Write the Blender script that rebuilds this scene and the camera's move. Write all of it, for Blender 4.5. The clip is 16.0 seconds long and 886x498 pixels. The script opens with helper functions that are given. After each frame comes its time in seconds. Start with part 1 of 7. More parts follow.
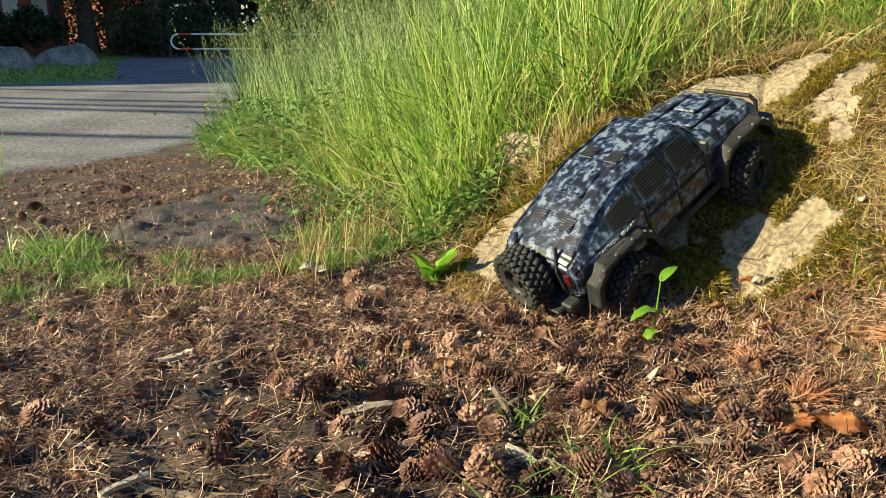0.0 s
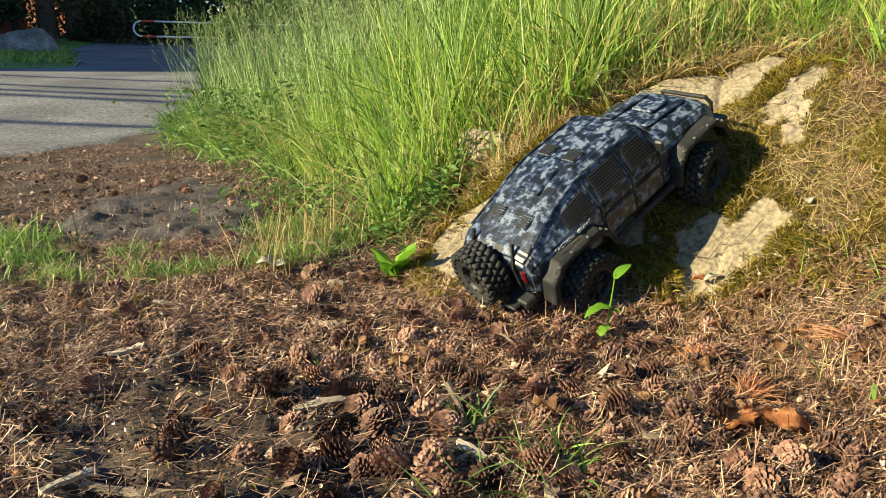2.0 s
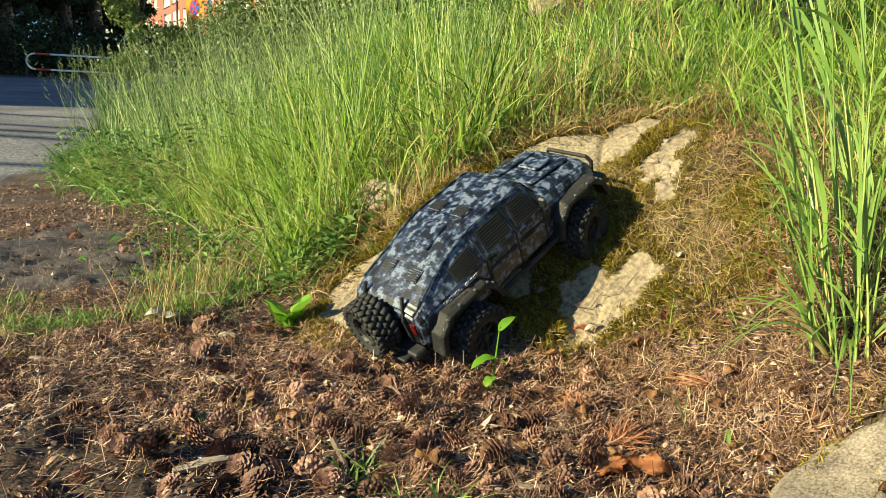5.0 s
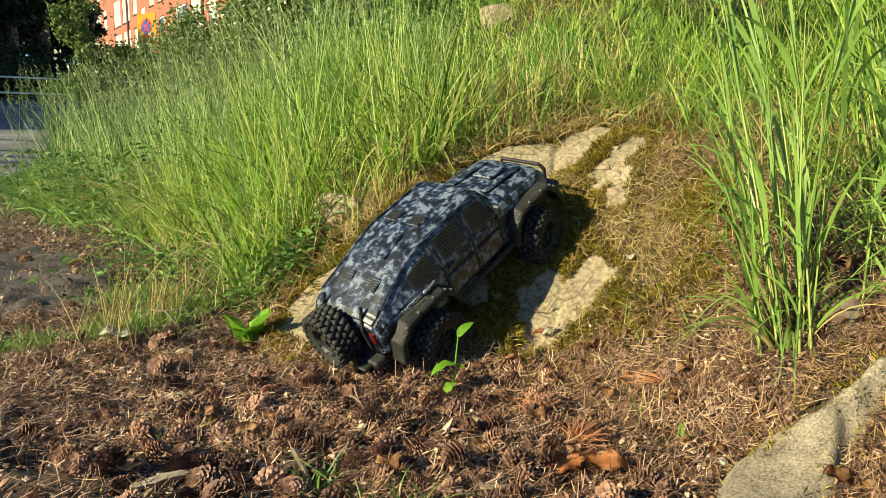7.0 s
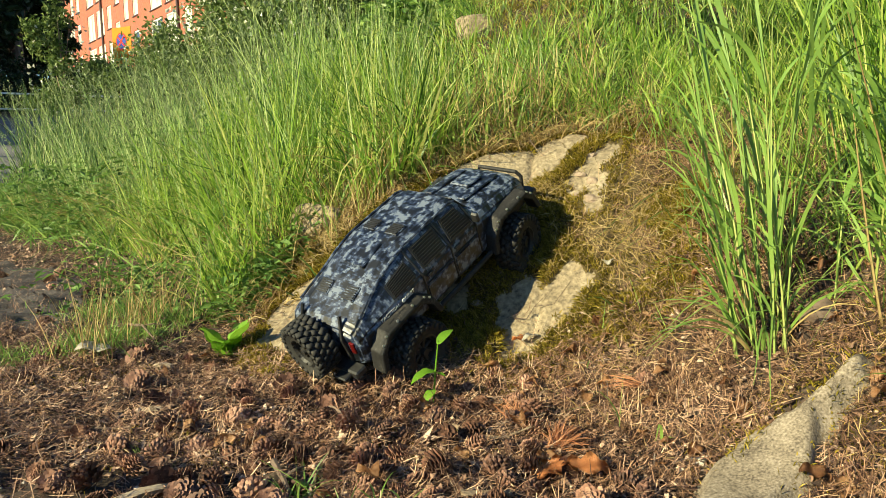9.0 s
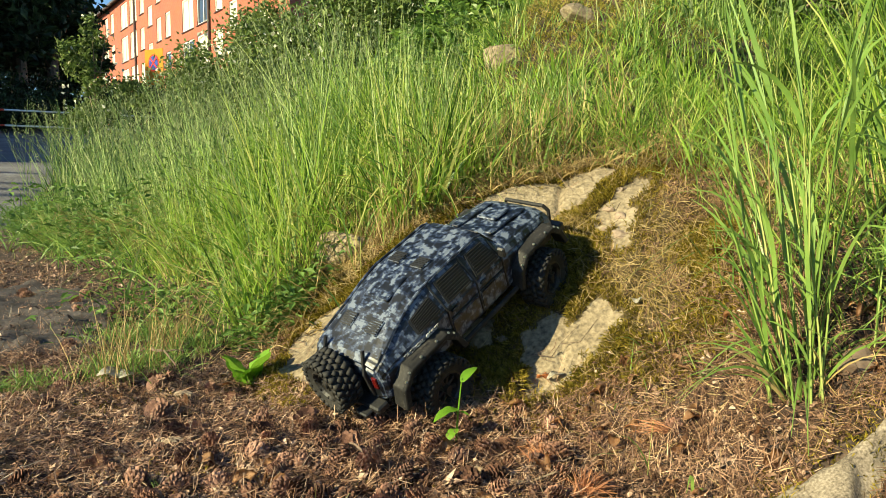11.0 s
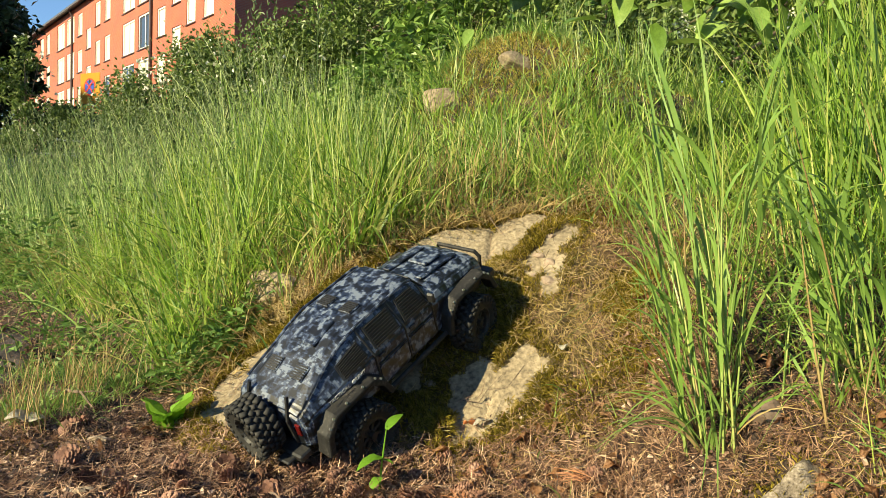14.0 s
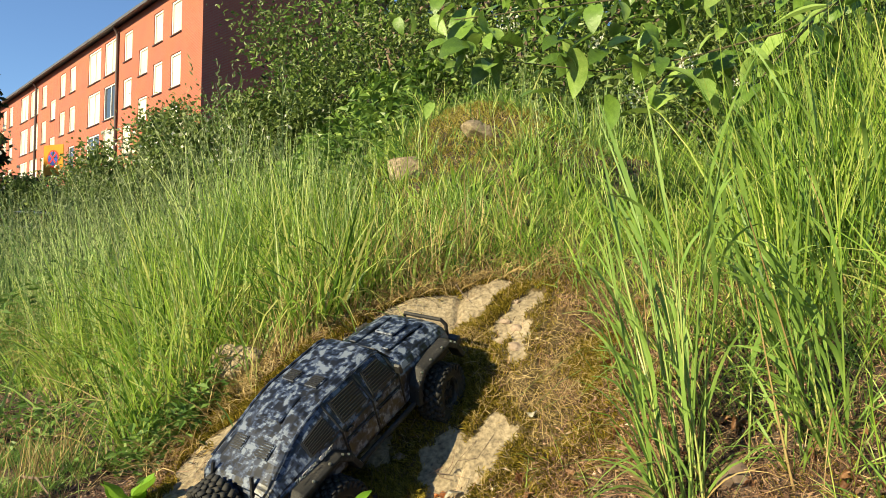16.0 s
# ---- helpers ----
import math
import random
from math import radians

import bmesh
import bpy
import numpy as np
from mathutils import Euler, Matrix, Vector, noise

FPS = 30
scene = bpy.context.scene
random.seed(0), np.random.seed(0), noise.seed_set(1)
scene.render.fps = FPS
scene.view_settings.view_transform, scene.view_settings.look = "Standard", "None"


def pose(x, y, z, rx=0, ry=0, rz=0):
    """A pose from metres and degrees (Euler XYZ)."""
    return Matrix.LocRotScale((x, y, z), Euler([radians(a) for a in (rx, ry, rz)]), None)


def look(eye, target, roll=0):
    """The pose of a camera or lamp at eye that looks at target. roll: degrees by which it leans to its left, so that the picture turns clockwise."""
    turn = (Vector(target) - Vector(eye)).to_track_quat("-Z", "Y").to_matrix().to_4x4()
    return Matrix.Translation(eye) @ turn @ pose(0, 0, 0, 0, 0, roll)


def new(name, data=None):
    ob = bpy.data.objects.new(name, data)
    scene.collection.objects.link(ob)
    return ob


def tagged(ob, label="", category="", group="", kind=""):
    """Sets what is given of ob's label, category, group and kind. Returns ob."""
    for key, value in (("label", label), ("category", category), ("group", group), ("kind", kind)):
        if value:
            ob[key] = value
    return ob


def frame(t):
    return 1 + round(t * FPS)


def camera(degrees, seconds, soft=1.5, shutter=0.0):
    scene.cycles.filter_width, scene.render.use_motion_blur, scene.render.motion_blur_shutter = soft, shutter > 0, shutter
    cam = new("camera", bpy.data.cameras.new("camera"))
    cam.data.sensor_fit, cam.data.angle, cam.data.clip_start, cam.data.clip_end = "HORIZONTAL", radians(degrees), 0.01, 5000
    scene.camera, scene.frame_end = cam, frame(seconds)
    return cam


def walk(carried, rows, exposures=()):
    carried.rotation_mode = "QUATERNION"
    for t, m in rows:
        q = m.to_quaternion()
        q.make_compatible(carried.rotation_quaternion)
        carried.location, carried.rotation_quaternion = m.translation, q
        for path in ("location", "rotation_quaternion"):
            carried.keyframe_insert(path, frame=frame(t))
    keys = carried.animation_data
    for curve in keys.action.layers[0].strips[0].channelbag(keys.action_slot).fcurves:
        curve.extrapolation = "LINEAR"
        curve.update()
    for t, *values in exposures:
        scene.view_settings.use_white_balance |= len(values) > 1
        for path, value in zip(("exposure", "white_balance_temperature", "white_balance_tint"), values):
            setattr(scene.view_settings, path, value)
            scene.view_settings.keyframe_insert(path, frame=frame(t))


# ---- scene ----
# ---------------------------------------------------------------- camera and its walk
cam = camera(63.446, 16.0, soft=0.35)
PATH = [
    (0, -0, 0.0001, 0.4007, 76.907, 1.388, -0.298),
    (0.5, 0.0044, -0.0021, 0.4017, 76.713, 1.015, -0.82),
    (1, 0.0092, -0.0056, 0.4067, 76.855, 0.413, -1.345),
    (1.5, 0.0132, -0.0039, 0.4068, 76.856, 0.133, -2.132),
    (2, 0.0146, -0.0006, 0.4019, 76.457, 0.111, -2.733),
    (2.5, 0.0154, -0.0032, 0.4041, 76.236, -0.062, -3.068),
    (3, 0.016, -0.0037, 0.4059, 76.287, 0.052, -3.404),
    (3.5, 0.0189, -0.0064, 0.4075, 76.562, -0.418, -3.703),
    (4, 0.0257, -0.0142, 0.4159, 77.469, -1.547, -5.001),
    (4.5, 0.036, -0.0152, 0.4263, 78.923, -1.923, -7.663),
    (4.7, 0.0414, -0.022, 0.4292, 79.315, -1.655, -8.626),
    (6.8, 0.0501, -0.0374, 0.4233, 80.885, -0.568, -12.451),
    (7, 0.0502, -0.0426, 0.4201, 80.999, -0.226, -12.961),
    (7.5, 0.0513, -0.0468, 0.4166, 81.181, 0.366, -13.833),
    (8, 0.0504, -0.0457, 0.4171, 81.374, 0.587, -14.029),
    (8.5, 0.0542, -0.0446, 0.4158, 81.472, 0.698, -14.068),
    (9, 0.0538, -0.0466, 0.4159, 81.848, 0.464, -14.602),
    (9.5, 0.0529, -0.044, 0.4152, 82.813, 0.532, -14.608),
    (9.7, 0.0484, -0.0295, 0.4184, 83.136, 0.427, -13.82),
    (11.8, 0.0554, -0.0277, 0.4395, 84.157, -0.915, -12.968),
    (12, 0.0584, -0.0322, 0.4427, 84.476, -1.058, -13.412),
    (12.5, 0.0604, -0.0386, 0.453, 85.366, -1.439, -14.732),
    (13, 0.0641, -0.0402, 0.4527, 85.885, -1.616, -15.81),
    (13.5, 0.0696, -0.0426, 0.4513, 85.86, -1.989, -16.557),
    (14, 0.0676, -0.0379, 0.4537, 86.551, -2.247, -17.333),
    (14.5, 0.0676, -0.0423, 0.4713, 90.637, -2.025, -18.823),
    (15, 0.066, -0.0506, 0.4822, 93.083, -2.031, -20.099),
    (15.5, 0.067, -0.0527, 0.4725, 92.442, -1.282, -20.114),
    (16, 0.0711, -0.0492, 0.4683, 91.575, -0.814, -19.81),
]
walk(cam, [(t, pose(*p)) for t, *p in PATH], exposures=[(0.0, 1.36, 7000, 8), (4.5, 1.34, 7050, 5), (7.0, 1.20, 7150, 3), (12.5, 1.19, 7200, 6), (16.0, 1.15, 7250, 11)])

# ---------------------------------------------------------------- sky and sun
SUN_FROM = Vector((-0.94, -0.342, 0.0)).normalized()
SUN_UP = radians(25)
world = bpy.data.worlds.new("sky")
scene.world = world
world.use_nodes = True
nodes = world.node_tree.nodes
sky = nodes.new("ShaderNodeTexSky")
sky.sky_type, sky.sun_disc = "NISHITA", False
sky.sun_elevation, sky.sun_rotation = SUN_UP, math.atan2(SUN_FROM.x, SUN_FROM.y)
sky.air_density, sky.dust_density, sky.ozone_density = 1.0, 0.0, 7.0
nodes["Background"].inputs["Strength"].default_value = 0.09
world.node_tree.links.new(sky.outputs[0], nodes["Background"].inputs["Color"])
sun_ray = bpy.data.lights.new("sun", "SUN")
sun_ray.energy, sun_ray.angle, sun_ray.color = 5.0, radians(0.55), (1.0, 0.92, 0.63)
sun = new("sun", sun_ray)
sun.matrix_world = look((SUN_FROM * math.cos(SUN_UP) + Vector((0, 0, math.sin(SUN_UP)))) * 60, (0, 0, 0))

# ---------------------------------------------------------------- the lie of the land
FOOT = np.array([(0.80, -60.0), (0.70, -0.8), (0.60, 0.55), (0.575, 0.85), (0.47, 1.10), (0.27, 1.24), (0.05, 1.47),
                 (-0.12, 2.1), (-0.75, 3.6), (-1.5, 5.4), (-2.3, 8.5), (-2.6, 12.0), (-2.2, 90.0)])


def ease(a, b, v):
    u = np.clip((v - a) / (b - a), 0, 1)
    return u * u * (3 - 2 * u)


def beyond_foot(x, y):
    """How far a place lies up the bank from the line where the bank meets the flat ground (negative: on the flat)."""
    x, y = np.asarray(x, float), np.asarray(y, float)
    best, side = np.full(x.shape, 1e9), np.ones(x.shape)
    for (ax, ay), (bx, by) in zip(FOOT, FOOT[1:]):
        dx, dy = bx - ax, by - ay
        u = np.clip(((x - ax) * dx + (y - ay) * dy) / (dx * dx + dy * dy), 0, 1)
        ex, ey = x - ax - u * dx, y - ay - u * dy
        d = np.hypot(ex, ey)
        nearer = d < best
        best = np.where(nearer, d, best)
        side = np.where(nearer, np.where(dx * ey - dy * ex < 0, 1.0, -1.0), side)
    return side * best


def bump(x, y, cx, cy, r, h):
    return h * np.exp(-((x - cx) ** 2 + (y - cy) ** 2) / (2 * r * r))


def land(x, y):
    """Height of the ground: flat dirt, a street that climbs gently, and a steep bank."""
    x, y = np.asarray(x, float), np.asarray(y, float)
    d = beyond_foot(x, y)
    steep = 0.86 - 0.47 * ease(2.4, 5.0, y) - 0.2 * ease(0.9, 0.3, y)
    ramp = 0.035 * np.log1p(np.exp(np.clip(d / 0.035, -40, 40)))
    h = 1.25 * (1 - np.exp(-steep * ramp / 1.25))
    h = h + bump(x, y, 0.36, 1.44, 0.13, 0.012) + bump(x, y, 0.27, 1.20, 0.07, 0.03) + bump(x, y, 1.28, 2.78, 0.42, 0.40)
    climb = np.minimum(0.065 * np.maximum(0, np.hypot(x, y) - 4.0), 2.6) * ease(4, 7, y) * ease(1.2, -0.2, d)
    return h + climb


# ---------------------------------------------------------------- materials
def material(name, stops, scale=8.0, fine=60.0, rough=0.8, bump_by=0.3, metal=0.0, island=0.0, leaf=0.0, per_thing=0.0,
             mix=0.45, spec=0.4, stretch=None, coat=0.0, bump_scale=None):
    """A surface whose colour runs along stops by noise at two sizes, with fine relief. island, per_thing: how much each loose piece
    or each thing differs; leaf: how much light goes through."""
    m = bpy.data.materials.new(name)
    m.use_nodes = True
    t, n = m.node_tree, m.node_tree.nodes
    link = t.links.new
    bsdf = n["Principled BSDF"]
    where = n.new("ShaderNodeTexCoord")
    source = where.outputs["Object"]
    if stretch:
        mapping = n.new("ShaderNodeMapping")
        mapping.inputs["Scale"].default_value = stretch
        link(source, mapping.inputs["Vector"])
        source = mapping.outputs[0]
    big, small = n.new("ShaderNodeTexNoise"), n.new("ShaderNodeTexNoise")
    big.inputs["Scale"].default_value, big.inputs["Detail"].default_value = scale, 4
    small.inputs["Scale"].default_value, small.inputs["Detail"].default_value = fine, 3
    for tex in (big, small):
        link(source, tex.inputs["Vector"])
    blend = n.new("ShaderNodeMix")
    blend.inputs["Factor"].default_value = mix
    link(big.outputs["Fac"], blend.inputs[2])
    link(small.outputs["Fac"], blend.inputs[3])
    value = blend.outputs[0]
    for amount, node, out in ((island, "ShaderNodeNewGeometry", "Random Per Island"), (per_thing, "ShaderNodeObjectInfo", "Random")):
        if amount:
            rnd, add = n.new(node), n.new("ShaderNodeMath")
            add.operation = "MULTIPLY_ADD"
            shift = n.new("ShaderNodeMath")
            shift.operation = "SUBTRACT"
            link(rnd.outputs[out], shift.inputs[0])
            shift.inputs[1].default_value = 0.5
            link(shift.outputs[0], add.inputs[0])
            add.inputs[1].default_value = amount
            link(value, add.inputs[2])
            value = add.outputs[0]
    ramp = n.new("ShaderNodeValToRGB")
    while len(ramp.color_ramp.elements) < len(stops):
        ramp.color_ramp.elements.new(0.5)
    for e, (at, colour) in zip(ramp.color_ramp.elements, stops):
        e.position, e.color = at, (*colour, 1)
    link(value, ramp.inputs["Fac"])
    link(ramp.outputs[0], bsdf.inputs["Base Color"])
    bsdf.inputs["Roughness"].default_value = rough
    bsdf.inputs["Metallic"].default_value = metal
    bsdf.inputs["Specular IOR Level"].default_value = spec
    bsdf.inputs["Coat Weight"].default_value = coat
    if bump_by:
        rel = n.new("ShaderNodeBump")
        rel.inputs["Strength"].default_value, rel.inputs["Distance"].default_value = bump_by, bump_scale or 0.3 / fine
        link(small.outputs["Fac"], rel.inputs["Height"])
        link(rel.outputs[0], bsdf.inputs["Normal"])
    if leaf:
        thin, both = n.new("ShaderNodeBsdfTranslucent"), n.new("ShaderNodeMixShader")
        link(ramp.outputs[0], thin.inputs["Color"])
        both.inputs[0].default_value = leaf
        link(bsdf.outputs[0], both.inputs[1])
        link(thin.outputs[0], both.inputs[2])
        link(both.outputs[0], n["Material Output"].inputs["Surface"])
    return m


def grey(v, tint=(1, 1, 1)):
    return tuple(v * c for c in tint)


SOIL = material("soil", [(0.30, (0.012, 0.008, 0.005)), (0.5, (0.044, 0.029, 0.021)), (0.66, (0.115, 0.078, 0.056))], 5, 90, 0.95, 0.9)
HUMUS = material("humus", [(0.30, (0.030, 0.020, 0.010)), (0.5, (0.085, 0.060, 0.024)), (0.68, (0.16, 0.115, 0.055))], 16, 110, 0.95, 0.9)
ROCK = material("rock", [(0.30, (0.06, 0.046, 0.029)), (0.40, (0.145, 0.113, 0.073)), (0.53, (0.245, 0.193, 0.124)), (0.70, (0.36, 0.295, 0.200))], 12, 110, 0.9, 0.9, mix=0.58, bump_scale=0.005)
GRAINY_ROCK = material("grainy_rock", [(0.34, (0.062, 0.048, 0.035)), (0.44, (0.145, 0.115, 0.083)), (0.54, (0.225, 0.182, 0.134)), (0.68, (0.36, 0.30, 0.23))], 30, 330, 0.9, 0.6, mix=0.62, bump_scale=0.0015)
OLD_NEEDLE = material("old_needles", [(0.05, (0.030, 0.014, 0.009)), (0.42, (0.105, 0.052, 0.030)), (0.72, (0.235, 0.130, 0.074)), (0.94, (0.46, 0.30, 0.18))], 9, 50, 0.6, 0, island=0.8, spec=0.3)
PINK_ROCK = material("pale_rock", [(0.3, (0.17, 0.12, 0.085)), (0.55, (0.30, 0.225, 0.165)), (0.7, (0.41, 0.33, 0.26))], 18, 120, 0.85, 0.7)
ASPHALT = material("asphalt", [(0.34, (0.052, 0.051, 0.055)), (0.5, (0.118, 0.115, 0.120)), (0.64, (0.235, 0.228, 0.23))], 1.3, 42, 0.9, 1.0, mix=0.62)
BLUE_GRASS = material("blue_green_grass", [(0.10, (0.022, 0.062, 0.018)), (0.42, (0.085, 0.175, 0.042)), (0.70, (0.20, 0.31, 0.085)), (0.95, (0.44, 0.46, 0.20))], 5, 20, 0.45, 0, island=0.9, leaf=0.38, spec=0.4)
STALK = material("stalk", [(0.1, (0.15, 0.25, 0.07)), (0.5, (0.29, 0.41, 0.13)), (0.9, (0.48, 0.52, 0.24))], 6, 30, 0.6, 0, island=0.7, leaf=0.25)
OLD_ASPHALT = material("old_asphalt", [(0.35, (0.028, 0.022, 0.019)), (0.5, (0.055, 0.045, 0.039)), (0.66, (0.12, 0.10, 0.09))], 6, 120, 0.75, 0.6)
GRASS = material("grass", [(0.08, (0.036, 0.092, 0.016)), (0.34, (0.140, 0.27, 0.034)), (0.62, (0.32, 0.475, 0.070)), (0.95, (0.58, 0.58, 0.20))], 7, 22, 0.45, 0, island=0.9, leaf=0.50, spec=0.4)
LUSH = material("lush_grass", [(0.10, (0.048, 0.115, 0.022)), (0.45, (0.145, 0.265, 0.052)), (0.74, (0.27, 0.39, 0.09)), (0.96, (0.48, 0.50, 0.19))], 6, 26, 0.42, 0, island=0.6, leaf=0.35, spec=0.45)
CULM = material("culm", [(0.1, (0.12, 0.21, 0.04)), (0.5, (0.20, 0.31, 0.06)), (0.9, (0.38, 0.40, 0.13))], 3, 20, 0.5, 0, per_thing=0.7, leaf=0.2)
STRAW = material("straw", [(0.1, (0.17, 0.11, 0.045)), (0.5, (0.34, 0.24, 0.095)), (0.9, (0.52, 0.40, 0.20))], 6, 30, 0.6, 0, island=0.7, leaf=0.25)
SEED = material("seed_heads", [(0.1, (0.10, 0.15, 0.05)), (0.9, (0.30, 0.35, 0.17))], 6, 30, 0.7, 0, island=0.6, leaf=0.35)
MOSS = material("moss", [(0.08, (0.055, 0.046, 0.008)), (0.45, (0.165, 0.132, 0.017)), (0.72, (0.29, 0.218, 0.032)), (0.94, (0.42, 0.31, 0.085))], 9, 60, 0.9, 0, island=0.75, leaf=0.25, spec=0.1)
DRY_MOSS = material("dry_moss", [(0.1, (0.10, 0.10, 0.015)), (0.5, (0.26, 0.23, 0.04)), (0.9, (0.46, 0.38, 0.12))], 6, 40, 0.9, 0, island=0.7, leaf=0.3, spec=0.1)
NEEDLE = material("needles", [(0.05, (0.035, 0.017, 0.010)), (0.42, (0.14, 0.070, 0.040)), (0.72, (0.335, 0.185, 0.110)), (0.95, (0.62, 0.43, 0.28))], 5, 40, 0.5, 0, island=0.8, spec=0.5)
ORANGE_NEEDLE = material("orange_needles", [(0.1, (0.32, 0.125, 0.06)), (0.9, (0.60, 0.29, 0.15))], 5, 40, 0.5, 0, island=0.7, leaf=0.15)
CONE = material("cone", [(0.12, (0.032, 0.015, 0.010)), (0.42, (0.105, 0.048, 0.032)), (0.70, (0.26, 0.130, 0.088)), (0.96, (0.44, 0.26, 0.18))], 30, 180, 0.7, 0.4, island=0.35, per_thing=0.5)
BARK = material("bark", [(0.2, (0.06, 0.04, 0.03)), (0.5, (0.16, 0.11, 0.08)), (0.8, (0.30, 0.22, 0.16))], 14, 90, 0.85, 0.6, per_thing=0.3)
WOOD = material("weathered_wood", [(0.2, (0.16, 0.11, 0.07)), (0.5, (0.33, 0.25, 0.17)), (0.8, (0.52, 0.43, 0.33))], 12, 80, 0.7, 0.5, per_thing=0.5, stretch=(1, 6, 6))
DEAD_LEAF = material("dead_leaf", [(0.15, (0.16, 0.07, 0.035)), (0.5, (0.34, 0.17, 0.08)), (0.85, (0.52, 0.31, 0.17))], 30, 140, 0.6, 0.3, per_thing=0.6, leaf=0.2)
FLAKE = material("litter_flakes", [(0.05, (0.024, 0.012, 0.008)), (0.45, (0.105, 0.056, 0.036)), (0.76, (0.32, 0.19, 0.125)), (0.95, (0.66, 0.49, 0.36))], 8, 60, 0.75, 0.2, island=0.8)
WEED = material("weed_leaf", [(0.15, (0.08, 0.20, 0.02)), (0.5, (0.16, 0.34, 0.03)), (0.85, (0.28, 0.46, 0.07))], 18, 90, 0.4, 0.3, per_thing=0.2, leaf=0.4, island=0.2)
NETTLE = material("nettle_leaf", [(0.15, (0.05, 0.11, 0.02)), (0.5, (0.11, 0.21, 0.04)), (0.85, (0.22, 0.33, 0.09))], 12, 60, 0.5, 0.2, leaf=0.35, island=0.5)
SHRUB = material("shrub_leaf", [(0.15, (0.042, 0.078, 0.016)), (0.5, (0.105, 0.165, 0.034)), (0.85, (0.23, 0.29, 0.085))], 2, 14, 0.45, 0, leaf=0.3, island=0.6)
BRANCH_LEAF = material("branch_leaf", [(0.15, (0.06, 0.12, 0.02)), (0.5, (0.14, 0.25, 0.04)), (0.85, (0.28, 0.40, 0.10))], 6, 40, 0.35, 0.2, leaf=0.30, per_thing=0.7, spec=0.5)
BRIGHT_LEAF = material("bright_leaf", [(0.12, (0.045, 0.095, 0.016)), (0.48, (0.135, 0.245, 0.040)), (0.85, (0.30, 0.42, 0.10))], 3, 18, 0.4, 0, leaf=0.38, island=0.7)
# near-black green: the shade on the trees is put into this leaf colour
SHADED_LEAF = material("shaded_tree_leaf", [(0.15, (0.010, 0.020, 0.006)), (0.5, (0.024, 0.045, 0.012)), (0.85, (0.06, 0.092, 0.026))], 1, 8, 0.5, 0, leaf=0.25, island=0.6)
BLOSSOM = material("blossom", [(0.2, (0.55, 0.55, 0.42)), (0.8, (0.78, 0.77, 0.66))], 5, 30, 0.7, 0, island=0.3, leaf=0.3)
BARE_STEM = material("stem", [(0.2, (0.05, 0.045, 0.02)), (0.8, (0.12, 0.10, 0.05))], 12, 60, 0.7, 0.3)

# ---------------------------------------------------------------- building tools
RNG = np.random.default_rng(7)


def mesh_of(name, verts, faces, mat=None, smooth=False):
    me = bpy.data.meshes.new(name)
    verts, faces = np.asarray(verts, np.float32), np.asarray(faces, np.int32)
    k = faces.shape[1]
    me.vertices.add(len(verts))
    me.vertices.foreach_set("co", verts.ravel())
    me.loops.add(faces.size)
    me.loops.foreach_set("vertex_index", faces.ravel())
    me.polygons.add(len(faces))
    me.polygons.foreach_set("loop_start", np.arange(len(faces), dtype=np.int32) * k)
    me.polygons.foreach_set("use_smooth", np.full(len(faces), smooth))
    me.update(calc_edges=True)
    me.validate()
    if mat:
        me.materials.append(mat)
    return me


def thing(name, label, category, group="", kind="", at=None):
    """An empty at the base of a thing; its parts go under it."""
    ob = new(name)
    if at is not None:
        ob.matrix_world = at
    return tagged(ob, label, category, group, kind)


def part(name, bm, mat, parent=None, label="", smooth=False):
    """Links a bmesh as one mesh object under a thing or a part."""
    me = bpy.data.meshes.new(name)
    bm.normal_update()
    for f in bm.faces:
        f.smooth = smooth
    bm.to_mesh(me)
    bm.free()
    if mat:
        me.materials.append(mat)
    ob = new(name, me)
    ob.parent = parent
    return tagged(ob, label)


def box(bm, size, m, bevel=0.0, segments=1):
    r = bmesh.ops.create_cube(bm, size=1.0, matrix=m @ Matrix.Diagonal((*size, 1)))
    if bevel:
        edges = list({e for v in r["verts"] for e in v.link_edges})
        bmesh.ops.bevel(bm, geom=edges, offset=bevel, segments=segments, affect="EDGES", clamp_overlap=True)
    return bm


def tube(bm, points, radii, sides=8, caps=True):
    """A round tube along points, with a radius at each."""
    points = [Vector(p) for p in points]
    if not hasattr(radii, "__len__"):
        radii = [radii] * len(points)
    rings = []
    side = None
    for i, p in enumerate(points):
        along = (points[min(i + 1, len(points) - 1)] - points[max(i - 1, 0)]).normalized()
        if side is None:
            side = along.orthogonal().normalized()
        side = (side - along * side.dot(along)).normalized()
        other = along.cross(side)
        rings.append([bm.verts.new(p + (side * math.cos(a) + other * math.sin(a)) * radii[i])
                      for a in (2 * math.pi * k / sides for k in range(sides))])
    for a, b in zip(rings, rings[1:]):
        for k in range(sides):
            bm.faces.new((a[k], a[(k + 1) % sides], b[(k + 1) % sides], b[k]))
    if caps:
        bm.faces.new(rings[0][::-1])
        bm.faces.new(rings[-1])
    return bm


def slab(bm, corners, thick):
    """A flat panel with the given four corners, thickened along its normal."""
    c = [Vector(p) for p in corners]
    n = (c[1] - c[0]).cross(c[3] - c[0]).normalized() * thick
    low, high = [bm.verts.new(p) for p in c], [bm.verts.new(p + n) for p in c]
    bm.faces.new(low[::-1])
    bm.faces.new(high)
    for k in range(4):
        bm.faces.new((low[k], low[(k + 1) % 4], high[(k + 1) % 4], high[k]))
    return bm


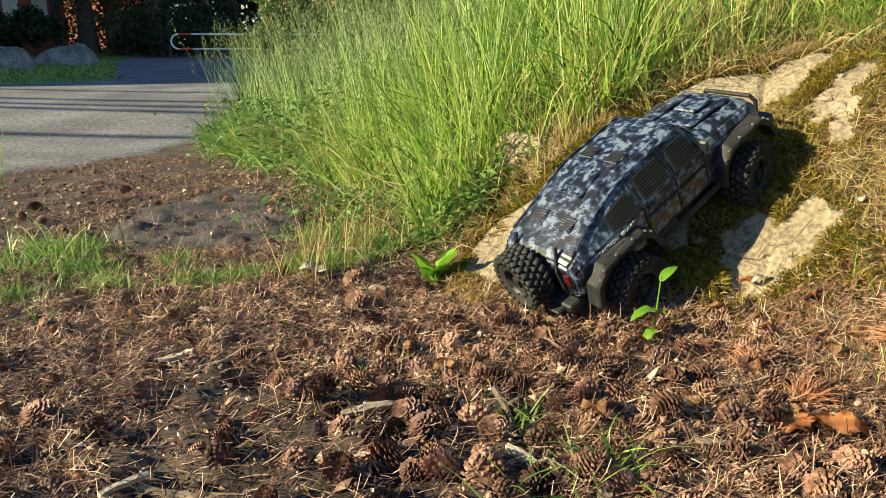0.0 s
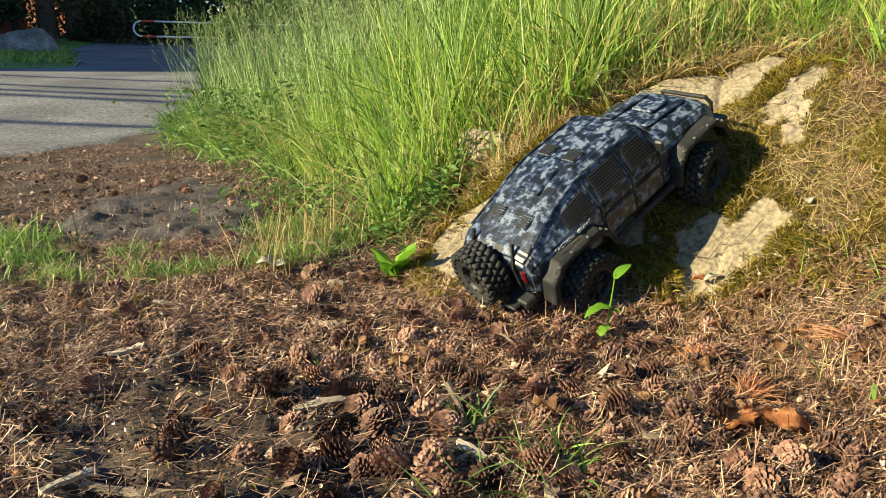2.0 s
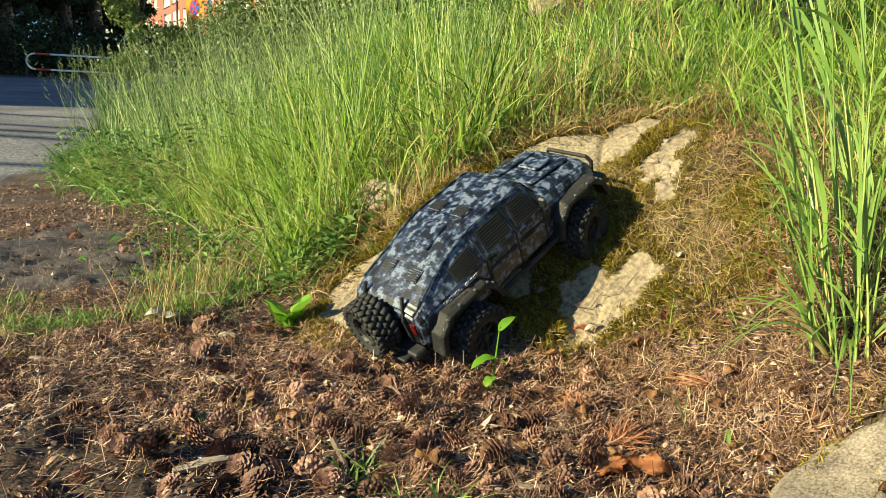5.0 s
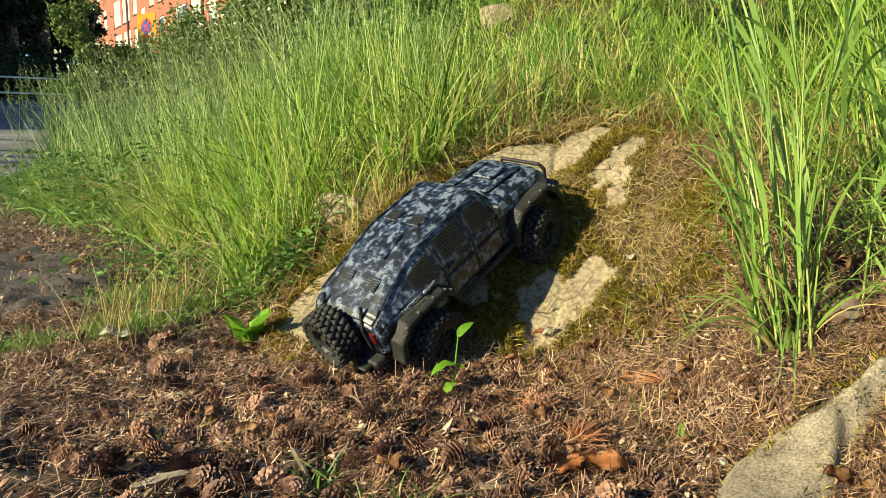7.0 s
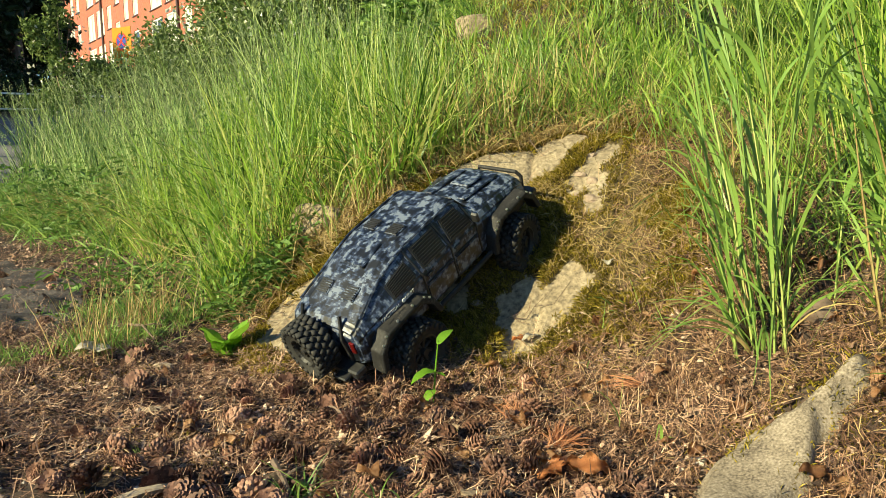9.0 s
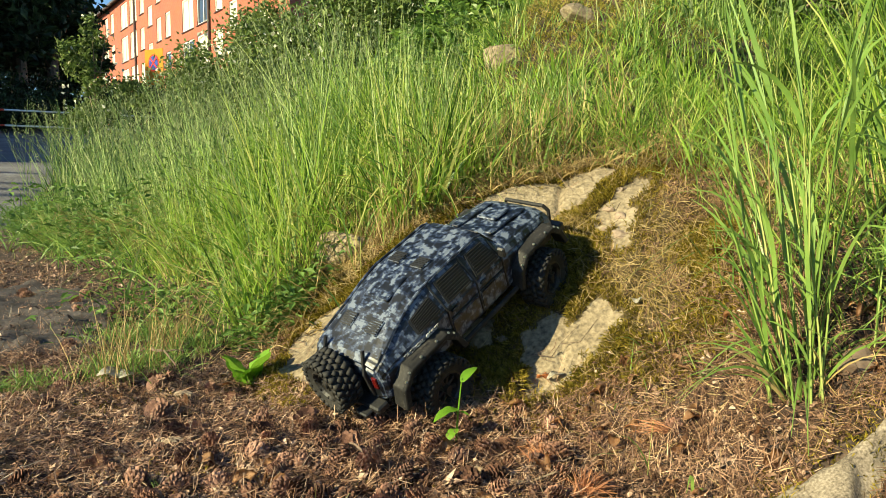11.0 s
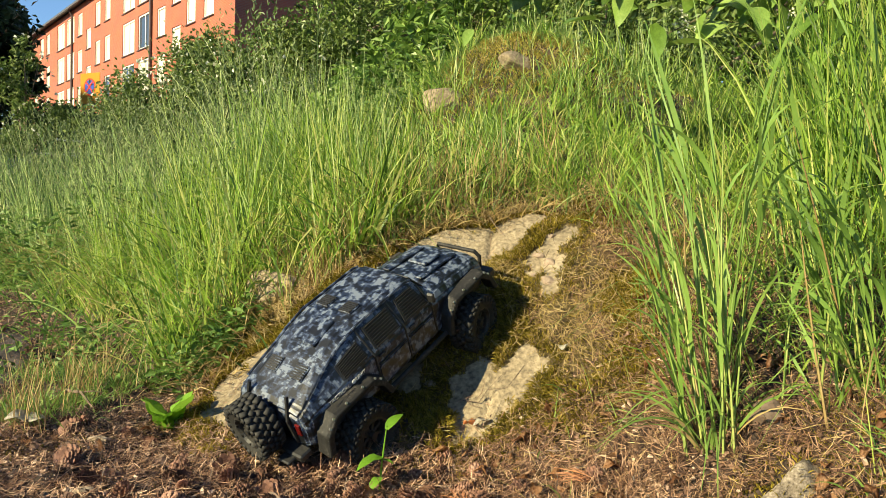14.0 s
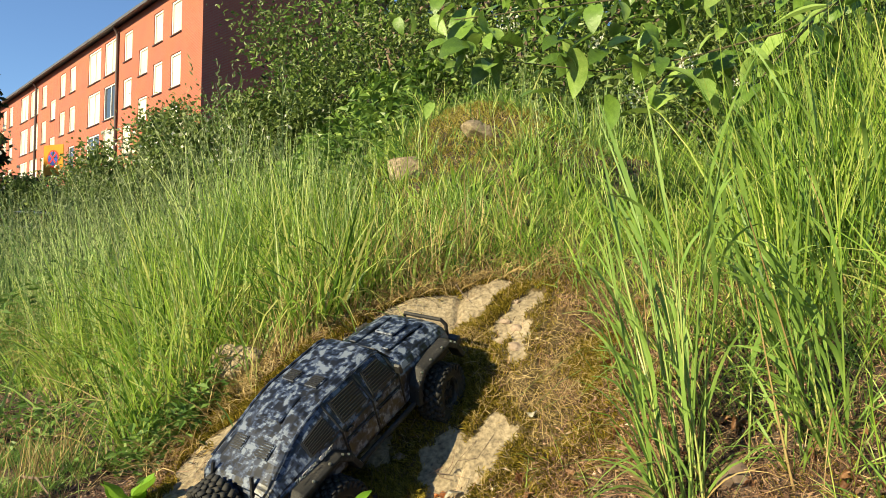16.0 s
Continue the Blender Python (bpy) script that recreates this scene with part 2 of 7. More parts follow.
def ribbons(roots, ways, ups, lengths, widths, droop, segs=4, taper=0.9):
    """Many thin blades: each starts at its root, goes along its way and bends towards the ground. Gives verts and quads."""
    n = len(roots)
    roots, ways = np.asarray(roots, float), np.asarray(ways, float)
    ways = ways / np.linalg.norm(ways, axis=1, keepdims=True)
    flat = np.cross(ways, ups)
    flat /= np.linalg.norm(flat, axis=1, keepdims=True) + 1e-9
    lengths, widths, droop = (np.broadcast_to(np.asarray(v, float), n)[:, None] for v in (lengths, widths, droop))
    lean = np.stack([ways[:, 0], ways[:, 1], np.zeros(n)], 1)
    lean /= np.linalg.norm(lean, axis=1, keepdims=True) + 1e-9
    out = np.empty((n, segs + 1, 2, 3))
    for k in range(segs + 1):
        u = k / segs
        centre = roots + ways * lengths * u + lean * (lengths * droop * u * u * 0.55)
        centre[:, 2] -= (lengths * droop * u * u * (0.25 + 0.6 * u))[:, 0]
        w = widths * (1 - taper * u ** 1.7) * (0.55 + 0.45 * min(1, 5 * u))
        out[:, k, 0], out[:, k, 1] = centre - flat * w / 2, centre + flat * w / 2
    base = (np.arange(n) * (segs + 1) * 2)[:, None]
    quads = np.concatenate([base + np.array([[2 * k, 2 * k + 1, 2 * k + 3, 2 * k + 2]]) for k in range(segs)], 0)
    return out.reshape(-1, 3), quads


def leaves(centres, normals, ways, lengths, widths):
    """Many pointed leaves, each folded along its midrib: six corners, four faces."""
    n = len(centres)
    ways = ways - normals * (ways * normals).sum(1, keepdims=True)
    ways /= np.linalg.norm(ways, axis=1, keepdims=True) + 1e-9
    across = np.cross(normals, ways)
    L, W = (np.broadcast_to(np.asarray(v, float), n)[:, None] for v in (lengths, widths))
    v = np.stack([centres - ways * L / 2, centres - across * W / 2 + normals * W * 0.18 - ways * L * 0.05,
                  centres + ways * L / 2 - normals * L * 0.12, centres + across * W / 2 + normals * W * 0.18 - ways * L * 0.05], 1)
    base = (np.arange(n) * 4)[:, None]
    return v.reshape(-1, 3), np.concatenate([base + [[0, 1, 2]], base + [[0, 2, 3]]], 0)


def join(pieces):
    verts, faces, at = [], [], 0
    for v, f in pieces:
        verts.append(v)
        faces.append(f + at)
        at += len(v)
    return np.concatenate(verts), np.concatenate(faces)


def units(n, rng=RNG):
    v = rng.normal(size=(n, 3))
    return v / np.linalg.norm(v, axis=1, keepdims=True)


def inside(x, y, ring):
    """Which places lie inside a polygon."""
    hit = np.zeros(np.shape(x), bool)
    for (ax, ay), (bx, by) in zip(ring, ring[1:] + ring[:1]):
        cross = ((ay > y) != (by > y)) & (x < (bx - ax) * (y - ay) / (by - ay + 1e-12) + ax)
        hit ^= cross
    return hit


def strewn(n, x0, x1, y0, y1, keep, rng=RNG):
    """n random places in a rectangle for which keep(x, y) (0 to 1) falls out well."""
    xs, ys = [], []
    got = 0
    for _ in range(60):
        x, y = rng.uniform(x0, x1, 4 * n), rng.uniform(y0, y1, 4 * n)
        ok = rng.uniform(size=4 * n) < keep(x, y)
        xs.append(x[ok]), ys.append(y[ok])
        got += ok.sum()
        if got >= n:
            break
    x, y = np.concatenate(xs)[:n], np.concatenate(ys)[:n]
    return x, y, surface(x, y)


def ripple(x, y, scale, seed=0):
    """Smooth random waves, about -1 to 1, without a period that shows."""
    r = np.random.default_rng(seed)
    out = np.zeros(np.shape(x))
    for k in range(9):
        a, f, p = r.uniform(0, 6.283), scale * r.uniform(0.6, 1.9), r.uniform(0, 6.283)
        out = out + np.sin((x * np.cos(a) + y * np.sin(a)) * f + p + 1.3 * np.sin((x * np.sin(a) - y * np.cos(a)) * f * 0.7 + p * 2))
    return out / 5.0


def surface(x, y):
    """The ground as it lies, with its small unevenness."""
    x, y = np.asarray(x, float), np.asarray(y, float)
    near = ease(9, 4, np.hypot(x, y))
    out = np.maximum(np.maximum(-0.9 - x, x - 1.5), np.maximum(0.45 - y, y - 2.3))
    fine, middle = ease(0.35, 0.0, out), ease(1.2, 0.0, out)
    lumps = 0.010 * ripple(x, y, 9, 1) + middle * 0.010 * ripple(x, y, 31, 2)
    return land(x, y) + near * (lumps + fine * (0.0085 * ripple(x, y, 85, 3) + 0.0045 * ripple(x, y, 165, 4)))


def sheet(name, xs, ys, heights, mat):
    """A sheet over a grid of lines."""
    X, Y = np.meshgrid(xs, ys)
    Z = heights(X, Y)
    nx, ny = len(xs), len(ys)
    i = (np.arange(ny - 1)[:, None] * nx + np.arange(nx - 1)[None]).ravel()
    return new(name, mesh_of(name, np.stack([X, Y, Z], -1).reshape(-1, 3), np.stack([i, i + 1, i + nx + 1, i + nx], 1), mat, True))


# ---------------------------------------------------------------- the ground, the rock, the street
def spread(fine_from, fine_to, step, far_low, far_high, grow=1.16):
    """Grid lines: close in the middle, ever wider outwards."""
    mid = list(np.arange(fine_from, fine_to, step))
    for sign, end, line in ((1, far_high, mid), (-1, far_low, mid)):
        s, at = step, (line[-1] if sign > 0 else line[0])
        out = []
        while sign * at < sign * end:
            s *= grow
            at += sign * s
            out.append(at)
        line.extend(out)
    return np.array(sorted(mid))


SIDE_RING = [(0.46, 0.585), (0.507, 0.635), (0.55, 0.662), (0.606, 0.681), (0.668, 0.684), (0.706, 0.681), (0.753, 0.678), (0.80, 0.662), (0.767, 0.635), (0.709, 0.620), (0.664, 0.595), (0.634, 0.575), (0.60, 0.545), (0.55, 0.51), (0.48, 0.52)]
ROCK_RING = [(0.02, 1.43), (0.10, 1.64), (0.20, 1.76), (0.36, 1.74), (0.52, 1.69), (0.68, 1.665), (0.82, 1.63), (0.92, 1.52), (0.96, 1.34), (0.86, 1.15), (0.72, 1.02), (0.54, 1.06), (0.40, 1.14), (0.25, 1.20)]


def ring_depth(x, y, ring):
    """Distance into a polygon (negative outside)."""
    best = np.full(np.shape(x), 1e9)
    for (ax, ay), (bx, by) in zip(ring, ring[1:] + ring[:1]):
        dx, dy = bx - ax, by - ay
        u = np.clip(((x - ax) * dx + (y - ay) * dy) / (dx * dx + dy * dy), 0, 1)
        best = np.minimum(best, np.hypot(x - ax - u * dx, y - ay - u * dy))
    return np.where(inside(x, y, ring), best, -best)


def rock_top(x, y):
    """The bare rock: long ledges with worn edges, proud of the soil."""
    d = ring_depth(x, y, ROCK_RING)
    along = (x * 0.78 - y * 0.62)
    ledge = 0.012 * np.tanh(4 * ripple(x * 1.0, y * 1.0, 8, 11)) + 0.006 * ripple(x, y, 26, 12) + 0.0025 * ripple(x, y, 80, 13)
    ledge = ledge + 0.007 * np.tanh(3 * ripple(x * 0.7 + y * 0.5, y * 1.3, 24, 15)) * ease(-0.3, 0.4, ripple(x, y, 7, 16))
    crack = -0.012 * np.exp(-(np.sin(along * 17 + 1.6 * ripple(x, y, 6, 14)) / 0.10) ** 2)
    return land(x, y) + 0.012 * ease(-0.01, 0.06, d) - 0.05 * ease(0.0, -0.05, d) + ledge * ease(0, 0.05, d) + crack * ease(0.02, 0.08, d)


ground = sheet("ground", spread(-0.9, 1.5, 0.012, -900, 900), spread(0.45, 2.3, 0.012, -900, 900), lambda x, y: surface(x, y) - 0.06 * ease(0.0, 0.04, ring_depth(x, y, ROCK_RING)) - 0.05 * ease(0.0, 0.04, ring_depth(x, y, SIDE_RING)), SOIL)
tagged(ground, "brown soil strewn with pine litter, rising into a bank", "ground", kind="structure")

rock_xs, rock_ys = np.arange(-0.04, 1.06, 0.007), np.arange(0.96, 1.88, 0.007)
rock = sheet("rock_outcrop", rock_xs, rock_ys, rock_top, ROCK)
tagged(rock, "pale weathered bedrock slab, partly covered with moss", "rock", kind="structure")

# the low rock beside the grass clump


def side_top(x, y):
    d = ring_depth(x, y, SIDE_RING) + 0.012 * ripple(x, y, 26, 23) + 0.005 * ripple(x, y, 80, 24) - 0.006
    return land(x, y) + 0.032 * ease(-0.004, 0.016, d) - 0.04 * ease(0.0, -0.03, d) + 0.0016 * ripple(x, y, 60, 21) + 0.003 * ripple(x, y, 15, 22)


side_rock = sheet("flat_rock", np.arange(0.42, 0.86, 0.006), np.arange(0.46, 0.74, 0.006), side_top, GRAINY_ROCK)
tagged(side_rock, "flat grey-brown rock showing through the litter", "rock", kind="structure")


def footing(x, y):
    """What one stands on: soil or rock, whichever is higher."""
    return np.maximum(surface(x, y), np.maximum(np.where(ring_depth(x, y, ROCK_RING) > -0.02, rock_top(x, y), -9),
                                                np.where(ring_depth(x, y, SIDE_RING) > -0.02, side_top(x, y), -9)))


# the street: asphalt up to an uneven edge
STREET = [(-400, 3.1), (-2.6, 3.25), (-2.15, 3.85), (-1.88, 4.6), (-1.72, 5.4), (-2.3, 8.5), (-2.7, 12.0), (-2.4, 60), (-400, 60)]


def street_top(x, y):
    d = ring_depth(x, y, STREET) + 0.07 * ripple(x, y, 5, 31) + 0.03 * ripple(x, y, 17, 32)
    return land(x, y) + 0.012 - 0.05 * ease(0.10, -0.22, d)


street = sheet("road", spread(-3.4, -1.6, 0.05, -80, -1.0, 1.1), spread(3.0, 6.2, 0.05, 2.9, 62, 1.1), street_top, ASPHALT)
tagged(street, "worn grey asphalt street with a crumbled edge", "road", kind="structure")

# a patch of old dark asphalt in the dirt
PATCH = [(-0.80, 1.75), (-0.42, 1.72), (-0.36, 2.0), (-0.52, 2.5), (-0.85, 2.9), (-1.0, 2.4), (-0.95, 2.0)]


def patch_top(x, y):
    d = ring_depth(x, y, PATCH) + 0.03 * ripple(x, y, 16, 33)
    return surface(x, y) + 0.010 - 0.03 * ease(0.02, -0.05, d) - 0.006 * ease(0.2, 0.9, ripple(x, y, 14, 34))


patch = sheet("pavement", np.arange(-1.1, -0.25, 0.02), np.arange(1.6, 3.0, 0.02), patch_top, OLD_ASPHALT)
tagged(patch, "remnant of old dark asphalt in the dirt", "pavement", kind="structure")

LAWN = [(-5.6, 10.2), (-5.0, 11.2), (-6.2, 14.0), (-8.0, 18.0), (-11.8, 30.0), (-60, 45), (-60, 8), (-12, 9.3)]


def lawn_top(x, y):
    d = ring_depth(x, y, LAWN) + 0.1 * ripple(x, y, 3, 36)
    return land(x, y) + 0.06 - 0.2 * ease(0.1, -0.3, d)


lawn = sheet("lawn", np.arange(-40, -4.5, 0.25), np.arange(8, 42, 0.25), lawn_top, LUSH)
tagged(lawn, "short green verge beside the street", "lawn", kind="structure")

# ---------------------------------------------------------------- the toy truck on the rock
def camo():
    """Digital camouflage: noise read in small square steps, in four flat blues and greys."""
    m = bpy.data.materials.new("digital_camouflage")
    m.use_nodes = True
    t, n = m.node_tree, m.node_tree.nodes
    where, snap = n.new("ShaderNodeTexCoord"), n.new("ShaderNodeVectorMath")
    snap.operation = "SNAP"
    snap.inputs[1].default_value = (0.0034, 0.0021, 0.0021)
    one, two, add = n.new("ShaderNodeTexNoise"), n.new("ShaderNodeTexNoise"), n.new("ShaderNodeMix")
    one.inputs["Scale"].default_value, two.inputs["Scale"].default_value = 52, 115
    add.inputs["Factor"].default_value = 0.45
    ramp = n.new("ShaderNodeValToRGB")
    ramp.color_ramp.interpolation = "CONSTANT"
    for _ in range(2):
        ramp.color_ramp.elements.new(0.5)
    for e, (at, c) in zip(ramp.color_ramp.elements, [(0, (0.003, 0.004, 0.006)), (0.455, (0.012, 0.018, 0.036)), (0.505, (0.042, 0.058, 0.098)), (0.548, (0.118, 0.143, 0.185))]):
        e.position, e.color = at, (*c, 1)
    dust, soft = n.new("ShaderNodeTexNoise"), n.new("ShaderNodeMapRange")
    dust.inputs["Scale"].default_value, dust.inputs["Detail"].default_value = 25, 6
    soft.inputs["From Min"].default_value, soft.inputs["From Max"].default_value = 0.45, 0.75
    soft.inputs["To Min"].default_value, soft.inputs["To Max"].default_value = 0.38, 0.65
    for a, b in ((where.outputs["Object"], snap.inputs[0]), (snap.outputs[0], one.inputs["Vector"]), (snap.outputs[0], two.inputs["Vector"]),
                 (one.outputs["Fac"], add.inputs[2]), (two.outputs["Fac"], add.inputs[3]), (add.outputs[0], ramp.inputs["Fac"]),
                 (ramp.outputs[0], n["Principled BSDF"].inputs["Base Color"]), (where.outputs["Object"], dust.inputs["Vector"]),
                 (dust.outputs["Fac"], soft.inputs["Value"]), (soft.outputs[0], n["Principled BSDF"].inputs["Roughness"])):
        t.links.new(a, b)
    return m


CAMO = camo()
RUBBER = material("tyre_rubber", [(0.3, (0.012, 0.012, 0.012)), (0.55, (0.024, 0.023, 0.021)), (0.75, (0.07, 0.06, 0.05))], 30, 160, 0.8, 0.4)
BLACK_PLASTIC = material("black_plastic", [(0.35, (0.010, 0.010, 0.011)), (0.6, (0.022, 0.022, 0.022)), (0.75, (0.06, 0.055, 0.048))], 25, 200, 0.45, 0.2)
FLARE_PLASTIC = material("scuffed_plastic", [(0.3, (0.010, 0.010, 0.010)), (0.55, (0.022, 0.021, 0.020)), (0.74, (0.09, 0.08, 0.07))], 30, 220, 0.65, 0.3, spec=0.25)
DARK_METAL = material("dark_metal", [(0.3, (0.016, 0.016, 0.017)), (0.7, (0.05, 0.047, 0.043))], 40, 200, 0.5, 0.2, metal=0.4)
STEEL = material("screw_steel", [(0.3, (0.35, 0.34, 0.32)), (0.7, (0.55, 0.54, 0.5))], 40, 200, 0.35, 0, metal=0.9)
RED_LENS = material("red_lens", [(0.3, (0.06, 0.004, 0.004)), (0.7, (0.12, 0.008, 0.008))], 40, 200, 0.15, 0)
DECAL = material("decal_white", [(0.3, (0.55, 0.55, 0.55)), (0.7, (0.75, 0.75, 0.75))], 40, 200, 0.5, 0)

# half sections of the shell, from the sill to the roof's middle: x, then (y, z) six times
SECTIONS = [
    (-0.252, (0.070, 0.098), (0.085, 0.104), (0.086, 0.140), (0.078, 0.158), (0.055, 0.163), (0.000, 0.164)),
    (-0.240, (0.078, 0.090), (0.096, 0.098), (0.097, 0.152), (0.084, 0.168), (0.060, 0.172), (0.000, 0.174)),
    (-0.170, (0.080, 0.090), (0.100, 0.098), (0.101, 0.160), (0.072, 0.195), (0.052, 0.202), (0.000, 0.204)),
    (-0.125, (0.080, 0.088), (0.102, 0.096), (0.103, 0.164), (0.071, 0.210), (0.054, 0.218), (0.000, 0.220)),
    (-0.085, (0.080, 0.086), (0.103, 0.094), (0.104, 0.166), (0.071, 0.218), (0.055, 0.225), (0.000, 0.227)),
    (0.042, (0.080, 0.086), (0.103, 0.094), (0.104, 0.166), (0.071, 0.218), (0.055, 0.225), (0.000, 0.227)),
    (0.056, (0.080, 0.086), (0.103, 0.094), (0.104, 0.165), (0.071, 0.214), (0.055, 0.222), (0.000, 0.225)),
    (0.082, (0.080, 0.086), (0.102, 0.094), (0.103, 0.160), (0.089, 0.174), (0.066, 0.178), (0.000, 0.180)),
    (0.092, (0.080, 0.090), (0.101, 0.096), (0.102, 0.158), (0.090, 0.174), (0.066, 0.181), (0.000, 0.184)),
    (0.215, (0.074, 0.092), (0.094, 0.098), (0.095, 0.145), (0.083, 0.160), (0.060, 0.168), (0.000, 0.170)),
    (0.240, (0.070, 0.094), (0.088, 0.100), (0.088, 0.134), (0.076, 0.148), (0.056, 0.155), (0.000, 0.157)),
    (0.247, (0.066, 0.098), (0.080, 0.104), (0.080, 0.125), (0.070, 0.136), (0.050, 0.142), (0.000, 0.144)),
]
ARCHES = (0.162, -0.162)


def shell():
    bm = bmesh.new()
    rings = []
    for x, *half in SECTIONS:
        left = [(y, z) for y, z in half]
        loop = [(-y, z) for y, z in left] + [(y, z) for y, z in left[-2::-1]]
        rings.append([bm.verts.new((x, y, z)) for y, z in loop])
    for a, b in zip(rings, rings[1:]):
        for k in range(len(a) - 1):
            bm.faces.new((a[k], b[k], b[k + 1], a[k + 1]))
    for r, flip in ((rings[0], False), (rings[-1], True)):
        bm.faces.new(r[::-1] if flip else r)
    bmesh.ops.recalc_face_normals(bm, faces=bm.faces)
    sharp = [e for e in bm.edges if len(e.link_faces) == 2 and e.calc_face_angle() > 0.35]
    bmesh.ops.bevel(bm, geom=sharp, offset=0.005, segments=2, affect="EDGES", clamp_overlap=True)
    return bm


def side_at(x, u):
    """A point on the side glass plane: x along the truck, u from the belt line (0) to the roof edge (1)."""
    for a, b in zip(SECTIONS, SECTIONS[1:]):
        if a[0] <= x <= b[0]:
            f = (x - a[0]) / (b[0] - a[0])
            belt = [a[3][k] + (b[3][k] - a[3][k]) * f for k in (0, 1)]
            top = [a[4][k] + (b[4][k] - a[4][k]) * f for k in (0, 1)]
            return Vector((x, belt[0] + (top[0] - belt[0]) * u, belt[1] + (top[1] - belt[1]) * u))


def mirror_y(p, s):
    return Vector((p[0], p[1] * s, p[2]))


def tyre_mesh():
    R, W, inner = 0.0585, 0.046, 0.031
    profile = [(inner, -W * 0.40), (inner + 0.010, -W * 0.50), (R - 0.010, -W * 0.52), (R - 0.005, -W * 0.45), (R - 0.004, 0.0), (R - 0.005, W * 0.45),
               (R - 0.010, W * 0.52), (inner + 0.010, W * 0.50), (inner, W * 0.40)]
    bm, n = bmesh.new(), 40
    rings = [[bm.verts.new((r * math.cos(a), w, r * math.sin(a))) for r, w in profile] for a in (2 * math.pi * k / n for k in range(n))]
    for k in range(n):
        a, b = rings[k], rings[(k + 1) % n]
        for j in range(len(profile) - 1):
            bm.faces.new((a[j], a[j + 1], b[j + 1], b[j]))
    for k in range(24):
        a = 2 * math.pi * k / 24
        for w, size, turn in ((-0.0165, (0.0045, 0.013, 0.0095), 22), (-0.004, (0.0048, 0.009, 0.009), -28), (0.0065, (0.0048, 0.009, 0.009), 28), (0.0175, (0.0045, 0.013, 0.0095), -22)):
            shift = a + (0.13 if w in (-0.004, 0.0175) else 0)
            m = Matrix.Rotation(-shift, 4, "Y") @ Matrix.Translation((R - 0.0025, w, 0)) @ Matrix.Rotation(radians(turn), 4, "X")
            box(bm, size, m)
        for w in (-1, 1):
            m = Matrix.Rotation(-a, 4, "Y") @ Matrix.Translation((R - 0.009, w * W * 0.515, 0))
            box(bm, (0.010, 0.003, 0.007), m)
    bmesh.ops.recalc_face_normals(bm, faces=bm.faces)
    return bm


def rim_mesh():
    bm, n = bmesh.new(), 32
    profile = [(0.032, -0.018), (0.032, 0.015), (0.0335, 0.020), (0.030, 0.021), (0.026, 0.016), (0.025, 0.004)]
    rings = [[bm.verts.new((r * math.cos(a), w, r * math.sin(a))) for r, w in profile] for a in (2 * math.pi * k / n for k in range(n))]
    for k in range(n):
        a, b = rings[k], rings[(k + 1) % n]
        for j in range(len(profile) - 1):
            bm.faces.new((a[j], a[j + 1], b[j + 1], b[j]))
    for k in range(8):
        m = Matrix.Rotation(2 * math.pi * k / 8, 4, "Y") @ Matrix.Translation((0.017, 0.008, 0))
        box(bm, (0.022, 0.007, 0.006), m, 0.001)
        m = Matrix.Rotation(2 * math.pi * (k + 0.5) / 8, 4, "Y") @ Matrix.Translation((0.029, 0.020, 0))
        box(bm, (0.003, 0.004, 0.003), m)
    bmesh.ops.create_cone(bm, cap_ends=True, segments=16, radius1=0.009, radius2=0.007, depth=0.016, matrix=Matrix.Translation((0, 0.011, 0)) @ Matrix.Rotation(radians(-90), 4, "X"))
    bmesh.ops.create_cone(bm, cap_ends=True, segments=24, radius1=0.026, radius2=0.026, depth=0.004, matrix=Matrix.Translation((0, -0.002, 0)) @ Matrix.Rotation(radians(-90), 4, "X"))
    bmesh.ops.recalc_face_normals(bm, faces=bm.faces)
    return bm


def wheel(parent, name, m):
    w = part(name, rim_mesh(), DARK_METAL, parent, "dark grey spoked beadlock wheel with a knobbly tyre", False)
    w.matrix_local = m
    part("tyre", tyre_mesh(), RUBBER, w, "dusty black off-road tyre with deep lugs", True)
    return w


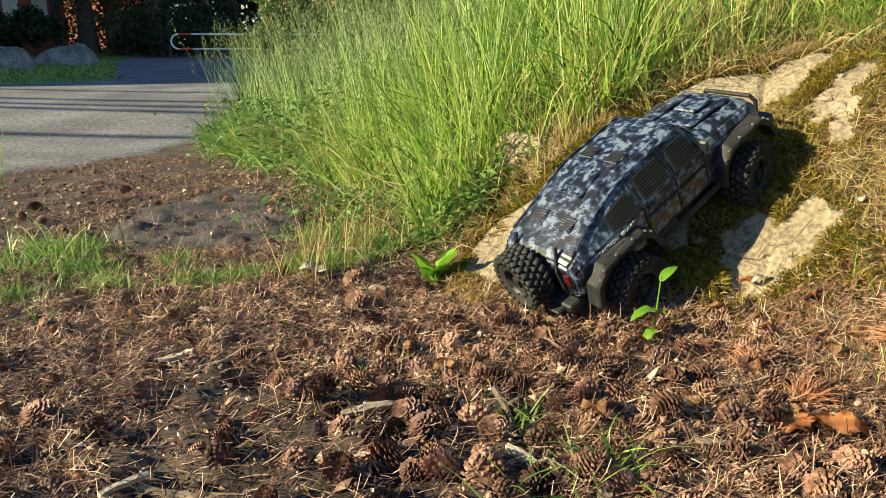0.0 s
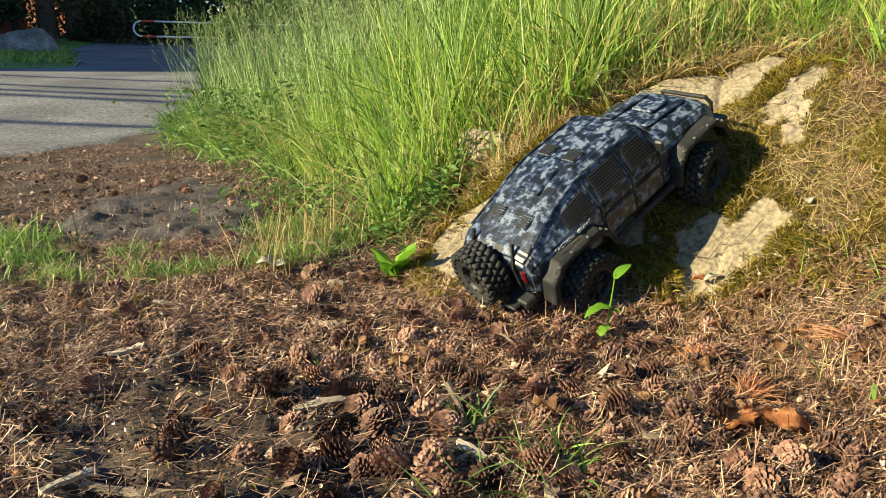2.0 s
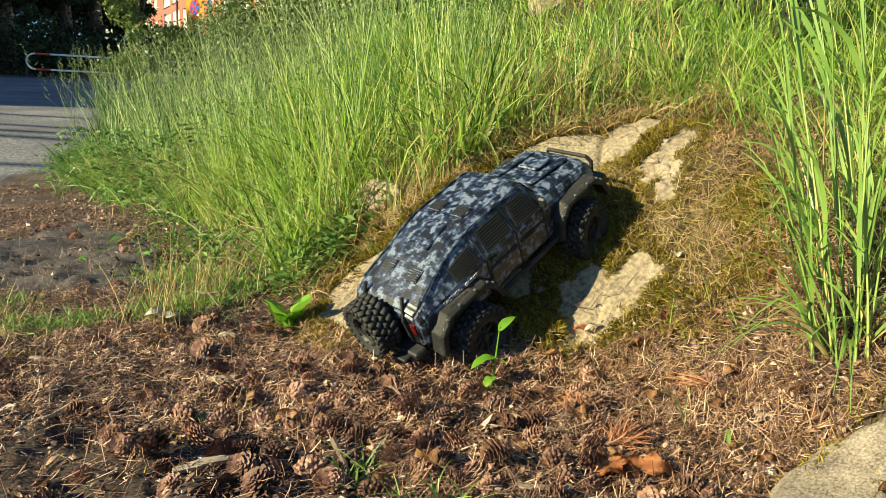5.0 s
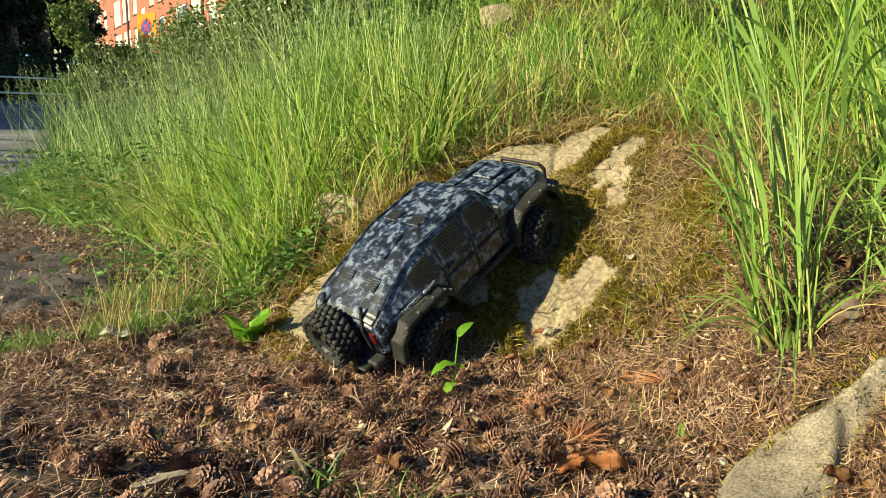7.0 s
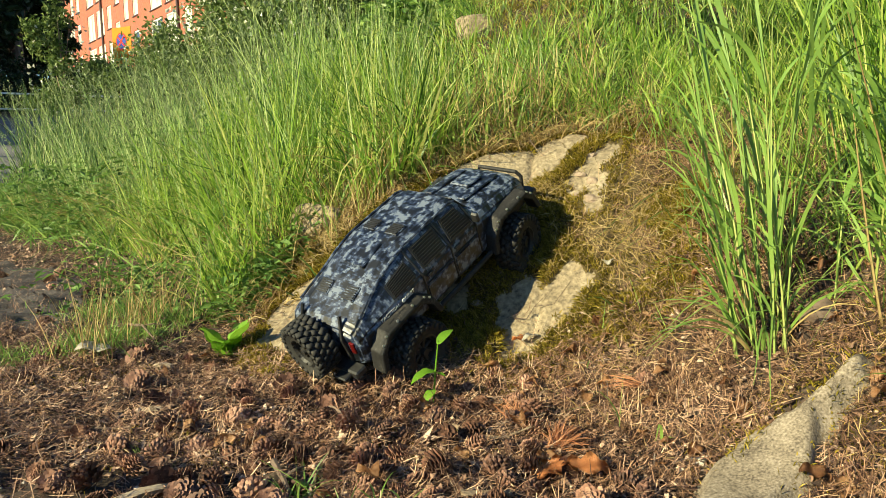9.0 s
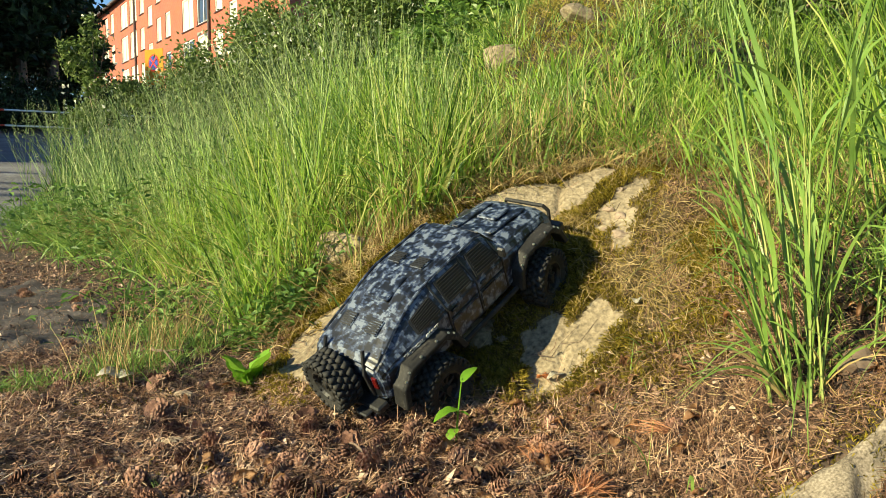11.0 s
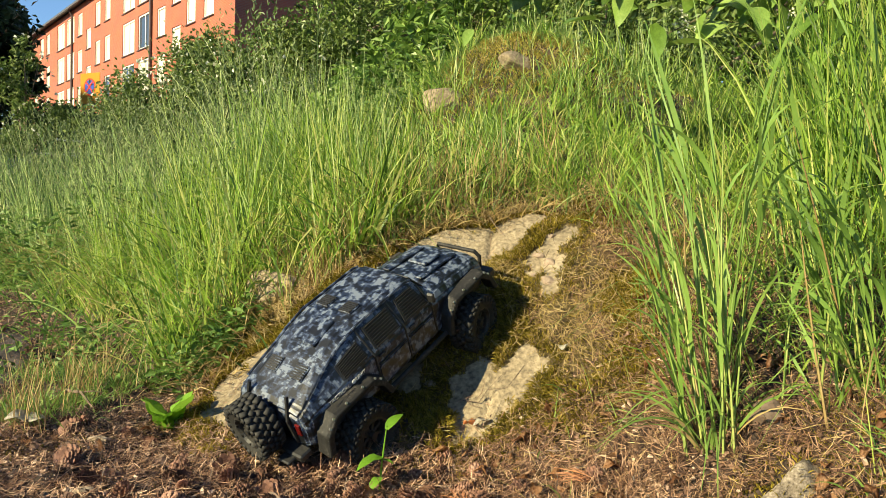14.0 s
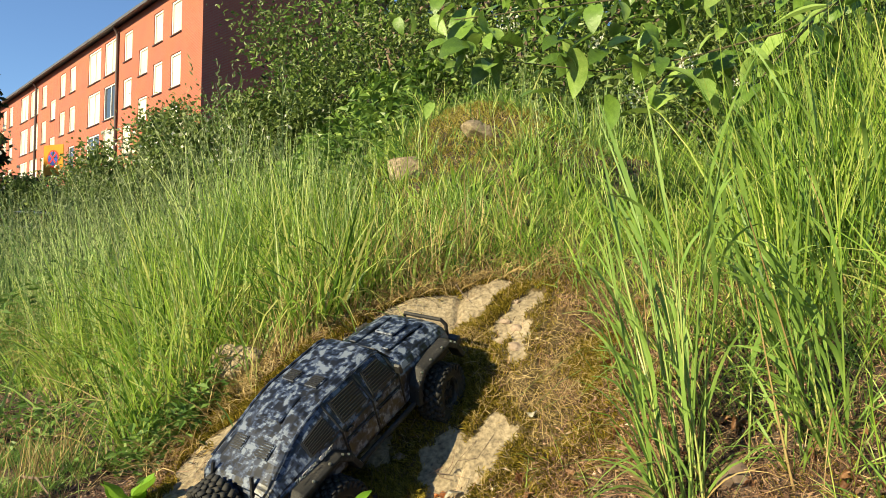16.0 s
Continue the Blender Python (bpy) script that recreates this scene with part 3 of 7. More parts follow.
def flare(parent, x, s):
    """A moulded fender flare: an angular arch with a lip, and screws along it."""
    arch = [(-0.082, 0.086), (-0.074, 0.122), (-0.048, 0.146), (0.040, 0.148), (0.066, 0.126), (0.080, 0.092)]
    bm = bmesh.new()
    rows = []
    for k, (dx, z) in enumerate(arch):
        cx, cz = dx * 0.86, 0.066 + (z - 0.066) * 0.86
        rows.append([bm.verts.new((x + px, s * py, pz)) for px, py, pz in ((dx * 1.02, 0.096, z + 0.003), (dx * 1.02, 0.118, z), (dx, 0.125, z - 0.004), (cx, 0.125, cz), (cx, 0.096, cz))])
    for a, b in zip(rows, rows[1:]):
        for k in range(5):
            bm.faces.new((a[k], a[(k + 1) % 5], b[(k + 1) % 5], b[k]))
    bm.faces.new(rows[0])
    bm.faces.new(rows[-1][::-1])
    bmesh.ops.recalc_face_normals(bm, faces=bm.faces)
    bmesh.ops.bevel(bm, geom=list(bm.edges), offset=0.0014, segments=1, affect="EDGES", clamp_overlap=True)
    f = part("fender_flare", bm, FLARE_PLASTIC, parent, "scuffed black plastic fender flare")
    for (ax, az), (bx, bz) in zip(arch, arch[1:]):
        for u in (0.3, 0.75):
            px, pz = ax + (bx - ax) * u, az + (bz - az) * u
            sc = bmesh.new()
            bmesh.ops.create_cone(sc, cap_ends=True, segments=8, radius1=0.0028, radius2=0.0020, depth=0.003,
                                  matrix=Matrix.Translation((x + px * 0.97, s * 0.1215, pz + 0.0005)) @ Matrix.Rotation(radians(-60 * s), 4, "X"))
            part("screw", sc, STEEL, f)
    return f


def side_panel(x0, x1, u0, u1, s, out, thick, slant=0.0):
    pts = [side_at(x0, u0), side_at(x1, u0), side_at(x1 - slant, u1), side_at(x0 + slant * 0.4, u1)]
    pts = [mirror_y(p, s) + Vector((0, s * out, 0)) for p in pts]
    if s > 0:
        pts = [pts[1], pts[0], pts[3], pts[2]]
    return pts


def louvred_window(parent, x0, x1, u0, u1, s, slats, slant=0.0):
    bm = bmesh.new()
    pts = side_panel(x0, x1, u0, u1, s, 0.0005, 0.002, slant)
    slab(bm, pts, 0.0022)
    w = part("window", bm, BLACK_PLASTIC, parent, "black louvred window panel")
    for k in range(slats):
        u = (k + 0.5) / slats
        a, b = pts[0].lerp(pts[3], u), pts[1].lerp(pts[2], u)
        a, b = a.lerp(b, 0.06), a.lerp(b, 0.94)
        up = (pts[3] - pts[0]).normalized() * 0.0016
        lift = Vector((0, s * 0.0035, 0.001))
        sb = bmesh.new()
        slab(sb, [a - up + lift * 0.5, b - up + lift * 0.5, b + up + lift, a + up + lift], 0.0012)
        part("slat", sb, BLACK_PLASTIC, w)
    return w


def text_mesh(words, size, mat, m, parent, name, label):
    cu = bpy.data.curves.new(name, "FONT")
    cu.body, cu.size, cu.align_x, cu.extrude = words, size, "LEFT", 0.0002
    ob = new(name, cu)
    bpy.context.view_layer.update()
    me = bpy.data.meshes.new_from_object(ob.evaluated_get(bpy.context.evaluated_depsgraph_get()))
    bpy.data.objects.remove(ob)
    me.materials.clear()
    me.materials.append(mat)
    ob = new(name, me)
    ob.parent, ob.matrix_local = parent, m
    return tagged(ob, label)


def toy_truck(at):
    truck = thing("toy_truck", "remote-controlled toy truck in dark digital camouflage on the rock", "toy truck", at=at)
    part("body", shell(), CAMO, truck, "hard plastic shell in navy and grey digital camouflage", False)
    # underside
    bm = bmesh.new()
    for s in (-1, 1):
        box(bm, (0.42, 0.012, 0.016), pose(0, s * 0.035, 0.083))
    box(bm, (0.09, 0.06, 0.03), pose(0.0, 0, 0.080), 0.004)
    part("chassis", bm, BLACK_PLASTIC, truck, "black ladder chassis")
    for x in ARCHES:
        bm = bmesh.new()
        tube(bm, [(x, -0.09, 0.0585), (x, 0.09, 0.0585)], 0.008, 10)
        bmesh.ops.create_icosphere(bm, subdivisions=2, radius=0.019, matrix=Matrix.Translation((x, 0.02, 0.0585)))
        part("axle", bm, BLACK_PLASTIC, truck)
        for s in (-1, 1):
            bm = bmesh.new()
            tube(bm, [(x + 0.01, s * 0.062, 0.062), (x - 0.008, s * 0.058, 0.150)], 0.0065, 10)
            part("shock_absorber", bm, DARK_METAL, truck)
            bm = bmesh.new()
            box(bm, (0.135, 0.046, 0.046), pose(x, s * 0.078, 0.117), 0.012)
            part("wheel_arch_liner", bm, BLACK_PLASTIC, truck)
    # wheels; the front pair is turned a little
    for x in ARCHES:
        for s in (-1, 1):
            turn = Matrix.Rotation(radians(180 if s < 0 else 0) + (radians(8) if x > 0 else 0), 4, "Z")
            wheel(truck, "wheel", Matrix.Translation((x, s * 0.101, 0.0585)) @ turn @ Matrix.Rotation(0.4 * s + x, 4, "Y"))
            flare(truck, x, s)
    spare = wheel(truck, "spare_wheel", Matrix.Translation((-0.285, 0.010, 0.138)) @ Matrix.Rotation(radians(84), 4, "Z") @ Matrix.Rotation(0.3, 4, "Y") @ Matrix.Scale(0.9, 4))
    bm = bmesh.new()
    box(bm, (0.03, 0.05, 0.05), pose(-0.255, 0.006, 0.135), 0.004)
    part("spare_carrier", bm, BLACK_PLASTIC, truck)
    # door seams, mouldings, sills, handles
    for s in (-1, 1):
        for x in (0.066, -0.010, -0.090):
            bm = bmesh.new()
            a, b, c, d = (mirror_y(p, s) for p in (side_at(x, -0.9), side_at(x, 0.0), side_at(x - 0.002, 0.55), side_at(x - 0.004, 0.97)))
            a.z = 0.100
            a.y = s * 0.1035
            tube(bm, [a, b, c, d], 0.0022, 6)
            part("door_seam", bm, BLACK_PLASTIC, truck)
        for x0, x1 in ((-0.006, 0.062), (-0.086, -0.014)):
            bm = bmesh.new()
            box(bm, (x1 - x0, 0.004, 0.0035), pose((x0 + x1) / 2, s * 0.1045, 0.143), 0.001)
            part("door_moulding", bm, FLARE_PLASTIC, truck)
            bm = bmesh.new()
            box(bm, (0.016, 0.005, 0.004), pose(x0 + 0.012, s * 0.1055, 0.157), 0.001)
            part("door_handle", bm, BLACK_PLASTIC, truck)
            bm = bmesh.new()
            slab(bm, [Vector((x0, s * 0.1032, 0.102)), Vector((x1, s * 0.1032, 0.102)), Vector((x1, s * 0.104, 0.138)), Vector((x0, s * 0.104, 0.138))][:: -s], 0.0015)
            part("door_panel", bm, CAMO, truck)
        bm = bmesh.new()
        tube(bm, [(-0.085, s * 0.104, 0.090), (-0.078, s * 0.112, 0.088), (0.078, s * 0.112, 0.088), (0.085, s * 0.104, 0.090)], 0.0052, 8)
        part("rock_slider", bm, FLARE_PLASTIC, truck, "scraped black side bar")
        louvred_window(truck, -0.004, 0.060, 0.12, 0.86, s, 9, 0.014)
        louvred_window(truck, -0.082, -0.018, 0.12, 0.86, s, 9)
        louvred_window(truck, -0.160, -0.100, 0.14, 0.74, s, 8, 0.004)
        # rain gutter along the roof
        bm = bmesh.new()
        tube(bm, [mirror_y(side_at(x, 1.0), s) + Vector((0, 0, 0.002)) for x in (-0.225, -0.17, -0.125, -0.085, 0.042, 0.056)], 0.0024, 6)
        part("roof_gutter", bm, CAMO, truck)
        # door mirror
        bm = bmesh.new()
        box(bm, (0.008, 0.018, 0.020), pose(0.062, s * 0.112, 0.182), 0.003)
        part("mirror", bm, BLACK_PLASTIC, truck)
        # tail lights and rear trim
        bm = bmesh.new()
        box(bm, (0.005, 0.012, 0.022), pose(-0.2525, s * 0.074, 0.135), 0.001)
        part("tail_light", bm, RED_LENS, truck)
        bm = bmesh.new()
        tube(bm, [(-0.254, s * 0.060, 0.104), (-0.256, s * 0.056, 0.150), (-0.240, s * 0.050, 0.186)], 0.0035, 6)
        part("rear_strut", bm, BLACK_PLASTIC, truck)
    # roof and tail vents
    slope = math.degrees(math.atan2(0.046, 0.115))
    for x, y in ((-0.195, -0.034), (-0.195, 0.034), (-0.06, -0.030), (-0.06, 0.030)):
        z = float(np.interp(x, [s[0] for s in SECTIONS], [s[5][1] for s in SECTIONS]))
        tilt = -slope if x < -0.08 else 0
        bm = bmesh.new()
        box(bm, (0.028, 0.032, 0.003), pose(x, y, z + 0.002, 0, tilt, 0), 0.001)
        vent = part("vent", bm, CAMO, truck)
        for k in range(6):
            bm = bmesh.new()
            box(bm, (0.0026, 0.028, 0.003), pose(x, y, z + 0.002, 0, tilt, 0) @ pose(-0.011 + 0.0044 * k, 0, 0.002))
            part("slat", bm, BLACK_PLASTIC, vent)
    # roof hatch, ribs, windscreen and bonnet details
    bm = bmesh.new()
    box(bm, (0.055, 0.062, 0.006), pose(-0.125, 0, 0.2190, 0, -12, 0), 0.002)
    part("roof_hatch", bm, CAMO, truck, "raised hatch on the sloping roof")
    bm = bmesh.new()
    slab(bm, [Vector((0.0620, -0.060, 0.2140)), Vector((0.0815, -0.074, 0.1840)), Vector((0.0815, 0.074, 0.1840)), Vector((0.0620, 0.060, 0.2140))], 0.002)
    part("windscreen", bm, BLACK_PLASTIC, truck, "blacked-out windscreen")
    for y in (-0.045, 0.045):
        bm = bmesh.new()
        box(bm, (0.11, 0.018, 0.004), pose(0.155, y, 0.1785, 0, 6.6, 0), 0.0015)
        part("bonnet_rib", bm, CAMO, truck)
    bm = bmesh.new()
    box(bm, (0.05, 0.05, 0.005), pose(0.17, 0, 0.178, 0, 6.6, 0), 0.002)
    part("bonnet_scoop", bm, CAMO, truck)
    # bumpers, grille, lamps
    bm = bmesh.new()
    box(bm, (0.022, 0.19, 0.022), pose(0.262, 0, 0.098), 0.004)
    fb = part("front_bumper", bm, BLACK_PLASTIC, truck, "black front bumper with a tubular hoop")
    bm = bmesh.new()
    tube(bm, [(0.264, -0.062, 0.106), (0.270, -0.060, 0.130), (0.266, -0.052, 0.143), (0.266, 0.052, 0.143), (0.270, 0.060, 0.130), (0.264, 0.062, 0.106)], 0.0042, 8)
    part("hoop", bm, FLARE_PLASTIC, fb)
    bm = bmesh.new()
    box(bm, (0.024, 0.175, 0.014), pose(-0.262, 0, 0.092), 0.003)
    rb = part("rear_bumper", bm, BLACK_PLASTIC, truck)
    bm = bmesh.new()
    box(bm, (0.022, 0.03, 0.006), pose(-0.278, -0.055, 0.090), 0.002)
    part("tow_step", bm, BLACK_PLASTIC, rb)
    bm = bmesh.new()
    box(bm, (0.004, 0.10, 0.03), pose(0.2475, 0, 0.122), 0.001)
    part("grille", bm, BLACK_PLASTIC, truck)
    for y in (-0.062, 0.062):
        bm = bmesh.new()
        bmesh.ops.create_cone(bm, cap_ends=True, segments=16, radius1=0.011, radius2=0.011, depth=0.006, matrix=Matrix.Translation((0.2475, y, 0.122)) @ Matrix.Rotation(radians(90), 4, "Y"))
        part("headlight", bm, STEEL, truck)
    # lettering above the rear flare, with a small round badge between the words
    turn = Matrix.Rotation(radians(90), 4, "X")
    text_mesh("TACTICAL", 0.0105, DECAL, Matrix.Translation((-0.209, -0.1058, 0.1585)) @ turn, truck, "lettering", "white lettering")
    text_mesh("UNIT", 0.0105, DECAL, Matrix.Translation((-0.1455, -0.1058, 0.1585)) @ turn, truck, "lettering", "white lettering")
    bm = bmesh.new()
    bmesh.ops.create_cone(bm, cap_ends=True, segments=12, radius1=0.004, radius2=0.004, depth=0.001, matrix=Matrix.Translation((-0.1470, -0.1070, 0.1580)) @ turn)
    part("badge", bm, DECAL, truck)
    # the shell sits a little narrower than the wheels' outer faces
    slim = Matrix.Translation((0, 0, 0.005)) @ Matrix.Diagonal((1.02, 0.90, 0.99, 1))
    bpy.context.view_layer.update()
    for ob in truck.children_recursive:
        if ob.name.split(".")[0] in ("wheel", "spare_wheel", "tyre", "axle", "shock_absorber", "chassis"):
            continue
        if ob.name.startswith("lettering"):
            ob.matrix_local = Matrix.Translation((0, 0.0096, 0)) @ ob.matrix_local
        else:
            ob.data.transform(slim)
    return truck


toy_truck(pose(0.393, 1.306, 0.108, 7.0, -29.5, 32.5))

# ---------------------------------------------------------------- bare rock, moss and pine litter
BARE = [
    [(0.02, 1.45), (0.10, 1.57), (0.19, 1.58), (0.27, 1.56), (0.255, 1.43), (0.31, 1.36), (0.31, 1.26), (0.24, 1.22), (0.10, 1.36)],
    [(0.33, 1.49), (0.39, 1.58), (0.49, 1.625), (0.60, 1.635), (0.76, 1.605), (0.85, 1.555), (0.73, 1.495), (0.59, 1.475), (0.48, 1.43), (0.385, 1.42)],
    [(0.25, 1.62), (0.38, 1.615), (0.385, 1.58), (0.34, 1.53), (0.26, 1.57)],
    [(0.47, 1.13), (0.475, 1.18), (0.50, 1.24), (0.555, 1.25), (0.587, 1.238), (0.575, 1.206), (0.644, 1.229), (0.66, 1.156), (0.615, 1.13), (0.554, 1.125), (0.51, 1.11)],
    [(0.39, 1.31), (0.44, 1.31), (0.445, 1.26), (0.40, 1.265)],
    [(0.846, 1.480), (0.872, 1.452), (0.800, 1.405), (0.768, 1.340), (0.731, 1.310), (0.700, 1.344), (0.738, 1.378), (0.715, 1.442), (0.770, 1.435), (0.804, 1.455)],
]


def bareness(x, y):
    """How deep a place lies in bare rock (negative: covered)."""
    best = np.full(np.shape(x), -9.0)
    for ring in BARE + [SIDE_RING]:
        best = np.maximum(best, ring_depth(x, y, ring))
    return best + 0.013 * ripple(x, y, 45, 41) + 0.009 * ripple(x, y, 110, 42)


def on_rock(x, y):
    return ring_depth(x, y, ROCK_RING)


def normals_at(x, y):
    e = 0.006
    n = np.stack([footing(x - e, y) - footing(x + e, y), footing(x, y - e) - footing(x, y + e), np.full(np.shape(x), 2 * e)], 1)
    return n / np.linalg.norm(n, axis=1, keepdims=True)


def stuff(name, v, f, mat, label, category):
    return tagged(new(name, mesh_of(name, v, f, mat)), label, category, kind="stuff")


def scatter(n, x0, x1, y0, y1, keep, seed):
    rng = np.random.default_rng(seed)
    x, y, _ = strewn(n, x0, x1, y0, y1, keep, rng)
    return np.stack([x, y, footing(x, y)], 1), rng


# soil and old needles lie on the rock wherever it is not bare
def cover_rock(ob, xs, ys):
    X, Y = np.meshgrid((xs[1:] + xs[:-1]) / 2, (ys[1:] + ys[:-1]) / 2)
    ob.data.materials.append(HUMUS)
    ob.data.polygons.foreach_set("material_index", (bareness(X, Y).ravel() < 0.0).astype(np.int32))


cover_rock(rock, rock_xs, rock_ys)


# moss: cushions of short upright shoots
def moss_here(x, y):
    r, b = on_rock(x, y), bareness(x, y)
    patches = ease(-0.30, 0.25, ripple(x, y, 13, 43))
    rim = np.exp(-((b + 0.02) / 0.02) ** 2)
    return ease(-0.12, 0.02, r + 0.05 * ripple(x, y, 17, 48)) * np.maximum(ease(0.006, -0.010, b), 0.5 * ease(0.75, 0.95, ripple(x, y, 55, 47))) * np.clip(0.10 + 0.9 * patches + 0.4 * rim, 0, 1)


at, rng = scatter(78000, -0.08, 1.10, 0.90, 1.90, moss_here, 101)
up = normals_at(at[:, 0], at[:, 1])
n = len(at)
swell = 0.006 + 0.012 * ease(-0.2, 0.8, ripple(at[:, 0], at[:, 1], 28, 44))
at[:, 2] += rng.uniform(-0.002, 0.6, n) * swell
v, f = ribbons(at, up + 0.55 * units(n, rng), units(n, rng), rng.uniform(0.006, 0.013, n) + swell * 0.4, rng.uniform(0.0014, 0.0030, n), rng.uniform(0, 0.5, n), 2)
stuff("moss", v, f, MOSS, "olive and yellow moss cushions on the rock", "moss")

at, rng = scatter(5200, -0.75, 0.45, 0.45, 1.45, lambda x, y: (on_rock(x, y) < 0) * ease(0.25, 0.8, ripple(x, y, 9, 46)) + 0.03, 102)
v, f = ribbons(at, np.array([[0, 0, 1.0]]) + 0.6 * units(len(at), rng), units(len(at), rng), rng.uniform(0.006, 0.014, len(at)), 0.0025, 0.3, 2)
stuff("moss", v, f, MOSS, "flat patch of yellow-green moss on the soil", "moss")


# needles: fallen pine needles, lying every way
def needles(n, x0, x1, y0, y1, keep, seed, lift, mat=NEEDLE, long=(0.022, 0.05), rise=0.22, combed=0.0):
    at, rng = scatter(n, x0, x1, y0, y1, keep, seed)
    up = normals_at(at[:, 0], at[:, 1])
    n = len(at)
    a = np.where(rng.uniform(size=n) < combed, rng.normal(0.15, 0.45, n), rng.uniform(0, 2 * np.pi, n))
    way = np.stack([np.cos(a), np.sin(a), np.zeros(n)], 1)
    way -= up * (way * up).sum(1, keepdims=True)
    way += up * rng.normal(0.03, rise, n)[:, None]
    size = rng.uniform(*long, n)
    at = at + up * (rng.uniform(0.2, 1, n) * lift)[:, None] - way * size[:, None] / 2
    v, f = ribbons(at, way, up + 0.5 * units(n, rng), size, rng.uniform(0.0008, 0.0016, n), rng.normal(0, 0.28, n), 2, 0.5)
    return v, f


def dirt(x, y):
    d = beyond_foot(x, y)
    thin = 1 - 0.75 * ease(0.15, 0.5, ripple(x, y, 5, 51))
    return (on_rock(x, y) < 0.0) * (ring_depth(x, y, SIDE_RING) < 0.004) * (d < 0.09) * np.clip(thin, 0.25, 1)


def slope_litter(x, y):
    d = beyond_foot(x, y)
    cover = ease(-0.1, 0.5, ripple(x, y, 14, 52) + 0.5 * ripple(x, y, 40, 54) - 0.9 * (on_rock(x, y) > 0) * ease(-0.2, 0.3, ripple(x, y, 13, 43)))
    return (d > 0.0) * (ring_depth(x, y, SIDE_RING) < 0.0) * np.maximum(ease(0.0, -0.012, bareness(x, y)), 0.09) * np.maximum(0.07 + 0.93 * cover, 0.25 * (x > 0.5) * (y < 1.0))


v, f = join([needles(80000, -1.1, 0.80, 0.42, 1.75, dirt, 103, 0.021, long=(0.009, 0.034), rise=0.30, combed=0.45), needles(30000, -2.2, 0.1, 1.6, 4.4, dirt, 104, 0.008, long=(0.03, 0.06))])
stuff("needle_litter", v, f, NEEDLE, "brown fallen pine needles on the soil", "pine needles")
v, f = join([needles(15000, 0.0, 1.25, 0.8, 1.9, slope_litter, 105, 0.016, rise=0.3, long=(0.014, 0.036)), needles(7500, 0.5, 1.6, 0.3, 1.3, slope_litter, 106, 0.012, rise=0.3, long=(0.014, 0.036))])
stuff("needle_litter", v, f, OLD_NEEDLE, "tawny pine needles caught on the rocky bank", "pine needles")
v, f = needles(4500, 0.1, 1.3, 0.85, 1.8, lambda x, y: slope_litter(x, y) * 0.5 + 0.5 * (beyond_foot(x, y) > 0.02) * (bareness(x, y) < -0.01) * ease(-0.2, 0.5, ripple(x, y, 19, 55)), 118, 0.014, long=(0.012, 0.034), rise=0.35)
stuff("needle_litter", v, f, STRAW, "short straw-coloured bits among the moss", "pine needles")
v, f = needles(4600, 0.55, 1.3, 1.08, 1.72, lambda x, y: (bareness(x, y) < -0.01) * (0.3 + 0.7 * ease(-0.4, 0.3, ripple(x, y, 15, 56))), 119, 0.018, long=(0.018, 0.045), rise=0.35)
stuff("needle_litter", v, f, STRAW, "tan straw and needles on the upper bank", "pine needles")
def lower_bank(x, y):
    return (beyond_foot(x, y) > -0.06) * (on_rock(x, y) < 0.02) * (ring_depth(x, y, SIDE_RING) < 0.0) * (0.35 + 0.65 * ease(-0.4, 0.3, ripple(x, y, 12, 57)))


v, f = needles(19000, 0.40, 1.35, 0.42, 1.15, lower_bank, 123, 0.016, long=(0.012, 0.040), rise=0.3)
stuff("needle_litter", v, f, OLD_NEEDLE, "brown needles thick on the foot of the bank", "pine needles")
v, f = needles(1400, 0.40, 1.35, 0.42, 1.15, lower_bank, 124, 0.020, long=(0.014, 0.045), rise=0.35)
stuff("needle_litter", v, f, STRAW, "tan straw and needles on the foot of the bank", "pine needles")
CREST = [(0.16, 1.62), (0.28, 1.655), (0.40, 1.64), (0.54, 1.645), (0.70, 1.63), (0.80, 1.60), (0.82, 1.62), (0.66, 1.68), (0.50, 1.71), (0.35, 1.76), (0.20, 1.76)]
v, f = needles(2800, 0.12, 0.85, 1.55, 1.8, lambda x, y: (ring_depth(x, y, CREST) > -0.01) * 1.0, 107, 0.022, rise=0.35)
stuff("needle_litter", v, f, STRAW, "straw-coloured needles along the rock's upper edge", "pine needles")

# flakes: cone scales, bark crumbs and bits of leaf
def flakes(n, x0, x1, y0, y1, keep, seed, small, large, lift=0.010):
    at, rng = scatter(n, x0, x1, y0, y1, keep, seed)
    n = len(at)
    up = normals_at(at[:, 0], at[:, 1]) + 0.75 * units(n, rng)
    up /= np.linalg.norm(up, axis=1, keepdims=True)
    size = small + (large - small) * rng.uniform(0, 1, n) ** 3
    at[:, 2] += rng.uniform(0.1, 1, n) * lift
    # rough-edged scales, a little domed
    side = np.cross(up, units(n, rng))
    side /= np.linalg.norm(side, axis=1, keepdims=True) + 1e-9
    other = np.cross(up, side)
    slim = rng.uniform(0.35, 0.85, n)
    out = [at + up * (size * rng.uniform(-0.25, 0.25, n))[:, None]]
    for k in range(6):
        a, reach = k * np.pi / 3, size * 0.5 * rng.uniform(0.6, 1.15, n)
        out.append(at + side * (reach * math.cos(a))[:, None] + other * (reach * slim * math.sin(a))[:, None] + up * (size * rng.normal(0, 0.08, n))[:, None])
    v = np.stack(out, 1).reshape(-1, 3)
    fan = np.array([(0, k + 1, (k + 1) % 6 + 1) for k in range(6)])
    return v, (np.arange(n)[:, None, None] * 7 + fan[None]).reshape(-1, 3)


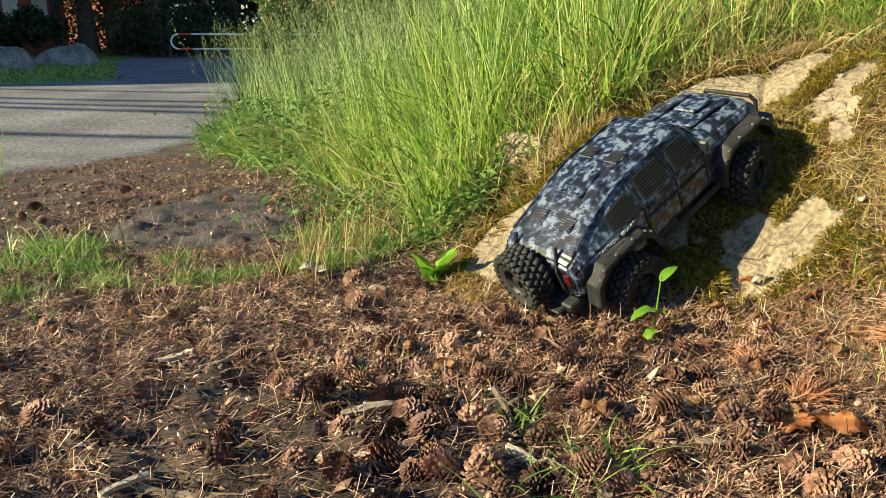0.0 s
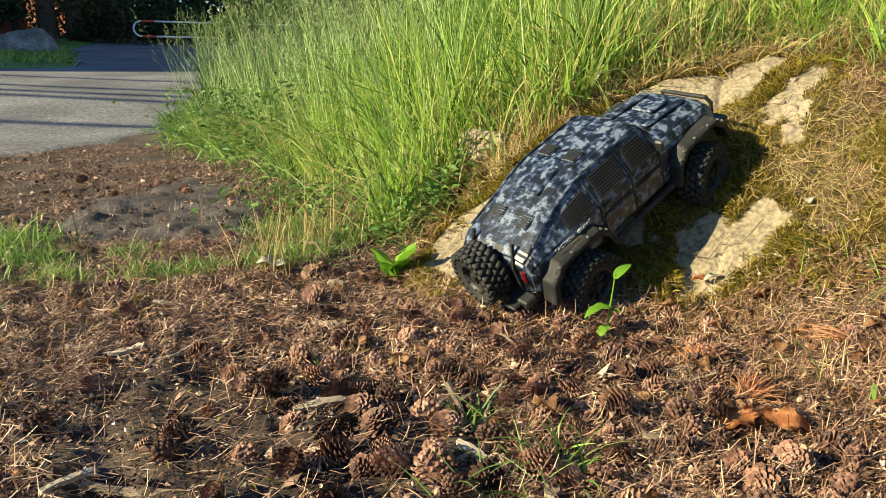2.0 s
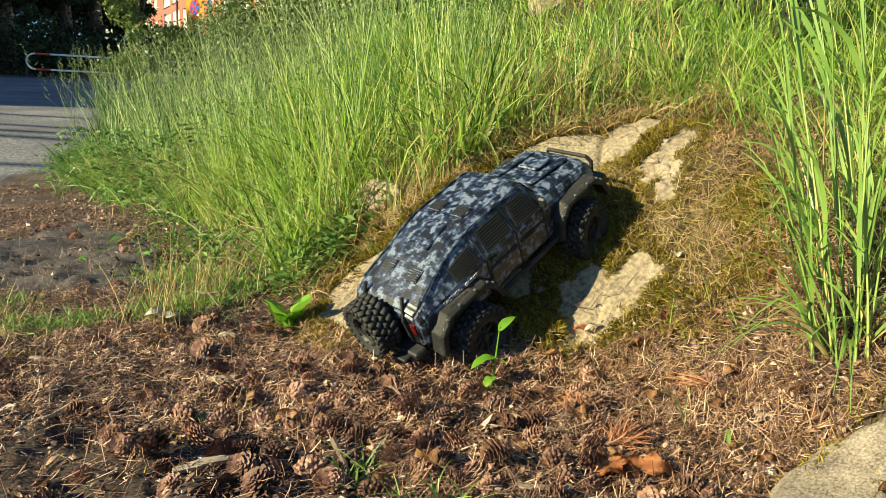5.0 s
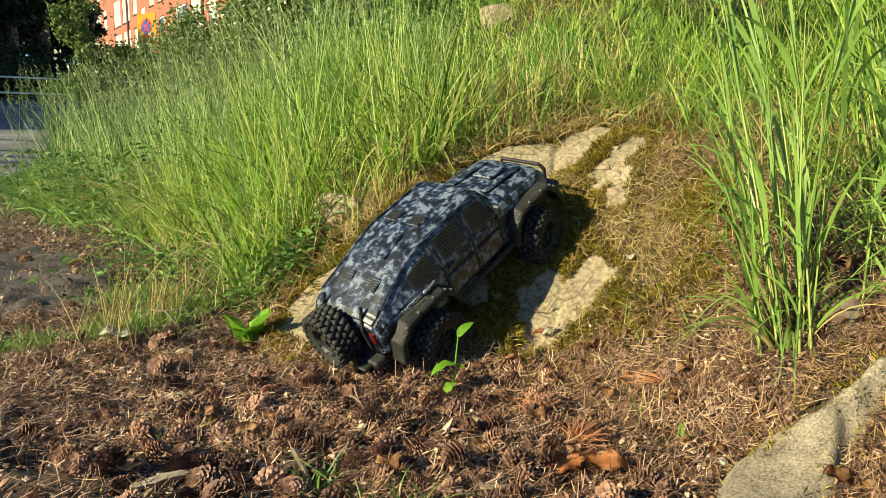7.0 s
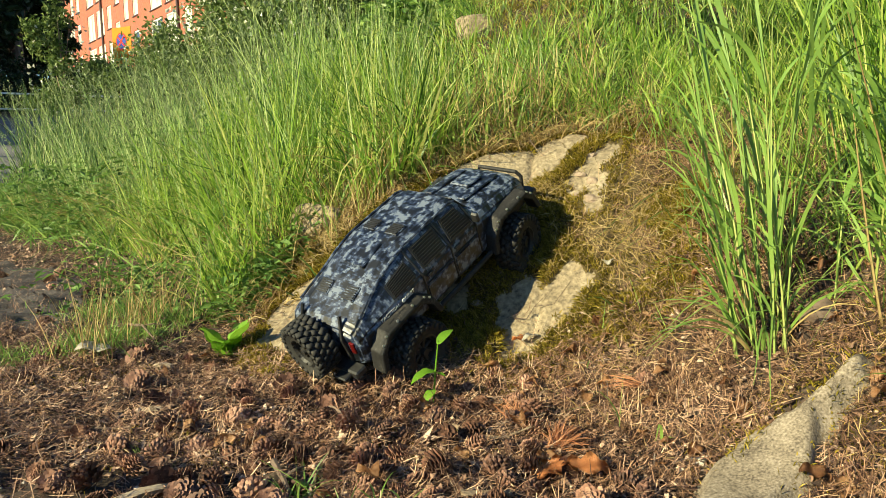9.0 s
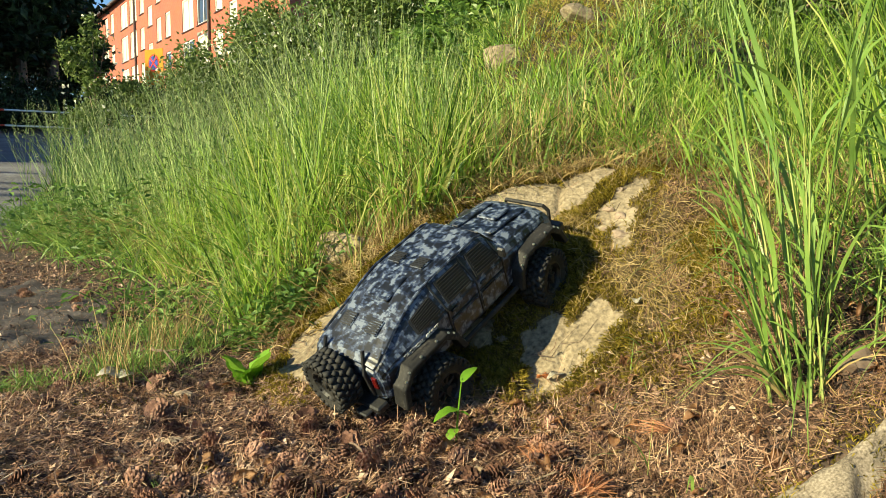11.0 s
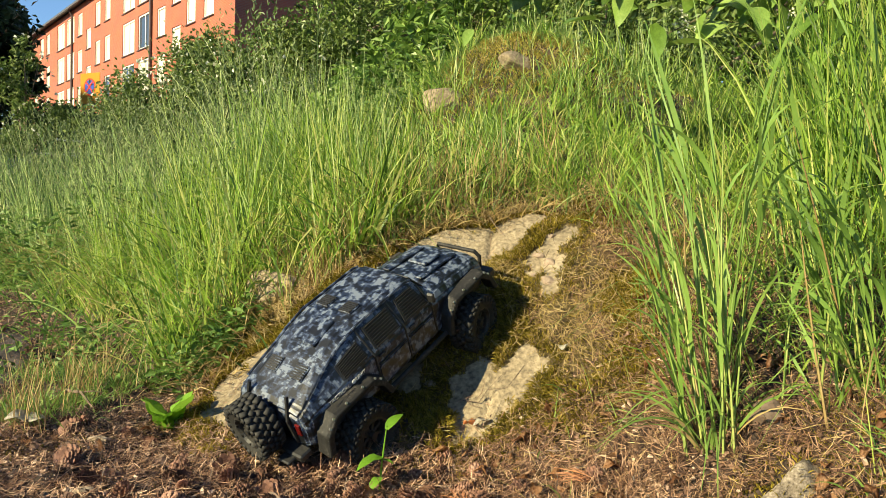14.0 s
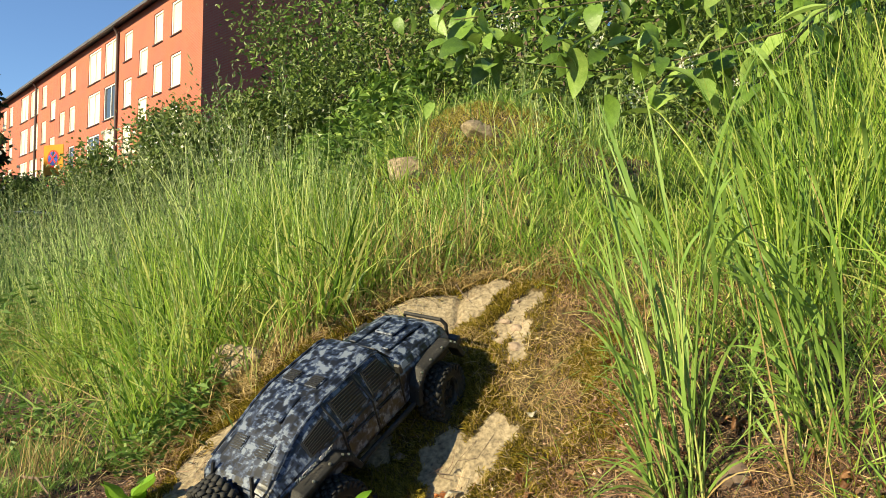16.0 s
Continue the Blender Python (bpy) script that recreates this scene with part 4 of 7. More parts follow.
def heaped(x, y):
    return dirt(x, y) * (0.25 + 0.75 * ease(-0.9, 0.5, x + 0.35 * ripple(x, y, 8, 53)))


v, f = join([flakes(22000, -1.0, 0.80, 0.42, 1.55, heaped, 108, 0.003, 0.012, 0.014), flakes(8000, -2.0, 0.1, 1.5, 4.2, dirt, 109, 0.006, 0.026),
             flakes(6000, 0.0, 1.5, 0.3, 1.8, slope_litter, 110, 0.003, 0.012), flakes(3500, 0.5, 1.4, 0.3, 1.05, slope_litter, 115, 0.004, 0.013)])
stuff("litter_flakes", v, f, FLAKE, "brown cone scales and bark crumbs on the ground", "forest litter")


# thinner, coarser litter farther round about
def around(x, y):
    away = np.maximum(np.maximum(-1.0 - x, x - 0.75), np.maximum(0.5 - y, 0.0) * 0.9)
    return (beyond_foot(x, y) < 0.1) * (ring_depth(x, y, SIDE_RING) < 0) * (ring_depth(x, y, STREET) < 0) * (away > -0.05) * np.exp(-np.maximum(away, 0) / 1.3)


v, f = needles(14000, -5.0, 0.9, -3.5, 3.2, around, 121, 0.010, long=(0.03, 0.06))
stuff("needle_litter", v, f, NEEDLE, "scattered needles on the bare ground", "pine needles")
v, f = flakes(7000, -5.0, 0.9, -3.5, 3.2, around, 122, 0.006, 0.03)
stuff("litter_flakes", v, f, FLAKE, "scattered crumbs on the bare ground", "forest litter")

# moss and crumbs creeping over the flat rock's upper side
at, rng = scatter(5200, 0.50, 0.90, 0.50, 0.74, lambda x, y: ease(0.030, -0.01, ring_depth(x, y, SIDE_RING) + 0.02 * ripple(x, y, 22, 49)) * ease(0.52, 0.66, x), 125)
v, f = ribbons(at, np.array([[0, 0, 1.0]]) + 0.7 * units(len(at), rng), units(len(at), rng), rng.uniform(0.005, 0.012, len(at)), 0.0022, 0.3, 2)
stuff("moss", v, f, MOSS, "thin brownish moss along the flat rock", "moss")

# grit on the soil
at, rng = scatter(2600, -1.0, 0.7, 0.42, 1.6, dirt, 111)
bm = bmesh.new()
size = rng.uniform(0.0018, 0.0055, len(at))
oct_v = np.array([(1, 0, 0), (0, 1, 0), (-1, 0, 0), (0, -1, 0), (0, 0, 0.8), (0, 0, -0.8)], float)
oct_f = np.array([(0, 1, 4), (1, 2, 4), (2, 3, 4), (3, 0, 4), (1, 0, 5), (2, 1, 5), (3, 2, 5), (0, 3, 5)])
v = (at[:, None] + (oct_v[None] * rng.uniform(0.6, 1.3, (len(at), 6, 1))) * size[:, None, None]).reshape(-1, 3)
f = (np.arange(len(at))[:, None, None] * 6 + oct_f[None]).reshape(-1, 3)
GRIT = material("grit", [(0.1, (0.08, 0.07, 0.06)), (0.5, (0.22, 0.19, 0.17)), (0.9, (0.45, 0.42, 0.39))], 8, 60, 0.9, 0, island=0.8)
stuff("grit", v, f, GRIT, "grey and brown grit in the dirt", "gravel")

# crumbs: broken cones, bark and clods, in lumps
at, rng = scatter(25000, -1.1, 0.95, 0.42, 1.6, lambda x, y: np.maximum(heaped(x, y), 0.6 * (beyond_foot(x, y) > 0) * (bareness(x, y) < 0) * (y < 1.12) * (ring_depth(x, y, SIDE_RING) < 0)), 116)
n = len(at)
size = 0.0018 + 0.0060 * rng.uniform(0, 1, n) ** 3.0
at[:, 2] += size * 0.5 + rng.uniform(0, 0.006, n)
tall = np.stack([rng.uniform(0.6, 1.6, n), rng.uniform(0.6, 1.2, n), rng.uniform(0.4, 0.9, n)], 1)
turn = rng.uniform(0, 2 * np.pi, n)
lump = oct_v[None] * rng.uniform(0.45, 1.35, (n, 6, 1)) * (tall * size[:, None])[:, None]
c, s = np.cos(turn)[:, None], np.sin(turn)[:, None]
lump = np.stack([lump[..., 0] * c - lump[..., 1] * s, lump[..., 0] * s + lump[..., 1] * c, lump[..., 2] + lump[..., 0] * rng.normal(0, 0.4, (n, 1))], -1)
v = (at[:, None] + lump).reshape(-1, 3)
f = (np.arange(n)[:, None, None] * 6 + oct_f[None]).reshape(-1, 3)
stuff("litter_crumbs", v, f, FLAKE, "reddish-brown crumbs of cones, bark and soil", "forest litter")


# ---------------------------------------------------------------- cones
def cone_mesh(seed, length, width, opened):
    """A pine cone: a tapered core with spirals of thick, open scales."""
    r = np.random.default_rng(seed)
    vs, fs = [], []
    count = 84
    for k in range(count):
        u = (k + 0.5) / count
        a = k * 2.39996 + r.normal(0, 0.08)
        radius = width * 0.5 * (math.sin(math.pi * min(1, 0.16 + 0.84 * u) ** 0.8) ** 0.7) * r.uniform(0.88, 1.08)
        z = length * (u - 0.5)
        out = Vector((math.cos(a), math.sin(a), 0))
        side = Vector((-math.sin(a), math.cos(a), 0))
        up = Vector((0, 0, 1))
        tip_way = (out * (0.55 + 0.45 * opened) + up * (1.1 - opened * 0.8)).normalized()
        root = out * radius * 0.25 + up * z
        tip = root + tip_way * radius * 0.95
        w = width * 0.125 * (0.6 + 0.5 * math.sin(math.pi * u))
        nrm = side.cross(tip_way).normalized()
        b = len(vs)
        belly = root.lerp(tip, 0.62)
        vs += [root - side * w * 0.30, root + side * w * 0.30, belly + side * w * 0.80, tip + side * w * 0.62, tip + tip_way * w * 0.32, tip - side * w * 0.62, belly - side * w * 0.80, root.lerp(tip, 0.86) + nrm * w * 0.55]
        fs += [(b, b + 1, b + 2), (b, b + 2, b + 6), (b + 6, b + 2, b + 7), (b + 2, b + 3, b + 7), (b + 3, b + 4, b + 7), (b + 4, b + 5, b + 7), (b + 5, b + 6, b + 7),
               (b + 2, b + 6, b + 5), (b + 2, b + 5, b + 3), (b + 3, b + 5, b + 4)]
    return mesh_of("pine_cone", [tuple(p) for p in vs], fs, CONE)


CONES = [cone_mesh(1, 0.046, 0.046, 0.9), cone_mesh(2, 0.052, 0.040, 0.7), cone_mesh(3, 0.040, 0.044, 1.0), cone_mesh(4, 0.048, 0.032, 0.35), cone_mesh(5, 0.036, 0.038, 0.8)]


def near_cones(x, y):
    d = beyond_foot(x, y)
    heap = 0.05 + 0.95 * ease(-0.30, 0.25, x + 0.25 * ripple(x, y, 6, 61)) * ease(1.22, 0.98, y) * ease(0.56, 0.36, x)
    return (d < 0.08) * (on_rock(x, y) < -0.02) * (ring_depth(x, y, SIDE_RING) < -0.01) * heap


at, rng = scatter(430, -1.0, 0.70, 0.45, 1.5, near_cones, 112)
far_at, _ = scatter(26, -1.5, 0.0, 1.5, 3.2, dirt, 113)
taken = []
for p in list(at) + list(far_at):
    if any((p[0] - q[0]) ** 2 + (p[1] - q[1]) ** 2 < 0.027 ** 2 for q in taken) or math.hypot(p[0] - 0.33, p[1] - 1.2) < 0.07:
        continue
    taken.append(p)
    ob = new("pine_cone", CONES[rng.integers(5)])
    s = rng.uniform(0.60, 0.92)
    tilt = rng.uniform(35, 110)
    ob.matrix_world = Matrix.Translation((p[0], p[1], p[2] + rng.uniform(0.005, 0.018) * s)) @ pose(0, 0, 0, 0, tilt, rng.uniform(0, 360)) @ pose(0, 0, 0, 0, 0, rng.uniform(0, 360)) @ Matrix.Scale(s, 4)
    tagged(ob, "open brown pine cone lying in the litter", "pine cone", "pine cones on the ground")


# ---------------------------------------------------------------- sticks, chips, dead leaves, single finds
def on_ground(x, y, dz=0.0):
    return float(footing(np.array([x]), np.array([y]))[0]) + dz


def chip(x, y, length, width, turn, seed, mat=WOOD, label="splinter of weathered wood on the soil", name="wood_chip", tilt=4):
    r = random.Random(seed)
    bm = bmesh.new()
    k = 6
    top, low = [], []
    for i in range(k + 1):
        u = i / k
        w = width * (0.35 + 0.65 * math.sin(math.pi * (0.12 + 0.76 * u))) * r.uniform(0.75, 1.15)
        z = 0.004 * math.sin(3 * u + seed) + 0.002
        c = length * (u - 0.5)
        off = r.uniform(-0.15, 0.15) * width
        top.append([bm.verts.new((c, off - w / 2, z + 0.003)), bm.verts.new((c, off + w / 2, z + 0.0045 + r.uniform(-0.001, 0.001)))])
        low.append([bm.verts.new((c, off - w / 2 * 0.8, z - 0.002)), bm.verts.new((c, off + w / 2 * 0.8, z - 0.002))])
    for i in range(k):
        bm.faces.new((top[i][0], top[i + 1][0], top[i + 1][1], top[i][1]))
        bm.faces.new((low[i][0], low[i][1], low[i + 1][1], low[i + 1][0]))
        bm.faces.new((top[i][0], low[i][0], low[i + 1][0], top[i + 1][0]))
        bm.faces.new((top[i][1], top[i + 1][1], low[i + 1][1], low[i][1]))
    bm.faces.new((top[0][0], top[0][1], low[0][1], low[0][0]))
    bm.faces.new((top[k][0], low[k][0], low[k][1], top[k][1]))
    ob = part(name, bm, mat)
    ob.matrix_world = pose(x, y, on_ground(x, y, 0.004), tilt * r.uniform(-1, 1), tilt * r.uniform(-1, 1), turn)
    return tagged(ob, label, "wood chip" if name == "wood_chip" else name.replace("_", " "), "wood chips on the ground" if name == "wood_chip" else "")


for k, (x, y, length, width, turn) in enumerate([(-0.095, 0.82, 0.075, 0.014, 25), (-0.48, 1.05, 0.060, 0.016, 12), (-0.415, 1.24, 0.055, 0.016, 10), (-0.27, 0.655, 0.10, 0.012, -8),
                                                 (-0.40, 1.0, 0.05, 0.010, 30), (-0.17, 1.40, 0.05, 0.011, 35), (-0.13, 1.33, 0.035, 0.008, -20), (-0.33, 0.66, 0.06, 0.010, 60),
                                                 (0.08, 0.70, 0.045, 0.012, -40), (0.30, 0.71, 0.06, 0.012, -12), (-0.62, 0.86, 0.06, 0.012, 40), (-0.75, 1.2, 0.05, 0.012, 5),
                                                 (-0.12, 1.12, 0.035, 0.008, -18), (0.42, 0.66, 0.05, 0.014, 15), (0.56, 0.93, 0.05, 0.016, 20), (0.15, 0.62, 0.04, 0.012, 70)]):
    chip(x, y, length, width, turn, k)


def twig(points, thick, label="thin broken twig on the litter", name="twig", mat=BARK):
    bm = bmesh.new()
    pts = [Vector((x, y, on_ground(x, y, h))) for x, y, h in points]
    tube(bm, pts, [thick * (1 - 0.55 * i / (len(pts) - 1)) for i in range(len(pts))], 6)
    a, b = pts[len(pts) // 2], pts[-1]
    tube(bm, [a, a.lerp(b, 0.4) + Vector((0.012, 0.014, 0.012)), a.lerp(b, 0.7) + Vector((0.022, 0.030, 0.014))], [thick * 0.5, thick * 0.4, thick * 0.2], 5)
    return tagged(part(name, bm, mat), label, "twig", "twigs on the ground")


twig([(0.315, 0.91, 0.012), (0.345, 0.875, 0.012), (0.375, 0.86, 0.008), (0.41, 0.845, 0.010), (0.44, 0.825, 0.012)], 0.0036, mat=WOOD)
twig([(-0.36, 0.98, 0.006), (-0.33, 1.0, 0.010), (-0.30, 1.035, 0.012)], 0.003, mat=WOOD)
twig([(0.13, 1.06, 0.010), (0.155, 1.01, 0.014), (0.165, 0.975, 0.020), (0.19, 0.955, 0.012)], 0.0032)
twig([(-0.20, 1.08, 0.006), (-0.15, 1.07, 0.008), (-0.11, 1.05, 0.006)], 0.0028)
twig([(-0.62, 1.02, 0.006), (-0.58, 0.97, 0.010), (-0.56, 0.9, 0.006)], 0.003)
twig([(0.50, 1.20, 0.001), (0.53, 1.175, 0.002), (0.55, 1.185, 0.002), (0.585, 1.175, 0.001), (0.625, 1.19, 0.001)], 0.0009, "thin dark root across the bare rock")
twig([(0.70, 1.60, 0.03), (0.71, 1.575, 0.012), (0.715, 1.54, 0.006)], 0.0012, "thin dark root across the bare rock")
twig([(-0.24, 1.66, 0.03), (-0.20, 1.60, 0.035), (-0.17, 1.55, 0.02)], 0.004)
twig([(0.02, 1.74, 0.02), (0.06, 1.80, 0.05), (0.10, 1.86, 0.06)], 0.003, "dry bent stem at the foot of the grass", mat=WOOD)
twig([(0.06, 0.84, 0.018), (0.07, 0.80, 0.026), (0.078, 0.775, 0.012)], 0.005, "short dark twig standing in the litter")


def dead_leaf(x, y, size, turn, seed, lobes=0, mat=DEAD_LEAF, label="curled brown dead leaf in the litter", curl=0.35, lift=0.006, tilt=16):
    r = random.Random(seed)
    bm = bmesh.new()
    k = 10
    left, mid, right = [], [], []
    for i in range(k + 1):
        u = i / k
        w = size * 0.30 * math.sin(math.pi * (0.04 + 0.94 * u)) ** 0.7 * (1 + (0.35 * math.sin(u * lobes * 6.283) if lobes else r.uniform(-0.1, 0.1)))
        z = curl * size * (0.25 * math.sin(3.1 * u) + 0.10 * math.sin(9 * u + seed))
        x_ = size * (u - 0.5)
        mid.append(bm.verts.new((x_, 0, z)))
        left.append(bm.verts.new((x_, w, z + curl * w * (0.8 + 0.4 * math.sin(7 * u + seed)))))
        right.append(bm.verts.new((x_, -w, z + curl * w * (0.6 + 0.5 * math.cos(6 * u + seed)))))
    for i in range(k):
        bm.faces.new((mid[i], mid[i + 1], left[i + 1], left[i]))
        bm.faces.new((right[i], right[i + 1], mid[i + 1], mid[i]))
    ext = bmesh.ops.solidify(bm, geom=list(bm.faces), thickness=0.0006)
    ob = part("dead_leaf", bm, mat, smooth=True)
    ob.matrix_world = pose(x, y, on_ground(x, y, lift), r.uniform(-tilt, tilt), r.uniform(-tilt, tilt), turn)
    return tagged(ob, label, "dead leaf", "dead leaves on the ground")


ORANGE_LEAF = material("orange_leaf", [(0.2, (0.36, 0.13, 0.05)), (0.5, (0.56, 0.24, 0.10)), (0.85, (0.70, 0.40, 0.22))], 25, 120, 0.6, 0.3, leaf=0.25)
PALE_LEAF = material("pale_leaf", [(0.2, (0.42, 0.38, 0.30)), (0.5, (0.62, 0.58, 0.50)), (0.85, (0.74, 0.71, 0.64))], 25, 120, 0.6, 0.3, leaf=0.2)
dead_leaf(0.395, 0.745, 0.055, 200, 1, 2.5, ORANGE_LEAF, "lobed orange-brown oak leaf on the litter", lift=0.016)
dead_leaf(0.445, 0.735, 0.060, -15, 2, 2.5, ORANGE_LEAF, "lobed orange-brown oak leaf on the litter", lift=0.014)
dead_leaf(0.505, 1.150, 0.032, 120, 3, 0, ORANGE_LEAF, "small orange dead leaf at the foot of the rock", 0.5)
dead_leaf(0.522, 1.135, 0.036, 10, 4, 0, PALE_LEAF, "pale bleached leaf at the foot of the rock", 0.3)
dead_leaf(0.69, 1.165, 0.032, 60, 5, 0, PALE_LEAF, "pale bleached leaf on the bank", 0.4, 0.014)
dead_leaf(-0.262, 1.415, 0.066, 15, 6, 0, PALE_LEAF, "pale withered leaf lying by the grass", 0.35, 0.022)
at, rng = scatter(52, -0.8, 0.9, 0.45, 1.45, lambda x, y: heaped(x, y) + 0.6 * slope_litter(x, y) * (beyond_foot(x, y) < 0.35), 114)
for k, p in enumerate(at):
    dead_leaf(p[0], p[1], rng.uniform(0.022, 0.045), rng.uniform(0, 360), k + 20, curl=rng.uniform(0.3, 0.8), lift=rng.uniform(0.006, 0.014), tilt=28)


at, rng = scatter(125, 0.34, 0.98, 0.46, 1.14, lower_bank, 117)
for k, p in enumerate(at):
    dead_leaf(p[0], p[1], rng.uniform(0.016, 0.038), rng.uniform(0, 360), k + 120, curl=rng.uniform(0.4, 0.9), lift=rng.uniform(0.008, 0.018), tilt=32)


def needle_tuft(x, y, size, turn, seed, count=70, spread_=1.5):
    """A fallen twig end with its fan of orange needles."""
    r = np.random.default_rng(seed)
    root = np.array([x, y, on_ground(x, y, 0.010)])
    a = radians(turn) + r.normal(0, spread_ * 0.42, count)
    way = np.stack([np.cos(a), np.sin(a), r.uniform(0.0, 0.55, count)], 1)
    start = root + r.normal(0, 0.006, (count, 3)) * [1, 1, 0.4]
    v, f = ribbons(start, way, units(count, r), r.uniform(0.6, 1, count) * size, 0.0017, r.uniform(0.0, 0.5, count), 3, 0.6)
    return tagged(new("needle_tuft", mesh_of("needle_tuft", v, f, ORANGE_NEEDLE)), "fan of dry orange pine needles on the litter", "needle tuft", "fallen needle tufts")


needle_tuft(0.430, 0.800, 0.052, 40, 1, 150, 1.3)
needle_tuft(0.41, 0.905, 0.052, 60, 2, 110, 1.0)
needle_tuft(0.60, 0.88, 0.05, 160, 3, 30, 1.4)


def stone(name, x, y, size, mat, label, seed, sink=0.35, category="stone", group="", turn=0.0, dz=None):
    r = np.random.default_rng(seed)
    bm = bmesh.new()
    bmesh.ops.create_icosphere(bm, subdivisions=4, radius=1.0)
    axes = units(16, r)
    cut = r.uniform(0.5, 0.85, 16)
    for v in bm.verts:
        p = np.array(v.co)
        for a, c in zip(axes, cut):
            over = p @ a - c
            if over > 0:
                p = p - a * over * 0.85
        v.co = p * (1 + 0.05 * noise.noise(Vector(p) * 3 + Vector((seed, 0, 0))) + 0.02 * noise.noise(Vector(p) * 11))
        v.co = (v.co.x * size[0], v.co.y * size[1], v.co.z * size[2])
    ob = part(name, bm, mat, smooth=True)
    ob.matrix_world = pose(x, y, (on_ground(x, y) if dz is None else dz) + size[2] * (1 - 2 * sink), 0, 0, turn)
    return tagged(ob, label, category, group)


stone("pebble", 0.577, 0.697, (0.013, 0.010, 0.010), PALE_LEAF, "small white pebble at the edge of the rock", 3)
for k, (x, y, s) in enumerate([(0.567, 1.347, 0.042), (0.427, 1.440, 0.026), (0.382, 1.452, 0.028), (0.402, 1.334, 0.022), (0.462, 1.262, 0.024), (0.745, 1.355, 0.030), (0.77, 1.40, 0.024), (0.755, 1.43, 0.018), (0.80, 1.47, 0.026), (0.73, 1.385, 0.014), (0.70, 1.33, 0.016), (0.815, 1.50, 0.016)]):
    stone("rock_knob", x, y, (s, s * 0.7, s * 0.5), PINK_ROCK, "pale pinkish knob of rock among the moss", 30 + k, 0.70, "rock", "rock knobs", 20 * k)
stone("field_stone", 0.22, 1.79, (0.115, 0.07, 0.065), ROCK, "weathered stone half hidden under the grass", 51, 0.36, "stone", "", -20)
stone("field_stone", 0.87, 2.50, (0.15, 0.10, 0.07), ROCK, "pale stone on the grassy mound", 52, 0.64, "stone", "", 15)
stone("field_stone", 1.12, 2.46, (0.11, 0.08, 0.06), ROCK, "pale stone on the grassy mound", 53, 0.80, "stone", "", 40)
stone("field_stone", 0.80, 0.76, (0.035, 0.03, 0.03), BARK, "dark stone among the grass stems", 54, 0.3)

# ---------------------------------------------------------------- grass and weeds
def blades(x, y, heights, width, seed, lean=0.17, droop=(0.05, 0.55), segs=4, wind=(0.0, 0.0)):
    r = np.random.default_rng(seed)
    n = len(x)
    at = np.stack([x, y, footing(x, y) - 0.004], 1)
    way = np.stack([r.normal(wind[0], lean, n), r.normal(wind[1], lean, n), np.ones(n)], 1)
    return ribbons(at, way, units(n, r), heights, width, r.uniform(*droop, n) ** 1.4, segs)


def meadow_height(x, y):
    """How tall the meadow stands: high by the street, low towards the top of the rock."""
    h = 0.50 - 0.26 * ease(0.2, 0.75, x) - 0.09 * ease(0.5, 0.7, x) * ease(1.35, 1.1, x) * ease(1.6, 1.75, y) * ease(2.9, 2.5, y) + 0.15 * ease(1.0, 1.4, x) * ease(2.1, 1.3, y) + 0.06 * ease(3, 5, y)
    return h * (1 + 0.13 * ripple(x, y, 3.5, 71) + 0.14 * ripple(x, y, 15, 75))


def meadow(x, y):
    d = beyond_foot(x, y)
    clear = ((on_rock(x, y) < -0.02) | ((y > 1.655) & (x > 0.22) & (bareness(x, y) < -0.015))) * 1.0
    left = ease(-0.04, 0.16, d + 0.08 * ripple(x, y, 7, 72) + 0.25 * ease(3.2, 4.5, y)) * ease(1.60, 1.68, y) * (x < 0.95)
    right = ease(0.92, 1.25, x + 0.08 * ripple(x, y, 6, 73)) * (0.55 + 0.45 * ease(-0.2, 0.5, ripple(x, y, 7, 74))) * (y > 0.5)
    mound = 1 - 0.96 * np.exp(-(((x - 1.14) / 0.50) ** 2 + ((y - 2.48) / 0.46) ** 2))
    gaps = 0.12 + 0.88 * ease(-0.40, 0.25, ripple(x, y, 15, 80))
    by_stone = 1 - 0.97 * np.exp(-(((x - 0.19) / 0.14) ** 2 + ((y - 1.76) / 0.10) ** 2))
    return clear * np.maximum(left, right) * mound * gaps * by_stone


def tussocks(n, count, x0, x1, y0, y1, seed, size):
    """Places of blades that grow in tussocks; each tussock leans its own way and has its own height."""
    r = np.random.default_rng(seed)
    cx, cy, _ = strewn(count, x0, x1, y0, y1, meadow, r)
    pick = r.integers(len(cx), size=n)
    x, y = cx[pick] + r.normal(0, size, n), cy[pick] + r.normal(0, size, n)
    lean = r.normal(0, 0.16, (len(cx), 2))[pick]
    lean = lean + np.stack([x - cx[pick], y - cy[pick]], 1) / size * 0.10
    tall = r.uniform(0.62, 1.18, len(cx))[pick]
    ok = (meadow(x, y) > 0.02) | (r.uniform(size=n) < 0.25) & (on_rock(x, y) < -0.02)
    return x[ok], y[ok], lean[ok], tall[ok]


